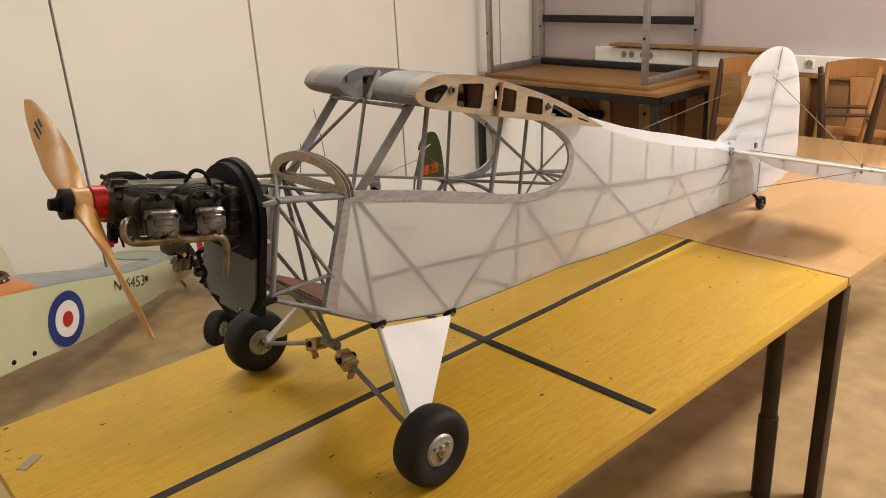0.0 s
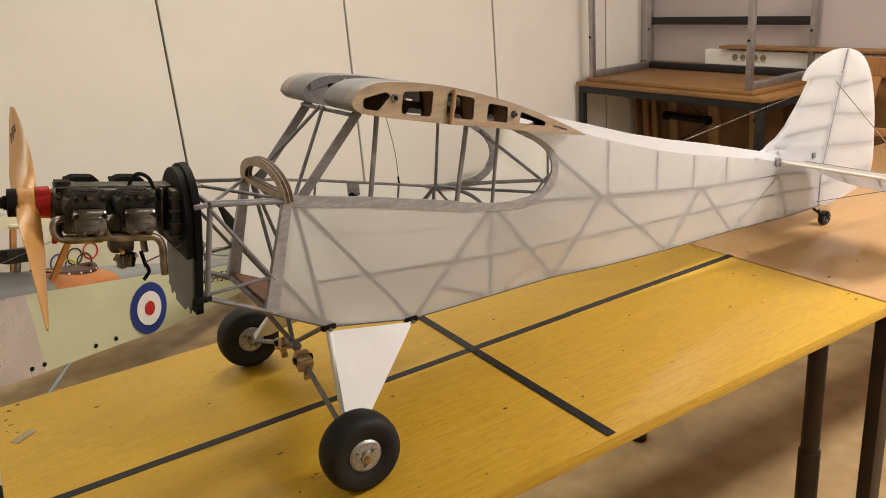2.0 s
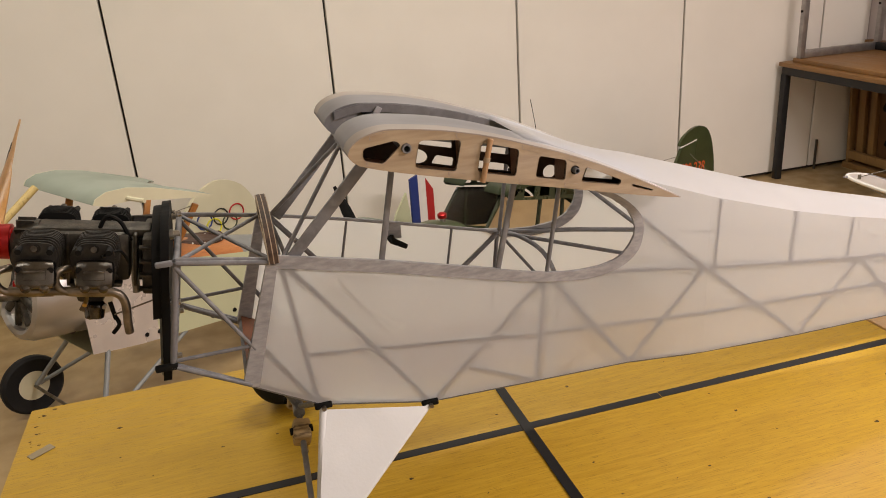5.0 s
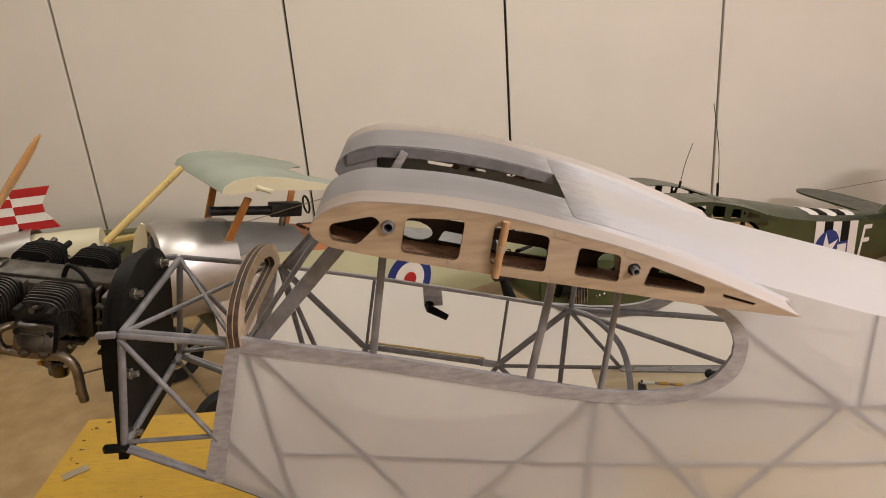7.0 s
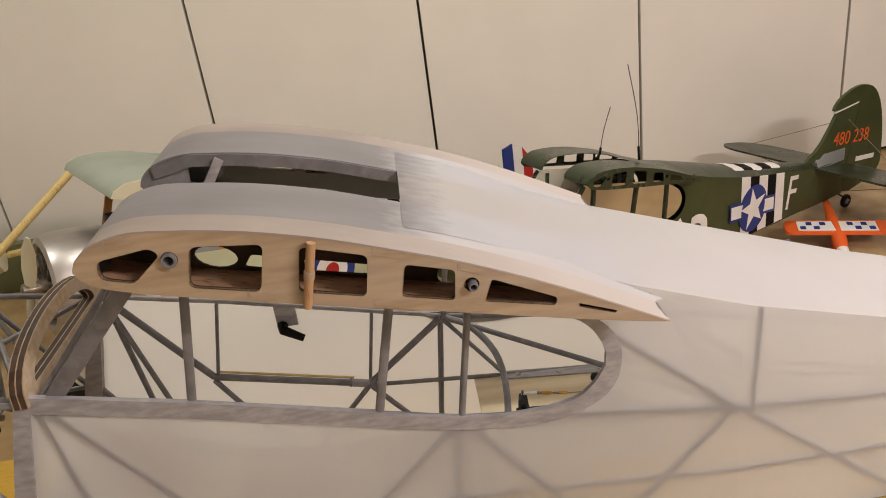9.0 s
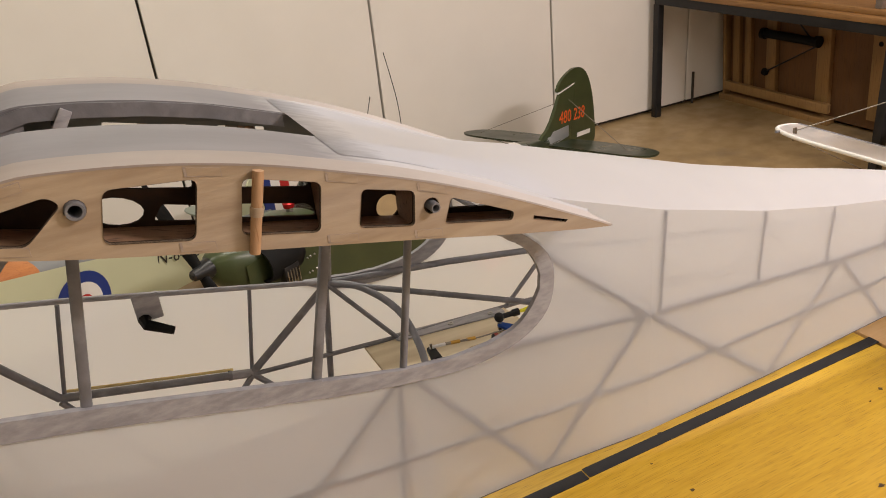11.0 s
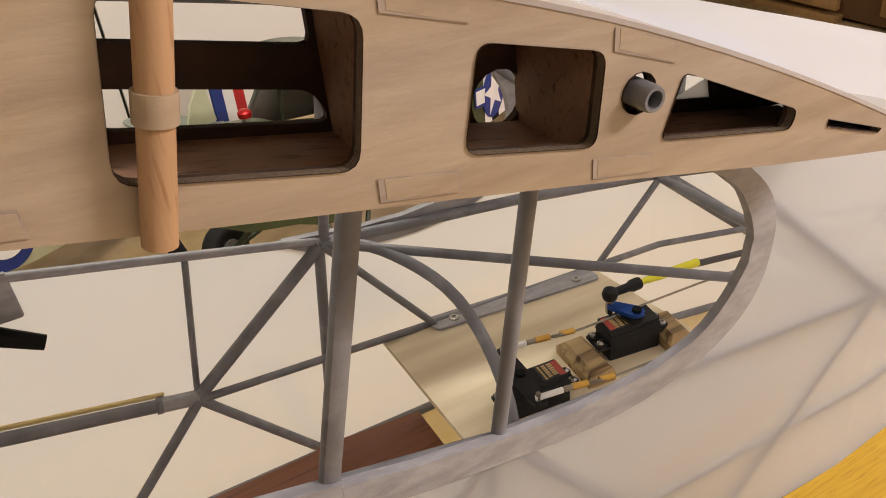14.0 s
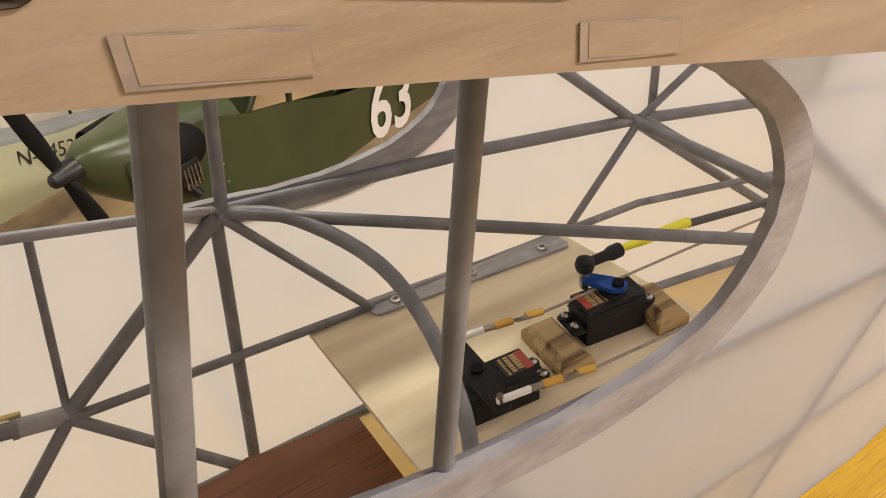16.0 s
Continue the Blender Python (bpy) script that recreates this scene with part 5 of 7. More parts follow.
def build_tray(P):
    part("servo_tray", sheet([(0.024, 0.101), (0.024, -0.092), (0.224, -0.08), (0.209, 0.09)], 0.004, (), lambda u, v, w: (u, v, 0.248 + 0.0045 * (0.19 - u) / 0.16 + w)), M_TRAY, P, "pale plywood servo tray", smooth=False)
    rt = random.Random(5)
    blot = [(0.036 + (0.013 + rt.uniform(-0.003, 0.003)) * math.cos(a_) * (0.85 if math.cos(a_) < 0 else 1), -0.066 + (0.02 + rt.uniform(-0.004, 0.004)) * math.sin(a_)) for a_ in (2 * math.pi * k / 18 for k in range(18))]
    part("tray_stain", sheet(blot, 0.0002, (), lambda u, v, w: (u, v, 0.2521 + 0.0045 * (0.19 - u) / 0.16 + w)), M_TRAYSTAIN, P, "reddish brown glue stain", smooth=False)
    br = rounded([(0.062, 0.104), (0.062, 0.087), (0.204, 0.073), (0.204, 0.09)], 0.006)
    part("tray_bracket", sheet(br, 0.002, (), lambda u, v, w: (u, v, 0.2522 + 0.0045 * (0.19 - u) / 0.16 + w)), M_SILL, P, "grey metal tray strip", smooth=False)
    for x, y in ((0.08, 0.0925), (0.133, 0.087), (0.186, 0.0815)):
        part("tray_screw", lathe(B(), [(0.254, 0.0038), (0.2554, 0.0036), (0.2557, 0.0016), (0.2547, 0.0014)], (x, y, 0.0045 * (0.19 - x) / 0.16), "z", 14), M_ALU, P, "bright screw head")
    servo(P, 0.167, -0.0005, 0.2555, -8, 0.003)
    servo(P, 0.081, -0.0115, 0.2545, 174)
    for x, y, w, d, r in ((0.129, -0.002, 0.021, 0.042, -6), (0.1965, -0.0105, 0.020, 0.034, -10)):
        e = 0.0045
        rings = [[(sx_ * (w / 2 - k), sy_ * (d / 2 - k), z) for sx_, sy_ in ((-1, -1), (1, -1), (1, 1), (-1, 1))] for k, z in ((0, 0.2525), (0, 0.2605), (e, 0.2655))]
        bm = ring_loft(B(), rings)
        bm.transform(pose(x, y, 0, 0, 0, r))
        part("servo_block", bm, M_BLOCK, P, "rough chamfered hardwood servo block", smooth=False)
    # rear servo: blue arm, ball link, yellow sleeve and push rod
    arm = [(0.157, 0.011), (0.162, 0.0165), (0.1745, -0.001), (0.1755, -0.008), (0.170, -0.0105), (0.164, -0.007)]
    part("servo_arm", sheet(rounded(arm, 0.003), 0.003, (), lambda u, v, w: (u, v, 0.2815 + w)), M_BLUE, P, "blue anodised servo arm")
    part("arm_screw", lathe(B(), [(0.284, 0.0035), (0.2865, 0.0033)], (0.170, -0.005, 0), "z", 12), M_BLACK, P)
    bx, by = 0.161, 0.0125
    part("ball_stud", lathe(B(), [(0.276, 0.0025), (0.281, 0.003), (0.288, 0.0025)], (bx, by, 0), "z", 10), M_ALU, P)
    part("ball_link", lathe(B(), [(0.2865, 0.002), (0.2885, 0.0048), (0.292, 0.0058), (0.2955, 0.0048), (0.2975, 0.002)], (bx, by, 0), "z", 16), M_SERVO, P, "black ball link")
    part("link_shank", sweep(B(), [(bx + 0.002, by, 0.292), (bx + 0.015, by - 0.001, 0.292), (bx + 0.018, by - 0.0012, 0.292), (bx + 0.025, by - 0.0015, 0.292)], [0.0030, 0.0032, 0.0044, 0.0044], 8), M_SERVO, P)
    part("push_rod_sleeve", sweep(B(), [(bx + 0.024, by - 0.0015, 0.292), (bx + 0.03, by - 0.002, 0.292), (bx + 0.042, by - 0.003, 0.2918), (bx + 0.076, by - 0.0054, 0.2908)], [0.0020, 0.0022, 0.0032, 0.0030], 12), M_YELLOW, P, "bright yellow sleeve")
    part("push_rod", sweep(B(), [(bx + 0.067, by - 0.005, 0.2911), (0.75, -0.01, 0.20)], 0.0025, 10), M_CARBON, P, "dark carbon push rod")
    # front servo: black double arm with closed-loop cables
    arm1 = rounded([(0.070, 0.0195), (0.079, 0.0195), (0.077, -0.0105), (0.0715, -0.0395), (0.0625, -0.0385), (0.064, -0.0105)], 0.004)
    part("servo_arm", sheet(arm1, 0.003, (), lambda u, v, w: (u, v, 0.2785 + w)), M_SERVO, P, "black double servo arm")
    part("arm_screw", lathe(B(), [(0.281, 0.0035), (0.2835, 0.0033)], (0.071, -0.0095, 0), "z", 12), M_BLACK, P)
    for x, y in ((0.074, 0.0145), (0.067, -0.0345)):
        on = lambda d, z: (x + d, y - 0.17 * d, z)
        part("clevis", strip(on(-0.002, 0.2835), on(0.0165, 0.2833), 0.0028, 0.0036, (0, 0, 1), 0.0008), M_WHITE, P, "white metal clevis")
        part("clevis_pin", lathe(B(), [(0.279, 0.0018), (0.2872, 0.0016)], (x, y, 0), "z", 8), M_STEEL, P)
        part("coupler", sweep(B(), [on(0.0165, 0.2833), on(0.0225, 0.283)], 0.0018, 10), M_STEEL, P)
        part("crimp", sweep(B(), [on(0.0225, 0.283), on(0.033, 0.2825)], 0.0022, 10), M_BRASS, P, "brass crimp")
        part("pull_cable", sweep(B(), smooth_line([on(0.033, 0.2825), on(0.058, 0.281), (0.3, y - 0.014, 0.27), (0.8, y * 0.4, 0.2)], 4), 0.0008, 6), M_WIRE, P, "thin braided cable")
        part("cable_loop", sweep(B(), smooth_line([on(0.033, 0.2825), (x + 0.038, y - 0.009, 0.2845), on(0.043, 0.282)], 5), 0.0007, 6), M_WIRE, P)
        part("crimp", sweep(B(), [on(0.041, 0.282), on(0.051, 0.2815)], 0.0021, 10), M_BRASS, P, "brass crimp")
    part("servo_lead", sweep(B(), smooth_line([(0.06, -0.01, 0.236), (0.03, -0.02, 0.232), (0.01, -0.03, 0.2)], 5), 0.0014, 6), M_RED, P)


build_tray(cub)

# ---- covered model aeroplane on the floor: same type, olive green ----
M_OLIVE = surface("olive_green_paint", (0.050, 0.066, 0.025), (0.040, 0.054, 0.021), 8, 0.32, 0.42, bump=0.04, c3=(0.060, 0.074, 0.030), c3scale=3)
M_OLIVE_D = surface("dark_green_paint", (0.034, 0.045, 0.024), (0.026, 0.036, 0.019), 8, 0.26, 0.38, bump=0.04)
M_CLEAR = clear("clear_glazing")
M_MARKBLUE = surface("marking_blue", (0.014, 0.034, 0.19), (0.018, 0.04, 0.21), 12, 0.45)
M_MARKRED = surface("marking_red", (0.45, 0.018, 0.02), (0.4, 0.016, 0.018), 12, 0.45)
M_ORANGE = surface("orange_paint", (0.80, 0.13, 0.02), (0.72, 0.11, 0.018), 12, 0.45)
M_CREAM = surface("cream_green_dope", (0.55, 0.57, 0.38), (0.52, 0.54, 0.36), 5, 0.4, bump=0.03, c3=(0.48, 0.49, 0.33), c3scale=2)
M_CREAM2 = surface("pale_cream_dope", (0.68, 0.65, 0.48), (0.63, 0.6, 0.44), 5, 0.4, bump=0.03)
M_SILVER = surface("spun_aluminium", (0.56, 0.545, 0.54), (0.46, 0.45, 0.44), 14, 0.34, 0.46, metal=0.9, bump=0.02, stretch=(0.2, 1, 1))
M_SILVERPAINT = surface("polished_panel", (0.66, 0.62, 0.61), (0.59, 0.55, 0.54), 10, 0.24, 0.34, metal=0.4, bump=0.02)
M_GREYDECK = surface("grey_deck_paint", (0.25, 0.26, 0.26), (0.21, 0.22, 0.22), 8, 0.45)
M_GREENGREY = surface("grey_green_wing", (0.30, 0.34, 0.29), (0.26, 0.30, 0.25), 6, 0.5, bump=0.04)
M_LEATHER = surface("brown_leather", (0.05, 0.022, 0.012), (0.07, 0.03, 0.016), 30, 0.5)
M_STAIN = wood("stained_ply", (0.45, 0.17, 0.05), (0.52, 0.21, 0.07), 0, 10, 0.35, (0.3, 0.1, 0.03))
M_STRUT = wood("varnished_strut", (0.40, 0.16, 0.035), (0.46, 0.2, 0.05), 2, 10, 0.3, (0.25, 0.09, 0.02))
M_BAMBOO = wood("pale_strut_wood", (0.50, 0.37, 0.13), (0.56, 0.43, 0.17), 2, 10, 0.4)


def star(n, r0, r1, a0=90):
    return [((r0 if k % 2 == 0 else r1) * math.cos(radians(a0 + 180 * k / n)), (r0 if k % 2 == 0 else r1) * math.sin(radians(a0 + 180 * k / n))) for k in range(2 * n)]


def build_green(P):
    G, D = M_OLIVE, M_OLIVE_D
    sx = lambda x, z, s, out=0.0: (x, s * (half_width(x) + out), z)
    out = [(-0.70, 0.47), (-0.60, 0.487), (-0.5, 0.49), (-0.401, 0.452), (-0.262, 0.42)] + smooth_line(RING_OUT, 3) + [(x, lerp_on(DECK, x)) for x in (0.1, 0.176, 0.292, 0.461, 0.596, 0.73, 0.98, 1.195)] + [(1.195, 0.068)] + [(x, lerp_on(LOWER, x)) for x in (1.03, 0.765, 0.5, 0.137, -0.204, -0.37, -0.467)] + [(-0.6, 0.315), (-0.70, 0.385)]
    for s in (-1, 1):
        bm = sheet(out, 0)
        for v in bm.verts:
            x, z = v.co.x, v.co.y
            h = half_width(x) if x > -0.5 else 0.108 - (-0.5 - x) * 0.16
            v.co = Vector((x, s * h, z))
        part("fuselage_side", bm, G, P, "glossy olive green side", smooth=False)
    part("turtledeck", deck_mesh(), D, P, "dark green top deck")
    part("belly", ring_loft(B(), [[(x, k * half_width(x), lerp_on(LOWER, x)) for k in (-1, 1)] for x in (-0.467, -0.204, 0.137, 0.5, 1.195)], close=False), D, P)
    rows = []
    for x, zt, zb in ((-0.765, 0.495, 0.445), (-0.752, 0.51, 0.425), (-0.72, 0.52, 0.395), (-0.66, 0.52, 0.345), (-0.58, 0.528, 0.31), (-0.48, 0.522, 0.275), (-0.40, 0.50, 0.24)):
        w = lerp_on([(-0.755, 0.03), (-0.745, 0.045), (-0.72, 0.06), (-0.66, 0.082), (-0.58, 0.1), (-0.48, 0.1085), (-0.3, 0.1085)], x)
        zm, h = (zt + zb) / 2, (zt - zb) / 2
        rows.append([(x, w * math.copysign(abs(math.cos(a)) ** 0.7, math.cos(a)), zm + h * math.copysign(abs(math.sin(a)) ** 0.8, math.sin(a))) for a in (2 * math.pi * k / 24 for k in range(24))])
    part("engine_cowl", ring_loft(B(), rows), G, P, "glossy rounded olive cowling")
    part("windscreen", ring_loft(B(), [[(-0.40, -0.1, 0.46), (-0.40, 0, 0.505), (-0.40, 0.1, 0.46)], [(-0.28, -0.1, 0.575), (-0.29, 0, 0.585), (-0.28, 0.1, 0.575)]], close=False), M_CLEAR, P, "clear plastic windscreen")
    for s in (-1, 1):
        pane = [(-0.39, 0.45)] + [(-0.262, 0.418)] + smooth_line(RING_IN, 2) + [(-0.28, 0.575)]
        part("side_window", sheet(pane, 0.001, (), lambda u, v, w: (u, s * (half_width(u) - 0.002 - w), v)), M_CLEAR, P, "clear cabin window")
        for a, b in (((-0.385, 0.45), (-0.27, 0.57)), ((-0.25, 0.415), (-0.232, 0.55)), ((-0.088, 0.37), (-0.058, 0.512)), ((0.06, 0.35), (0.075, 0.48))):
            part("window_post", strip(sx(*a, s), sx(*b, s), 0.012, 0.008, (0, 1, 0), 0.002), D, P)
        part("wing_root", wing_skin([(s * 0.05, 0.189), (s * RIB_Y, 0.189)]), D, P, "dark green wing root")
        face, _, holes = rib(s * RIB_Y, s)
        part("root_rib", face, D, P, smooth=False)
        shell = [(0.046 * math.cos(a), 0.04 * math.sin(a)) for a in (math.pi * (k / 12 * 1.25 - 0.125) for k in range(13))]
        bm = ring_loft(B(), [[(x, s * (0.09 + v * f), 0.452 + u * f) for u, v in shell] + [(x, s * (0.09 + v * f * 0.9), 0.452 + u * f * 0.9) for u, v in shell[::-1]] for x, f in ((-0.66, 1.0), (-0.6, 1.08), (-0.55, 1.0), (-0.53, 0.7))])
        part("cylinder_baffle", bm, M_BLACK, P, "black open-fronted cylinder baffle")
        box = part("rocker_box", block(B(), (-0.60, s * 0.12, 0.418), (0.055, 0.03, 0.05), None, 0.006), M_GUN, P)
        for k in range(5):
            part("cooling_fin", block(B(), (-0.62 + 0.01 * k, s * 0.1355, 0.408), (0.003, 0.004, 0.046), None, 0), M_ALU, box, smooth=False)
        part("exhaust_stub", sweep(B(), [(-0.6, s * 0.1, 0.385), (-0.585, s * 0.12, 0.35)], 0.012, 12, cap=False), M_GUN, P, "dark exhaust stub")
        rd = random.Random(4)
        for k in range(9):
            x_, z_ = -0.52 + 0.012 * (k // 3) + rd.uniform(-0.004, 0.004), 0.33 + 0.045 * (k % 3)
            part("cowl_screw", lathe(B(), [(s * 0.1075, 0.0035), (s * 0.111, 0.002)], (x_, 0, z_), "y", 8), M_ALU, P)
        # undercarriage
        f, r_, ax = (-0.367, s * 0.106, 0.208), (-0.205, s * 0.108, 0.174), (-0.408, s * 0.232, 0.068)
        part("gear_leg", sweep(B(), [f, ax], 0.009), D, P)
        part("gear_leg", sweep(B(), [r_, ax], 0.007), D, P)
        wheel(P, (-0.41, s * 0.274, 0.0602), s, 0.073, 0.06)
        o = [(0.972, 0.02), (0.972, 0.3), (0.985, 0.4), (1.03, 0.455), (1.1, 0.46), (1.17, 0.43), (1.21, 0.33), (1.22, 0.1), (1.2, 0.02)]
        part("tailplane", sheet(smooth_line(o, 3), 0.008, (), lambda u, v, w: (u, s * v, 0.2365 + w - (u - 0.97) * 0.2)), D, P, "dark green tailplane")
        part("brace_wire", sweep(B(), [(1.2, s * 0.004, 0.38), (1.03, s * 0.36, 0.24)], 0.0014, 6), M_WIRE, P)
        part("brace_wire", sweep(B(), [(1.03, s * 0.36, 0.23), (1.18, s * 0.01, 0.08)], 0.0014, 6), M_WIRE, P)
        # white and black stripes round the rear fuselage
        for k in range(5):
            x0 = 0.465 + 0.056 * k
            x1 = x0 + 0.056
            bm = B()
            pts = []
            for x in (x0, x1):
                pts.append([(x, s * (half_width(x) + 0.0016), lerp_on(LOWER, x) + 0.004), (x, s * (half_width(x) + 0.0016), lerp_on(DECK, x) - 0.002), (x, s * half_width(x) * 0.5, lerp_on(DECK, x) + lerp_on(RISE, x) * 0.8 + 0.002), (x, 0, lerp_on(DECK, x) + lerp_on(RISE, x) + 0.0025)])
            part("stripe", ring_loft(bm, pts, close=False), M_WHITE if k % 2 == 0 else M_BLACK, P, smooth=False)
        put = lambda u, v, w, s=s: (u, s * (half_width(u) + 0.003 + w), v)
        cx, cz = 0.54, 0.23
        part("star_bar", sheet([(cx - 0.145, cz - 0.034), (cx + 0.145, cz - 0.034), (cx + 0.145, cz + 0.034), (cx - 0.145, cz + 0.034)], 0.0006, (), lambda u, v, w: put(u, v - (u - cx) * 0.18, w)), M_MARKBLUE, P)
        part("star_disc", sheet([(cx + a, cz + b) for a, b in circle(0, 0, 0.088, 28)], 0.0008, (), put), M_MARKBLUE, P, "blue marking disc")
        part("star_bar", sheet([(cx - 0.136, cz - 0.024), (cx + 0.136, cz - 0.024), (cx + 0.136, cz + 0.024), (cx - 0.136, cz + 0.024)], 0.001, (), lambda u, v, w: put(u, v - (u - cx) * 0.18, w)), M_WHITE, P)
        part("star_disc", sheet([(cx + a, cz + b) for a, b in circle(0, 0, 0.075, 28)], 0.0014, (), put), M_MARKBLUE, P)
        part("star", sheet([(cx + a, cz + b) for a, b in star(5, 0.080, 0.032, 96)], 0.002, (), put), M_WHITE, P, "white five-pointed star")
    lettering("code_lettering", "63", 0.25, M_WHITE, P, pose(0.157, -half_width(0.157) - 0.003, 0.228, 90, 0, 1.8) @ pose(0, 0, 0, 0, 0, -9), "white code digits", 0.95, 0.004)
    lettering("code_lettering", "F", 0.19, M_WHITE, P, pose(0.80, -half_width(0.80) - 0.003, 0.195, 90, 0, 6) @ pose(0, 0, 0, 0, 0, -11), "white code letter", 0.85)
    fin = [(0.93, 0.262), (0.965, 0.285), (1.0, 0.298), (1.037, 0.325), (1.085, 0.378), (1.13, 0.4385), (1.261, 0.437), (1.198, 0.16), (1.1, 0.2)]
    part("fin", sheet(fin, 0.014, (), lambda u, v, w: (u, w - 0.007, v)), G, P)
    for s in (-1, 1):
        rows = []
        for k in range(11):
            x_ = 0.99 + 0.2 * k / 10
            zb, hw_ = lerp_on(DECK, x_), half_width(x_)
            rows.append([(x_, s * (hw_ + 0.0006), zb - 0.001), (x_, s * (hw_ * 0.75 + 0.0025), zb + 0.012), (x_, s * (hw_ * 0.3 + 0.0062), zb + 0.03), (x_, s * 0.0074, zb + 0.05 * min(1, k / 3))])
        part("fin_fillet", ring_loft(B(), rows, close=False), M_SKIN, P, "white fabric run up onto the fin")
    rud = smooth_line([(1.262, 0.425), (1.245, 0.432), (1.20, 0.4335), (1.15, 0.4345), (1.112, 0.4352), (1.10, 0.438), (1.105, 0.452), (1.13, 0.474), (1.185, 0.495), (1.25, 0.504), (1.31, 0.495), (1.362, 0.468), (1.405, 0.41), (1.436, 0.32), (1.45, 0.22), (1.455, 0.15), (1.44, 0.11), (1.40, 0.088), (1.33, 0.073), (1.21, 0.068), (1.204, 0.165)], 3, closed=True)
    part("rudder", sheet(rud, 0.012, (), lambda u, v, w: (u, w - 0.006, v)), G, P, "olive green rudder")
    cap = part("filler_neck", lathe(B(), [(0.505, 0.010), (0.528, 0.010), (0.530, 0.012)], (-0.46, 0, 0), "z", 14), M_ALU, P)
    part("filler_cap", lathe(B(), [(0.529, 0.004), (0.530, 0.016), (0.542, 0.017), (0.548, 0.01), (0.549, 0.002)], (-0.46, 0, 0), "z", 16), M_RED, cap, "round red cap")
    part("hinge_gap", block(B(), (1.18, 0, 0.4335), (0.15, 0.0145, 0.006), pose(0, 0, 0, 0, -3), 0), M_WHITE, P)
    lettering("serial_lettering", "480 238", 0.078, M_ORANGE, P, pose(1.225, -0.0088, 0.30, 90, 0, 0) @ pose(0, 0, 0, 0, 0, -8), "orange serial digits", 0.95)
    part("registration_bar", block(B(), (1.335, -0.0072, 0.185), (0.13, 0.0008, 0.02), pose(0, 0, 0, 0, 8), 0), M_WHITE, P)
    wheel(P, (1.243, 0, 0.0152), -1, 0.028, 0.018, "tail_wheel")
    part("tail_spring", strip((1.175, 0, 0.07), (1.235, 0, 0.03), 0.012, 0.003, (0, 0, 1), 0.0006), M_BLACK, P)
    for a, b, c in (((-0.09, 0.02, 0.59), (-0.06, 0.03, 0.66), (-0.01, 0.05, 0.72)), ((0.02, -0.04, 0.555), (0.02, -0.035, 0.70), (0.0, -0.02, 0.86))):
        part("whip_antenna", sweep(B(), smooth_line([a, b, c], 5), 0.0014, 6), M_BLACK, P, "thin black whip antenna")
        part("antenna_base", sweep(B(), [a, tuple(Vector(a) + (Vector(b) - Vector(a)) * 0.3)], 0.004, 8), M_BLACK, P)
    # propeller and hub
    hz = 0.478
    part("prop_hub", lathe(B(), [(-0.815, 0.008), (-0.81, 0.014), (-0.79, 0.018), (-0.77, 0.026), (-0.755, 0.028)], (0, 0, hz), "x", 18), M_GUN, P, "dark metal propeller hub")
    for sg in (-1, 1):
        rows = []
        for k in range(13):
            q = k / 12
            w = lerp_on([(0, 0.026), (0.3, 0.045), (0.7, 0.04), (1, 0.012)], q)
            t_ = lerp_on([(0, 0.018), (0.3, 0.01), (1, 0.004)], q)
            e = Vector((0, math.cos(radians(55)), math.sin(radians(55)))) * sg
            f = Vector((0.5, -math.sin(radians(55)) * 0.8, math.cos(radians(55)) * 0.8))
            n = e.cross(f).normalized()
            rows.append([Vector((-0.785, 0, hz)) + e * (0.27 * q) + f * (w / 2 * math.cos(a)) + n * (t_ / 2 * math.sin(a)) for a in (2 * math.pi * j / 10 for j in range(10))])
        part("propeller_blade", ring_loft(B(), rows), M_BLACK, P, "black propeller blade")


green = thing("model_aeroplane", "olive green model aeroplane with white star and stripes, parked on floor", "model aeroplane", pose(0.734, 1.777, 0.014, 0, 0, 27.3) @ Matrix.Scale(1.09, 4))
build_green(green)

# ---- far corner: work table, upturned table, boards, chairs ----
M_STEELTUBE = surface("galvanised_tube", (0.40, 0.38, 0.37), (0.32, 0.30, 0.29), 25, 0.32, 0.45, metal=0.8, bump=0.03)
M_DARKBAR = surface("dark_steel_bar", (0.012, 0.012, 0.0125), (0.02, 0.019, 0.019), 20, 0.45, spec=0.3)
M_BROWNTOP = wood("brown_tabletop", (0.23, 0.115, 0.034), (0.285, 0.148, 0.048), 1, 9, 0.4)
M_CRATE = wood("brown_board", (0.13, 0.06, 0.018), (0.165, 0.079, 0.025), 2, 6, 0.6)
M_BATTEN = wood("pine_batten", (0.27, 0.15, 0.05), (0.32, 0.188, 0.068), 2, 8, 0.55)
M_CHAIR = wood("pale_beech_chair", (0.31, 0.14, 0.04), (0.37, 0.175, 0.055), 2, 9, 0.35)
M_CHAIRDARK = wood("dark_stained_leg", (0.035, 0.015, 0.008), (0.05, 0.022, 0.012), 2, 9, 0.35)

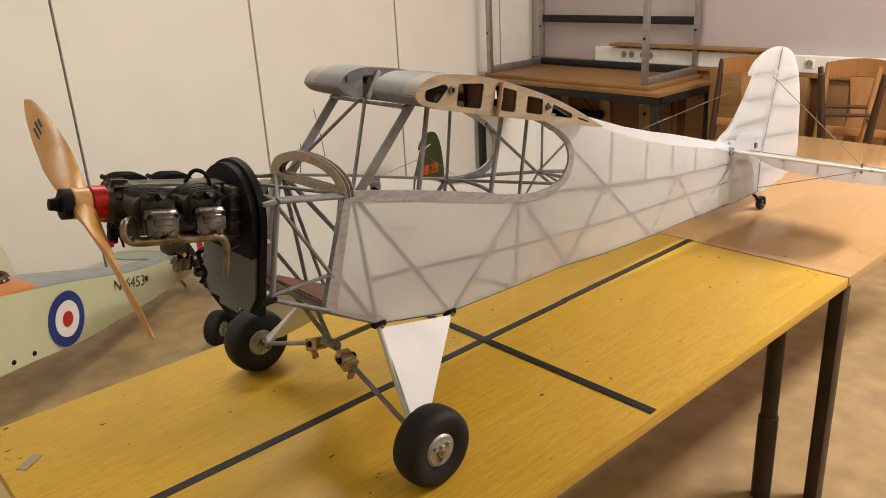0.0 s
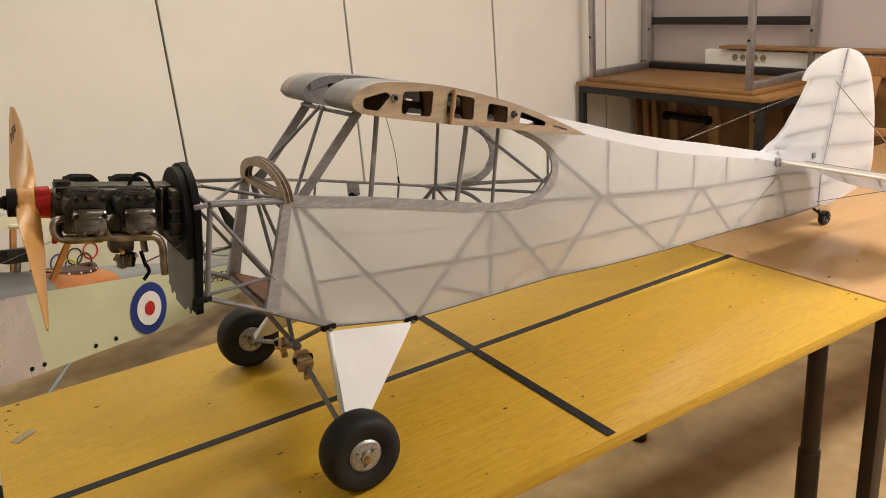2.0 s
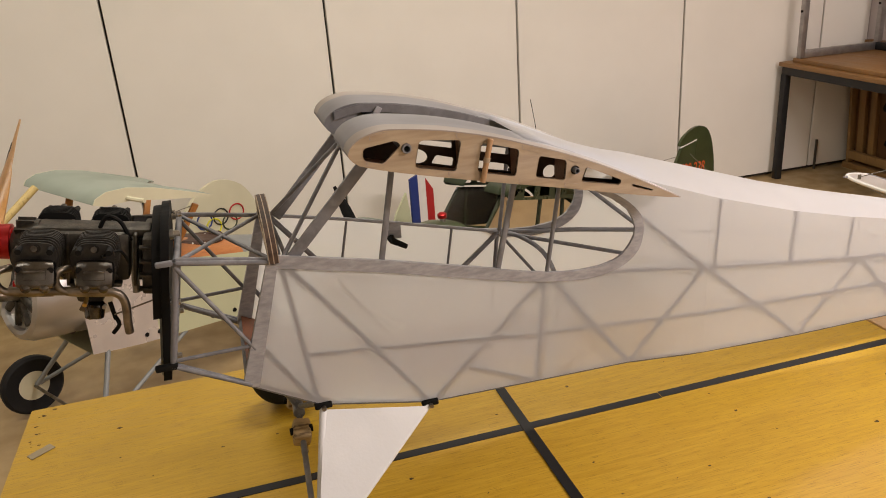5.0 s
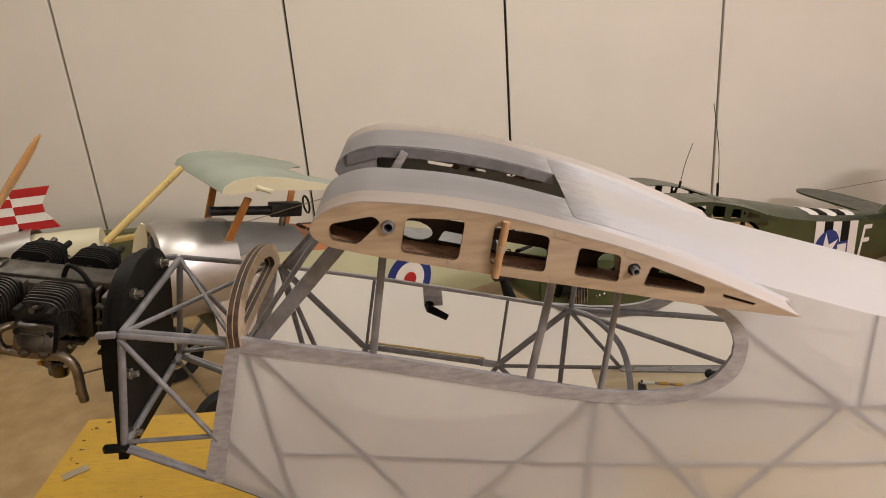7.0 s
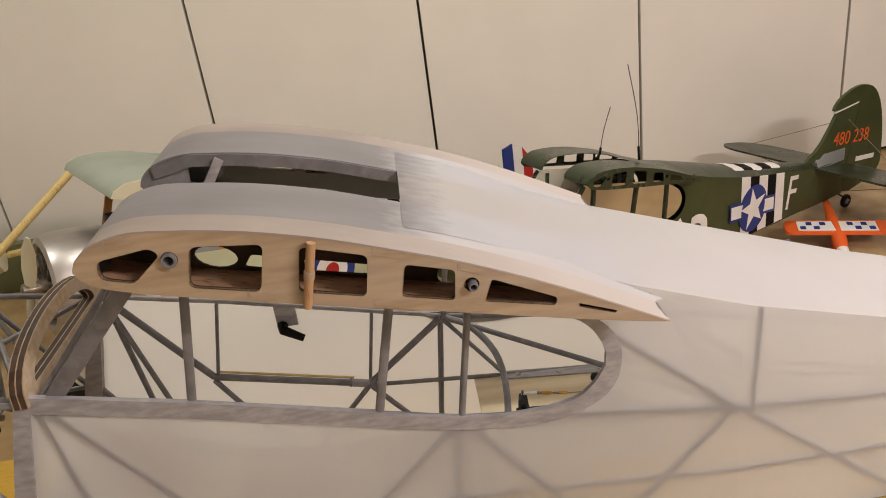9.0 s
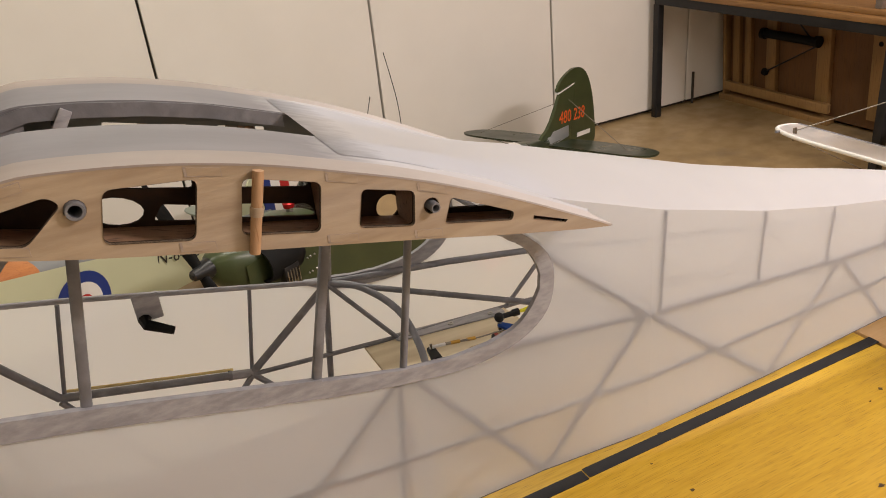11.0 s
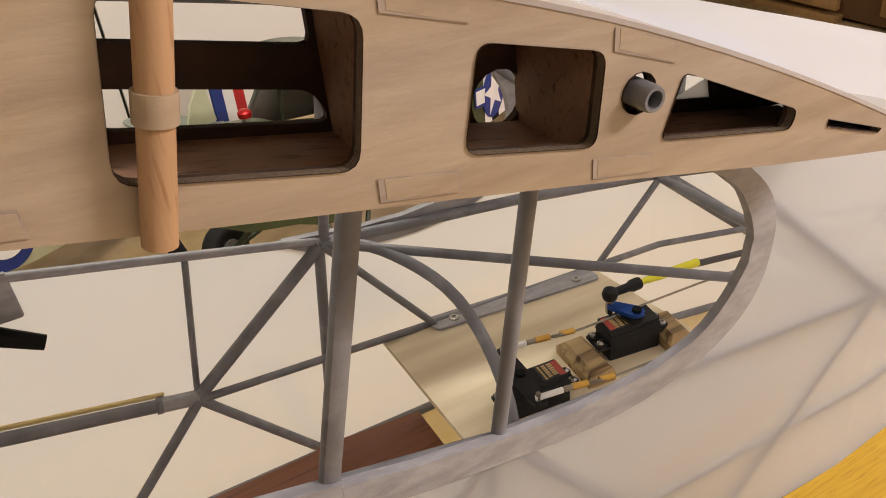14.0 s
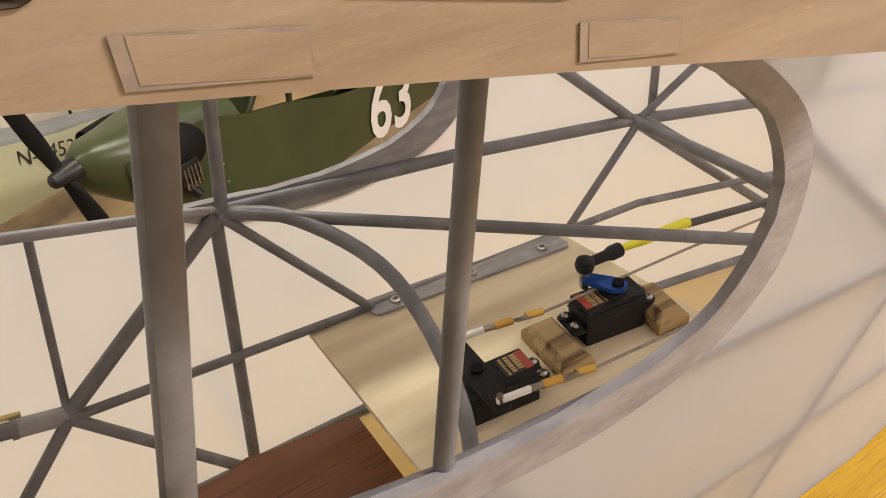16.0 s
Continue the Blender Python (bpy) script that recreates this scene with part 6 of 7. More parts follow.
BX0, BX1, BY0, BY1 = 2.88, 3.54, 1.42, 2.95
back = thing("work_table", "brown-topped work table with dark steel frame in corner", "table", pose((BX0 + BX1) / 2, (BY0 + BY1) / 2, 0))
w, d = BX1 - BX0, BY1 - BY0
part("tabletop", block(B(), (0, 0, 0.727), (w, d, 0.026), None, 0.003), M_BROWNTOP, back)
part("frame_rail", block(B(), (-w / 2 + 0.03, 0, 0.69), (0.04, d - 0.04, 0.047), None, 0.002), M_DARKBAR, back)
part("frame_rail", block(B(), (w / 2 - 0.03, 0, 0.69), (0.04, d - 0.04, 0.047), None, 0.002), M_DARKBAR, back)
for s in (-1, 1):
    part("frame_rail", block(B(), (0, s * (d / 2 - 0.03), 0.69), (w - 0.1, 0.04, 0.047), None, 0.002), M_DARKBAR, back)
    for q_ in (-1, 1):
        part("leg", block(B(), (q_ * (w / 2 - 0.03), s * (d / 2 - 0.035), 0.333), (0.042, 0.042, 0.666), None, 0.003), M_DARKBAR, back, "dark steel leg")

up = thing("upturned_table", "steel-legged table lying upside down on work table", "table", pose(3.22, 2.2, 0.741))
part("tabletop", block(B(), (0, 0, 0.013), (0.60, 1.36, 0.026), None, 0.003), M_BROWNTOP, up)
for y in (-0.64, 0.64):
    part("frame_rail", block(B(), (0, y, 0.05), (0.56, 0.03, 0.045), None, 0.002), M_STEELTUBE, up)
part("frame_rail", block(B(), (0.265, 0, 0.05), (0.03, 1.25, 0.045), None, 0.002), M_DARKBAR, up)
for x in (-0.28, 0.28):
    for y in (-0.64, 0.64):
        part("leg", block(B(), (x, y, 0.385), (0.034, 0.034, 0.715), None, 0.003), M_STEELTUBE, up, "galvanised square leg")
        part("leg_plug", block(B(), (x, y, 0.746), (0.036, 0.036, 0.012), None, 0.003), M_BLACK, up)
        part("leg_bolt", lathe(B(), [(0, 0.008), (0.006, 0.007)], (x - 0.024, y, 0.30), "x", 8), M_BLACK, up)
part("leg_brace", block(B(), (0.28, 0, 0.355), (0.02, 1.25, 0.05), None, 0.002), M_DARKBAR, up, "dark flat brace")

crate = thing("folded_table", "folded brown trestle table leaning on its edge against wall", "table", pose(3.475, 2.25, 0, 0, -4, 0))
part("board", block(B(), (0.03, 0.07, 0.335), (0.014, 1.24, 0.63), None, 0.002), M_CRATE, crate, "brown fibreboard underside")
for y, w_ in ((0.58, 0.05), (0.49, 0.045), (0.315, 0.07), (-0.04, 0.085), (-0.37, 0.09)):
    part("batten", block(B(), (0.008, y, 0.36), (0.03, w_, 0.56), None, 0.003), M_BATTEN, crate)
part("edge_strip", block(B(), (-0.005, 0.29, 0.02), (0.06, 0.80, 0.038), None, 0.003), M_BATTEN, crate)
part("edge_strip", block(B(), (0.0, 0.66, 0.33), (0.05, 0.02, 0.62), None, 0.003), M_BATTEN, crate)
part("foot_rail", block(B(), (-0.03, 0.26, 0.10), (0.03, 0.75, 0.055), None, 0.004), M_BATTEN, crate)
part("leg_tube", sweep(B(), [(-0.04, 0.335, 0.462), (-0.04, -0.02, 0.458)], 0.024, 14), M_BLACK, crate, "black rubber-sleeved leg tube")
for y in (0.34, -0.025):
    part("tube_cap", sweep(B(), [(-0.04, y - 0.012, 0.46), (-0.04, y + 0.012, 0.46)], 0.031, 14), M_BLACK, crate)
part("stay_knuckle", block(B(), (-0.02, 0.343, 0.229), (0.03, 0.035, 0.035), pose(0, 0, 0, 20), 0.006), M_BLACK, crate)
part("stay_bar", sweep(B(), [(-0.02, 0.343, 0.229), (-0.035, -0.01, 0.43)], 0.0045, 8), M_DARKBAR, crate)
part("stay_bar", sweep(B(), [(-0.035, -0.01, 0.44), (-0.02, 0.16, 0.58)], 0.004, 8), M_DARKBAR, crate)
part("bolt_head", lathe(B(), [(-0.012, 0.003), (-0.011, 0.012), (-0.006, 0.014)], (0, -0.37, 0.488), "x", 12), M_BLACK, crate)

leaning = thing("plywood_board", "pale plywood boards leaning on end wall", "board", pose(3.5, 1.25, 0, 0, -3, 0))
part("board", block(B(), (0.0, 0.05, 0.41), (0.018, 0.26, 0.81), None, 0.002), M_BROWNTOP, leaning)
part("board", block(B(), (-0.02, -0.34, 0.40), (0.018, 0.2, 0.80), None, 0.002), M_BATTEN, leaning)
dado = structure("trim", block(B(), (X1 - 0.008, 1.45, 0.40), (0.014, 3.0, 0.79), None, 0.002), M_CRATE, "brown wooden dado board")
part("dado_rail", block(B(), (X1 - 0.03, 1.45, 0.80), (0.05, 3.0, 0.028), None, 0.003), M_BROWNTOP, dado)
for k in range(14):
    part("dado_slat", block(B(), (X1 - 0.022, 0.05 + 0.215 * k, 0.395), (0.012, 0.15, 0.775), None, 0.002), M_BROWNTOP, dado)
duct = structure("trim", block(B(), (X1 - 0.03, 0.30, 0.862), (0.055, 4.1, 0.095), None, 0.004), M_WHITE, "white cable duct along wall")
rail = structure("trim", block(B(), (X1 - 0.06, 1.62, 0.932), (0.1, 1.15, 0.016), None, 0.003), M_BROWNTOP, "brown wooden shelf rail")
for y in (2.10, 2.04, 1.95, 1.89, 0.98, 0.84):
    so = thing("wall_socket", "white round power socket in cable duct", "socket", pose(X1 - 0.058, y, 0.868), "sockets in the cable duct")
    part("socket_plate", block(B(), (-0.003, 0, 0), (0.006, 0.05, 0.05), None, 0.003), M_WHITE, so)
    part("socket_well", lathe(B(), [(-0.0075, 0.022), (-0.0062, 0.021), (-0.0066, 0.002)], (0, 0, 0), "x", 18), M_TAPEGREY, so)
    for k in (-1, 1):
        part("socket_hole", lathe(B(), [(-0.0085, 0.003), (-0.0075, 0.003)], (0, k * 0.0095, 0), "x", 8), M_BLACK, so)


def chair(x, y, rz, label, flip=False, mat=None, legmat=None):
    m = pose(x, y, 0, 0, 0, rz)
    c = thing("chair", label, "chair", m, "chairs by the end wall")
    mt, lm = mat or M_CHAIR, legmat or M_CHAIR
    part("seat", block(B(), (0, 0, 0.445), (0.40, 0.40, 0.022), None, 0.008), mt, c)
    for s in (-1, 1):
        part("back_post", sweep(B(), [(0.19, s * 0.18, 0.0), (0.18, s * 0.18, 0.45), (0.24, s * 0.17, 0.90)], [0.016, 0.02, 0.015], 10), lm, c)
        part("leg", sweep(B(), [(-0.18, s * 0.17, 0.0), (-0.17, s * 0.17, 0.435)], [0.014, 0.019], 10), lm, c)
        part("side_stretcher", sweep(B(), [(-0.175, s * 0.17, 0.2), (0.185, s * 0.18, 0.2)], 0.01, 8), lm, c)
        part("rail_end", sweep(B(), [(0.238, s * 0.17, 0.86), (0.242, s * 0.17, 0.915)], [0.016, 0.013], 10), lm, c)
    rows = []
    for k in range(9):
        y_ = -0.17 + 0.34 * k / 8
        zt, bow = 0.915 + 0.02 * math.cos(y_ / 0.17 * math.pi / 2), 0.238 + 0.03 * math.cos(y_ / 0.17 * math.pi / 2)
        rows.append([(bow - 0.01, y_, zt - 0.09), (bow + 0.01, y_, zt - 0.09), (bow + 0.012, y_, zt), (bow - 0.008, y_, zt)])
    part("top_rail", ring_loft(B(), rows), mt, c, "curved wooden top rail", smooth=False)
    splat = [(-0.05, 0.56), (0.05, 0.56), (0.034, 0.68), (0.06, 0.84), (-0.06, 0.84), (-0.034, 0.68)]
    part("back_splat", sheet(rounded(splat, 0.02), 0.012, (), lambda u, v, w: (0.19 + (v - 0.5) * 0.18 + w, u, v)), mt, c)
    part("lower_rail", block(B(), (0.2, 0, 0.56), (0.02, 0.35, 0.045), pose(0, 0, 0, 0, 7), 0.006), mt, c)
    return c


chair(3.06, 0.44, 8, "pale beech chair standing behind the tables")
chair(2.98, 1.0, 10, "dark-legged chair with beech seat behind tables", legmat=M_CHAIRDARK)
chair(3.12, -0.05, -6, "pale beech chair with curved back by wall")

stool = thing("stool", "dark-legged stool upside down on a chair seat", "stool", pose(3.0, 0.42, 0.457, 0, 0, 24))
part("seat", block(B(), (0, 0, 0.015), (0.30, 0.30, 0.03), None, 0.01), M_CHAIR, stool)
for k, (a, b) in enumerate(((-1, -1), (-1, 1), (1, -1), (1, 1))):
    part("leg", sweep(B(), [(a * 0.09, b * 0.09, 0.03), (a * 0.135, b * 0.135, 0.46)], [0.021, 0.013], 10), M_CHAIR if k == 2 else M_CHAIRDARK, stool, "tapered wooden leg")
for b in (-1, 1):
    part("stretcher", sweep(B(), [(-0.108, b * 0.108, 0.2), (0.108, b * 0.108, 0.2)], 0.009, 8), M_CHAIRDARK, stool)
    part("stretcher", sweep(B(), [(b * 0.115, -0.115, 0.26), (b * 0.115, 0.115, 0.26)], 0.009, 8), M_CHAIRDARK, stool)

# ---- cream biplane with the blue, white and red roundel, on the floor ----
# x runs to the tail from the roundel, z up from the floor
BTOP = [(-0.96, 0.62), (-0.62, 0.60), (-0.53, 0.578), (0.0, 0.443), (0.5, 0.29), (0.8, 0.225), (1.06, 0.17)]
BBOT = [(-0.9, 0.36), (-0.62, 0.295), (-0.2, 0.225), (0.06, 0.172), (0.55, 0.108), (0.8, 0.083), (1.06, 0.06)]
BHALF = [(-0.96, 0.13), (-0.5, 0.13), (0.0, 0.12), (0.5, 0.072), (1.06, 0.012)]


def build_biplane(P):
    hb = lambda x: lerp_on(BHALF, x)
    xs = [-0.53 + 1.59 * k / 24 for k in range(25)]
    for s in (-1, 1):
        part("fuselage_side", ring_loft(B(), [[(x, s * hb(x), lerp_on(BBOT, x)), (x, s * (hb(x) + 0.004), (lerp_on(BBOT, x) + lerp_on(BTOP, x)) / 2), (x, s * hb(x), lerp_on(BTOP, x))] for x in xs], close=False), M_CREAM, P, "pale cream-green fabric side")
        pts = [-0.78, -0.72, -0.66, -0.6, -0.53]
        part("metal_panel", ring_loft(B(), [[(x, s * (hb(x) + 0.002), lerp_on(BBOT, x)), (x, s * (hb(x) + 0.008), 0.45), (x, s * (hb(x) + 0.002), lerp_on(BTOP, x))] for x in pts], close=False), M_SILVERPAINT, P, "polished aluminium side panel")
        for r, m, o in ((0.108, M_MARKBLUE, 0.005), (0.071, M_WHITE, 0.0064), (0.030, M_MARKRED, 0.0078)):
            part("roundel_ring", sheet(circle(0.0, 0.30, r, 36), 0.001, (), lambda u, v, w: (u, s * (hb(u) + o + w), v)), m, P)
        for x in (-0.58, -0.53, -0.3, -0.2):
            part("side_eyelet", lathe(B(), [(s * (hb(x) + 0.001), 0.009), (s * (hb(x) + 0.006), 0.008), (s * (hb(x) + 0.006), 0.001)], (x, 0, lerp_on(BBOT, x) + 0.03), "y", 10), M_BLACK, P)
        # cabane struts
        for x0, x1 in ((-0.69, -0.60), (-0.39, -0.30)):
            z0 = lerp_on(BTOP, x0) + 0.03
            z1 = 0.80 - (x1 + 0.6) * 0.22
            part("cabane_strut", strip((x0, s * 0.10, z0), (x1, s * 0.155, z1), 0.026, 0.012, (0, 1, 0), 0.004), M_STRUT, P, "varnished brown cabane strut")
        part("wheel_leg", sweep(B(), [(-0.72, s * 0.12, 0.33), (-0.85, s * 0.24, 0.13)], 0.009), M_GREYDECK, P)
        part("wheel_leg", sweep(B(), [(-0.42, s * 0.12, 0.26), (-0.84, s * 0.24, 0.13)], 0.008), M_GREYDECK, P, "grey undercarriage leg")
        r = 0.115
        wh = part("wheel", lathe(B(), [(-0.016, r * 0.80), (-0.02, r * 0.9), (-0.012, r * 0.98), (0, r), (0.012, r * 0.98), (0.02, r * 0.9), (0.016, r * 0.80)], (0, 0, 0), "y", 36), M_RUBBER, P, "narrow black tyre", at=(-0.85, s * 0.285, 0.115))
        part("wheel_disc", lathe(B(), [(-0.022, 0.004), (-0.02, 0.02), (-0.012, r * 0.81), (0.012, r * 0.81), (0.02, 0.02), (0.022, 0.004)], (0, 0, 0), "y", 32), M_CREAM2, wh, "cream fabric wheel disc")
        o = [(0.86, 0.02), (0.83, 0.2), (0.87, 0.33), (0.95, 0.35), (1.02, 0.3), (1.04, 0.05)]
        part("tailplane", sheet(smooth_line(o, 3), 0.008, (), lambda u, v, w: (u, s * v, 0.205 + w - (u - 0.86) * 0.15)), M_GREENGREY, P)
    part("axle", sweep(B(), [(-0.85, -0.3, 0.115), (-0.85, 0.3, 0.115)], 0.006), M_STEEL, P)
    part("belly", ring_loft(B(), [[(x, k * hb(x), lerp_on(BBOT, x)) for k in (-1, 1)] for x in [-0.78] + xs], close=False), M_CREAM, P)
    # rounded grey deck from the cowl to the tail, open at the cockpit
    for x0, x1, m, lab in ((-0.70, -0.40, M_GREYDECK, "grey painted top deck"), (-0.40, -0.11, M_STAIN, "stained plywood cockpit surround"), (-0.11, 1.06, M_GREYDECK, "grey painted top deck")):
        rows = []
        for k in range(13):
            x = x0 + (x1 - x0) * k / 12
            rise = lerp_on([(-0.7, 0.085), (-0.4, 0.06), (-0.1, 0.04), (0.3, 0.03), (1.06, 0.005)], x)
            rows.append([(x, hb(x) * math.cos(a), lerp_on(BTOP, x) + rise * math.sin(a)) for a in (math.pi * j / 14 for j in range(15))])
        part("top_deck", ring_loft(B(), rows, close=False), m, P, lab)
    rim = []
    for k in range(33):
        a = 2 * math.pi * k / 32
        x, y = -0.25 + 0.125 * math.cos(a), 0.075 * math.sin(a)
        rim.append((x, y, lerp_on(BTOP, x) + 0.058 - 0.25 * abs(y)))
    part("cockpit_rim", sweep(B(), rim, 0.011, 10), M_LEATHER, P, "dark leather cockpit rim")
    part("cockpit_well", sheet([(p[0], p[1]) for p in rim[:-1]], 0.004, (), lambda u, v, w: (u, v, lerp_on(BTOP, u) + 0.047 + w)), M_LEATHER, P)
    for k in range(0, 32, 2):
        part("rim_stud", lathe(B(), [(-0.001, 0.0045), (0.003, 0.003)], Vector(rim[k]) + Vector((0, -0.011, 0.004)), "y", 6), M_WHITE, P)
    # cowl with its open dark front, pitched nose up
    mt = pose(-0.80, 0, 0.565, 0, 11, 0)

    def q(name, bm, mat, label=""):
        bm.transform(mt)
        return part(name, bm, mat, P, label)

    q("engine_cowl", lathe(B(), [(-0.105, 0.125), (-0.12, 0.128), (-0.128, 0.138), (-0.12, 0.155), (-0.09, 0.166), (0.0, 0.168), (0.13, 0.160), (0.13, 0.156)], (0, 0, 0), "x", 44), M_SILVER, "polished aluminium engine cowl")
    q("engine_front", lathe(B(), [(-0.09, 0.01), (-0.09, 0.126)], (0, 0, 0), "x", 30), M_BLACK)
    for k in range(9):
        a = 2 * math.pi * k / 9
        q("radial_cylinder", sweep(B(), [(-0.1, 0.03 * math.cos(a), 0.03 * math.sin(a)), (-0.1, 0.115 * math.cos(a), 0.115 * math.sin(a))], 0.018, 10), M_CASE)
    q("prop_hub", lathe(B(), [(-0.19, 0.01), (-0.185, 0.02), (-0.15, 0.022), (-0.1, 0.03)], (0, 0, 0), "x", 16), M_STEEL)
    for sg in (-1, 1):
        rows = []
        for k in range(13):
            u = k / 12
            w = lerp_on([(0, 0.03), (0.35, 0.055), (0.75, 0.05), (1, 0.016)], u)
            e = Vector((0, math.sin(radians(-22)), math.cos(radians(-22)))) * sg
            f = Vector((0.6, e.z * 0.8 * -1, e.y * 0.8))
            n = e.cross(f).normalized()
            rows.append([Vector((-0.165, 0, 0)) + e * (0.2 * u) + f * (w / 2 * math.cos(a)) + n * (lerp_on([(0, 0.02), (0.4, 0.01), (1, 0.004)], u) / 2 * math.sin(a)) for a in (2 * math.pi * j / 10 for j in range(10))])
        q("propeller_blade", ring_loft(B(), rows), M_CREAM2, "cream wooden propeller blade")
    # wing centre section with a cut-out trailing edge
    prof = [(0, 0.0), (0.012, 0.02), (0.05, 0.04), (0.12, 0.05), (0.22, 0.042), (0.33, 0.02), (0.43, 0.0)]
    lowp = [(0.43, -0.006), (0.3, -0.004), (0.12, 0.004), (0.03, -0.006)]
    wing = []
    for k in range(15):
        y = -0.235 + 0.47 * k / 14
        cut = 0.10 * max(0, math.cos(min(1, abs(y) / 0.13) * math.pi / 2)) if abs(y) < 0.13 else 0
        row = []
        for u, v in prof + lowp:
            u2 = min(u, 0.43 - cut)
            vv = v if u <= 0.43 - cut else 0.006
            row.append((-0.71 + u2, y, 0.862 - u2 * 0.20 + vv))
        wing.append(row)
    part("wing_centre_section", ring_loft(B(), wing), M_GREENGREY, P, "grey-green wing centre section")
    for s in (-1, 1):
        part("wing_end_rib", sheet([(u, v) for u, v in prof + lowp], 0.004, (), lambda u, v, w: (-0.71 + u, s * (0.2352 + w), 0.862 - u * 0.20 + v)), M_CREAM2, P, "cream end rib")
        part("spar_peg", sweep(B(), [(-0.60, s * 0.22, 0.855), (-0.57, s * 0.30, 0.846)], 0.008, 8), M_CREAM2, P)
    part("leaning_strut", sweep(B(), [(-0.72, 0.12, 0.875), (-1.02, 0.1, 0.69)], 0.013, 10), M_BAMBOO, P, "pale wooden strut")
    # machine gun
    gun = part("machine_gun", sweep(B(), [(-0.69, 0, 0.738), (-0.47, 0, 0.683)], 0.016, 12), M_GUN, P, "black model machine gun")
    part("gun_breech", block(B(), (-0.42, 0, 0.675), (0.12, 0.04, 0.05), pose(0, 0, 0, 0, 13), 0.004), M_GUN, gun)
    part("gun_sight", sweep(B(), [(-0.335, 0.026 * math.cos(a), 0.67 + 0.032 * math.sin(a)) for a in (2 * math.pi * k / 16 for k in range(17))], 0.004, 6), M_GUN, gun)
    part("gun_mount", sweep(B(), [(-0.43, 0, 0.65), (-0.45, 0, 0.60)], 0.012), M_STEEL, gun)
    part("wind_shield_wire", sweep(B(), [(-0.66, -0.1, 0.70), (-0.30, -0.15, 0.73)], 0.0015, 6), M_WIRE, P)
    # fin and striped rudder
    part("fin", sheet([(0.86, 0.2), (0.92, 0.3), (1.0, 0.38), (1.03, 0.19)], 0.01, (), lambda u, v, w: (u, w - 0.005, v)), M_CREAM, P)
    for k, m in enumerate((M_MARKBLUE, M_WHITE, M_MARKRED)):
        x0, x1 = 1.035 + 0.06 * k, 1.035 + 0.06 * (k + 1)
        h = [0.44, 0.45, 0.42, 0.34]
        part("rudder_stripe", sheet([(x0, 0.07 + 0.02 * k), (x1, 0.07 + 0.02 * (k + 1)), (x1, h[k + 1]), (x0, h[k])], 0.01, (), lambda u, v, w: (u, w - 0.005, v)), m, P)
    part("tail_skid", sweep(B(), [(0.95, 0, 0.07), (1.0, 0, 0.008)], 0.008), M_STRUT, P)
    part("filler_cap", sheet(circle(0.60, 0.218, 0.0135, 20), 0.004, (), lambda u, v, w: (u, -(hb(u) + 0.004 + w), v)), M_LEATHER, P, "dark round cap")
    lettering("serial_lettering", "N-6453", 0.068, M_INK, P, pose(0.437, -hb(0.437) - 0.02, 0.262, 90, 0, -5.5) @ pose(0, 0, 0, 0, 0, -14.5), "black serial lettering", 0.95)


bip = thing("model_biplane", "cream model biplane with roundel and polished cowl, wings off", "model aeroplane", pose(-0.432, 2.018, 0, 0, 0, 35))
build_biplane(bip)


# ---- other models and lesser things along the wall ----
def build_checker(P):
    """Grey model with a red and white chequered tail."""
    rows = []
    for x, r, z in ((-0.9, 0.06, 0.34), (-0.8, 0.1, 0.35), (-0.5, 0.125, 0.36), (-0.1, 0.12, 0.4), (0.25, 0.09, 0.45), (0.5, 0.06, 0.47)):
        rows.append([(x, r * math.cos(a), z + r * math.sin(a)) for a in (2 * math.pi * k / 20 for k in range(20))])
    part("fuselage", ring_loft(B(), rows), M_CREAM2, P, "pale cream rounded fuselage")
    part("top_hood", ring_loft(B(), [[(x, 0.1 * math.cos(a), z + 0.1 * math.sin(a)) for a in (math.pi * k / 12 for k in range(13))] for x, z in ((-0.3, 0.43), (0.25, 0.47))], close=False), M_SILVER, P, "dull silver hood")
    for i in range(2):
        for j in range(5):
            x0, z0, h = 0.06 + 0.14 * i, 0.56 + 0.035 * j, 0.035
            e0, e1 = (0.10 + 0.022 * abs(j - 2.5), 0.10 + 0.022 * abs(j - 1.5)) if i else (0.14, 0.14)
            part("tail_stripe", sheet([(x0, z0), (x0 + e0, z0), (x0 + e1, z0 + h), (x0, z0 + h)], 0.008, (), lambda u, v, w: (u, w - 0.004, v)), M_MARKRED if (i + j) % 2 else M_WHITE, P)
    part("tail_post", sweep(B(), [(0.12, 0, 0.5), (0.06, 0, 0.58)], 0.01), M_BLACK, P)
    part("tail_post", sweep(B(), [(0.26, 0, 0.47), (0.2, 0, 0.57)], 0.01), M_BLACK, P)
    for s in (-1, 1):
        part("lower_wing", block(B(), (-0.3, s * 0.28, 0.24), (0.3, 0.4, 0.02), None, 0.008), M_WHITE, P, "white wing stub with black lines")
        for k in range(3):
            part("wing_line", block(B(), (-0.42 + 0.05 * k + 0.28, s * 0.28, 0.2512), (0.006, 0.4, 0.001)), M_BLACK, P)
        wheel(P, (-0.55, s * 0.2, 0.08), s, 0.08, 0.04)
        part("wheel_leg", sweep(B(), [(-0.5, s * 0.08, 0.27), (-0.55, s * 0.17, 0.09)], 0.009), M_GREYDECK, P)
    part("tail_prop", strip((0.52, 0, 0.47), (0.66, 0, 0.475), 0.03, 0.02, (0, 0, 1), 0.004), M_BAMBOO, P)
    part("tail_skid", sweep(B(), [(0.35, 0, 0.42), (0.45, 0, 0.006)], 0.012), M_GREYDECK, P)


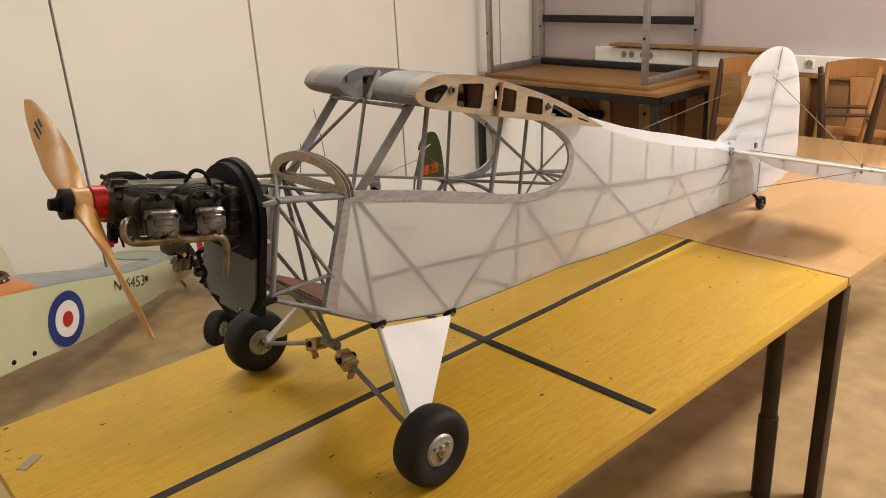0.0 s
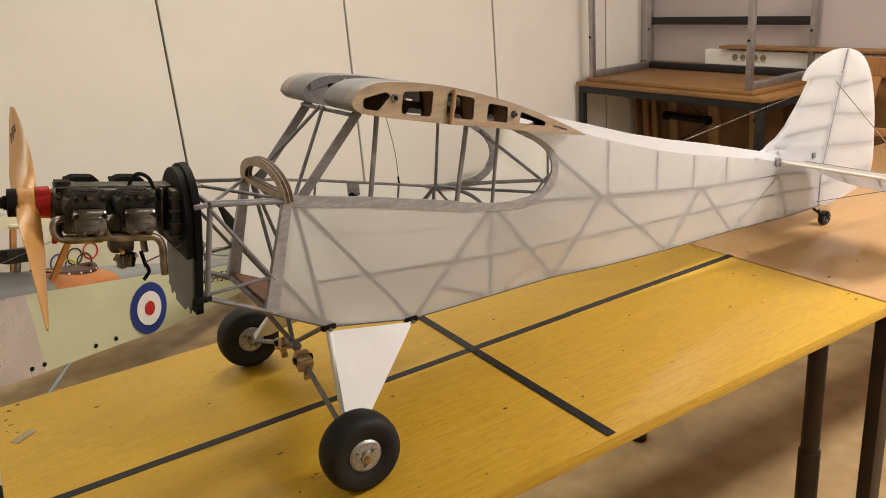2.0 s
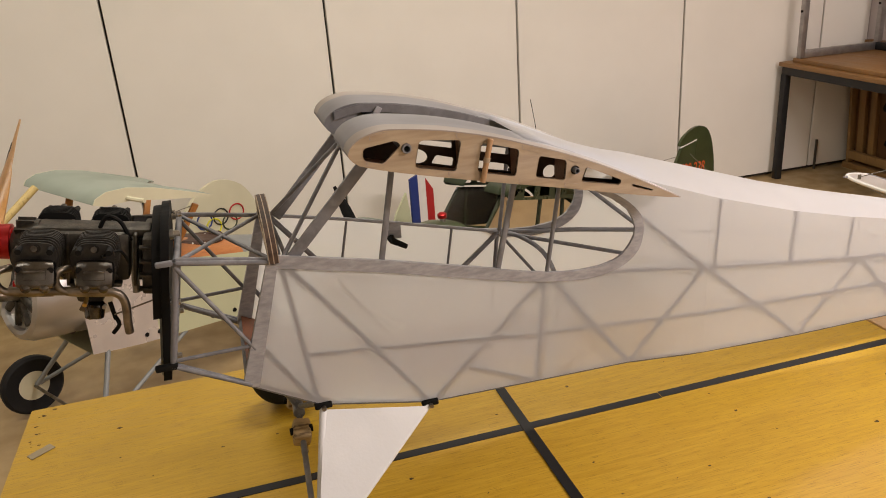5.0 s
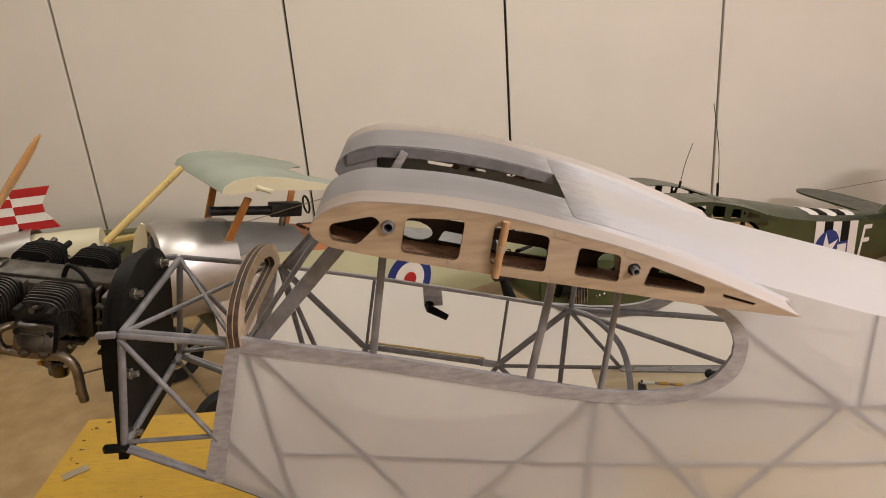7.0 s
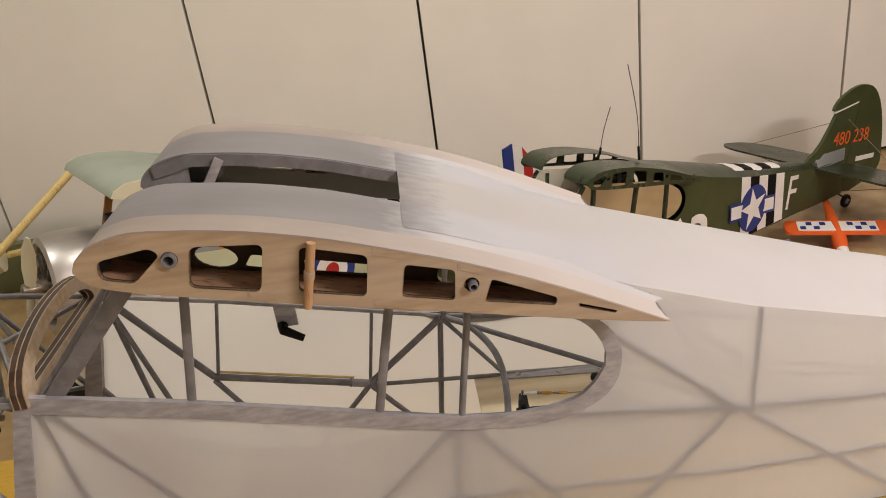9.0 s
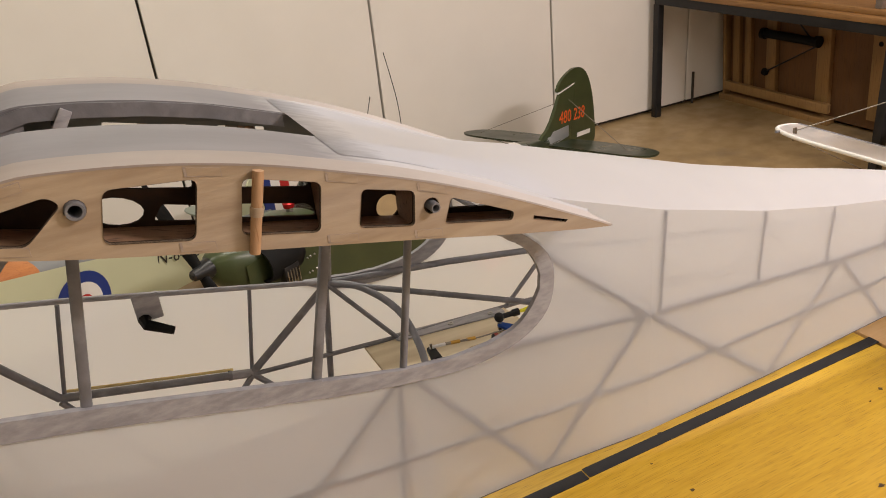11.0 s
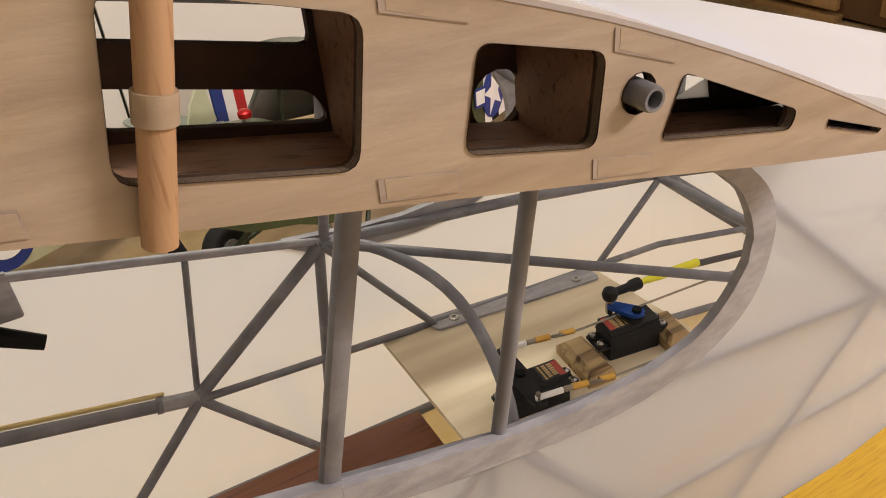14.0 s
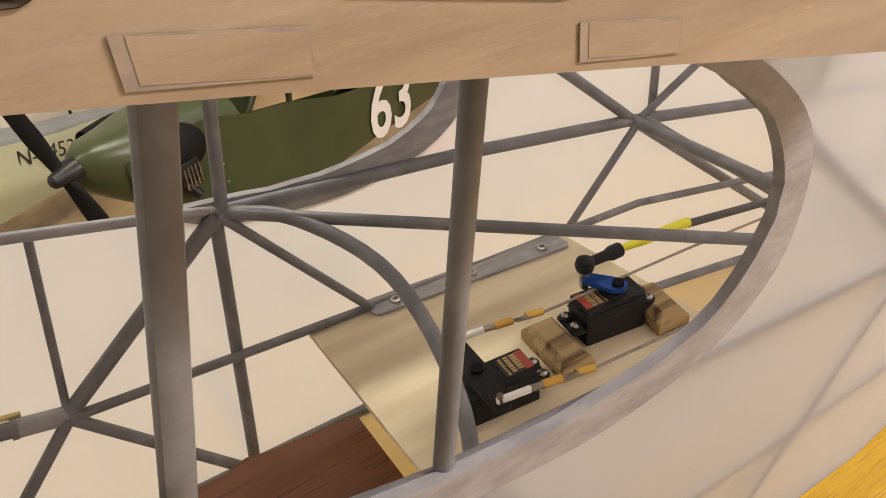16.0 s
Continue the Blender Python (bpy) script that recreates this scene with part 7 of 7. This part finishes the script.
chk = thing("model_aeroplane", "cream and silver model aeroplane with red and white chequered tail", "model aeroplane", pose(-2.12, 2.02, 0, 0, 0, 12))
build_checker(chk)

M_KHAKI = surface("khaki_green_dope", (0.14, 0.15, 0.075), (0.11, 0.12, 0.06), 6, 0.5, bump=0.04)
wing = thing("model_wing", "long green model wing leaning flat along the wall", "wing", pose(-2.2, 2.84, 0))
part("wing_panel", block(B(), (0, 0, 0.135), (1.9, 0.05, 0.27), pose(0, 0, 0, 6), 0.02), M_KHAKI, wing, "olive green wing skin")

ring_tail = thing("model_tail_fin", "rounded cream tail fin with five coloured rings", "tail fin", pose(-0.54, 2.70, 0, 0, 0, 30))
finp = smooth_line([(-0.2, 0.0), (-0.2, 0.36), (-0.14, 0.48), (0.0, 0.55), (0.14, 0.50), (0.22, 0.36), (0.24, 0.2), (0.2, 0.0)], 4)
part("fin_panel", sheet(finp, 0.02, (), lambda u, v, w: (u, w - 0.01, v)), M_CREAM2, ring_tail)
for k, m in enumerate((M_MARKBLUE, M_INK, M_MARKRED, M_YELLOW, M_OLIVE)):
    cx, cz = ((-0.09, 0.37), (0.0, 0.37), (0.09, 0.37), (-0.045, 0.33), (0.045, 0.33))[k]
    part("ring", sweep(B(), [(cx + 0.04 * math.cos(a), -0.0125, cz + 0.04 * math.sin(a)) for a in (2 * math.pi * j / 20 for j in range(21))], 0.004, 6), m, ring_tail)

small = thing("model_aeroplane", "small orange and white model aeroplane lying on floor", "model aeroplane", pose(1.70, 2.06, 0, 0, 0, -20))
part("wing", sheet(rounded([(-0.2, -0.06), (0.2, -0.06), (0.2, 0.06), (-0.2, 0.06)], 0.03), 0.012, (), lambda u, v, w: (u, v, 0.072 + w)), M_ORANGE, small, "orange wing tips")
part("wing_top", sheet([(-0.15, -0.045), (0.15, -0.045), (0.15, 0.045), (-0.15, 0.045)], 0.002, (), lambda u, v, w: (u, v, 0.0845 + w)), M_WHITE, small, "white wing centre")
for k in range(-5, 6):
    if abs(k) > 1:
        part("wing_check", block(B(), (k * 0.026, 0.02 * (-1) ** k, 0.0875), (0.022, 0.03, 0.001)), M_MARKBLUE, small)
part("fuselage", sweep(B(), [(0, -0.16, 0.045), (0, -0.08, 0.06), (0, 0.1, 0.068), (0, 0.33, 0.09)], [0.022, 0.028, 0.024, 0.008], 14), M_ORANGE, small, "orange fuselage")
part("nose", sweep(B(), [(0, -0.23, 0.038), (0, -0.2, 0.041), (0, -0.15, 0.046)], [0.012, 0.021, 0.0235], 14), M_WHITE, small, "white nose")
part("fin", sheet([(0.27, 0.09), (0.34, 0.09), (0.35, 0.22), (0.325, 0.22)], 0.012, (), lambda u, v, w: (w - 0.006, u, v)), M_ORANGE, small)
part("skid", block(B(), (0, -0.05, 0.018), (0.03, 0.1, 0.036), None, 0.005), M_ORANGE, small)

chock = thing("floor_block", "bright orange plastic wedge lying on floor beside green model", "block", pose(1.135, 1.86, 0, 0, 0, 24))
part("wedge", ring_loft(B(), [[(-0.075, y, 0.0), (0.075, y, 0.0), (0.075, y, 0.012), (-0.06, y, 0.045), (-0.075, y, 0.045)] for y in (-0.045, 0.045)]), M_ORANGE, chock, smooth=False)
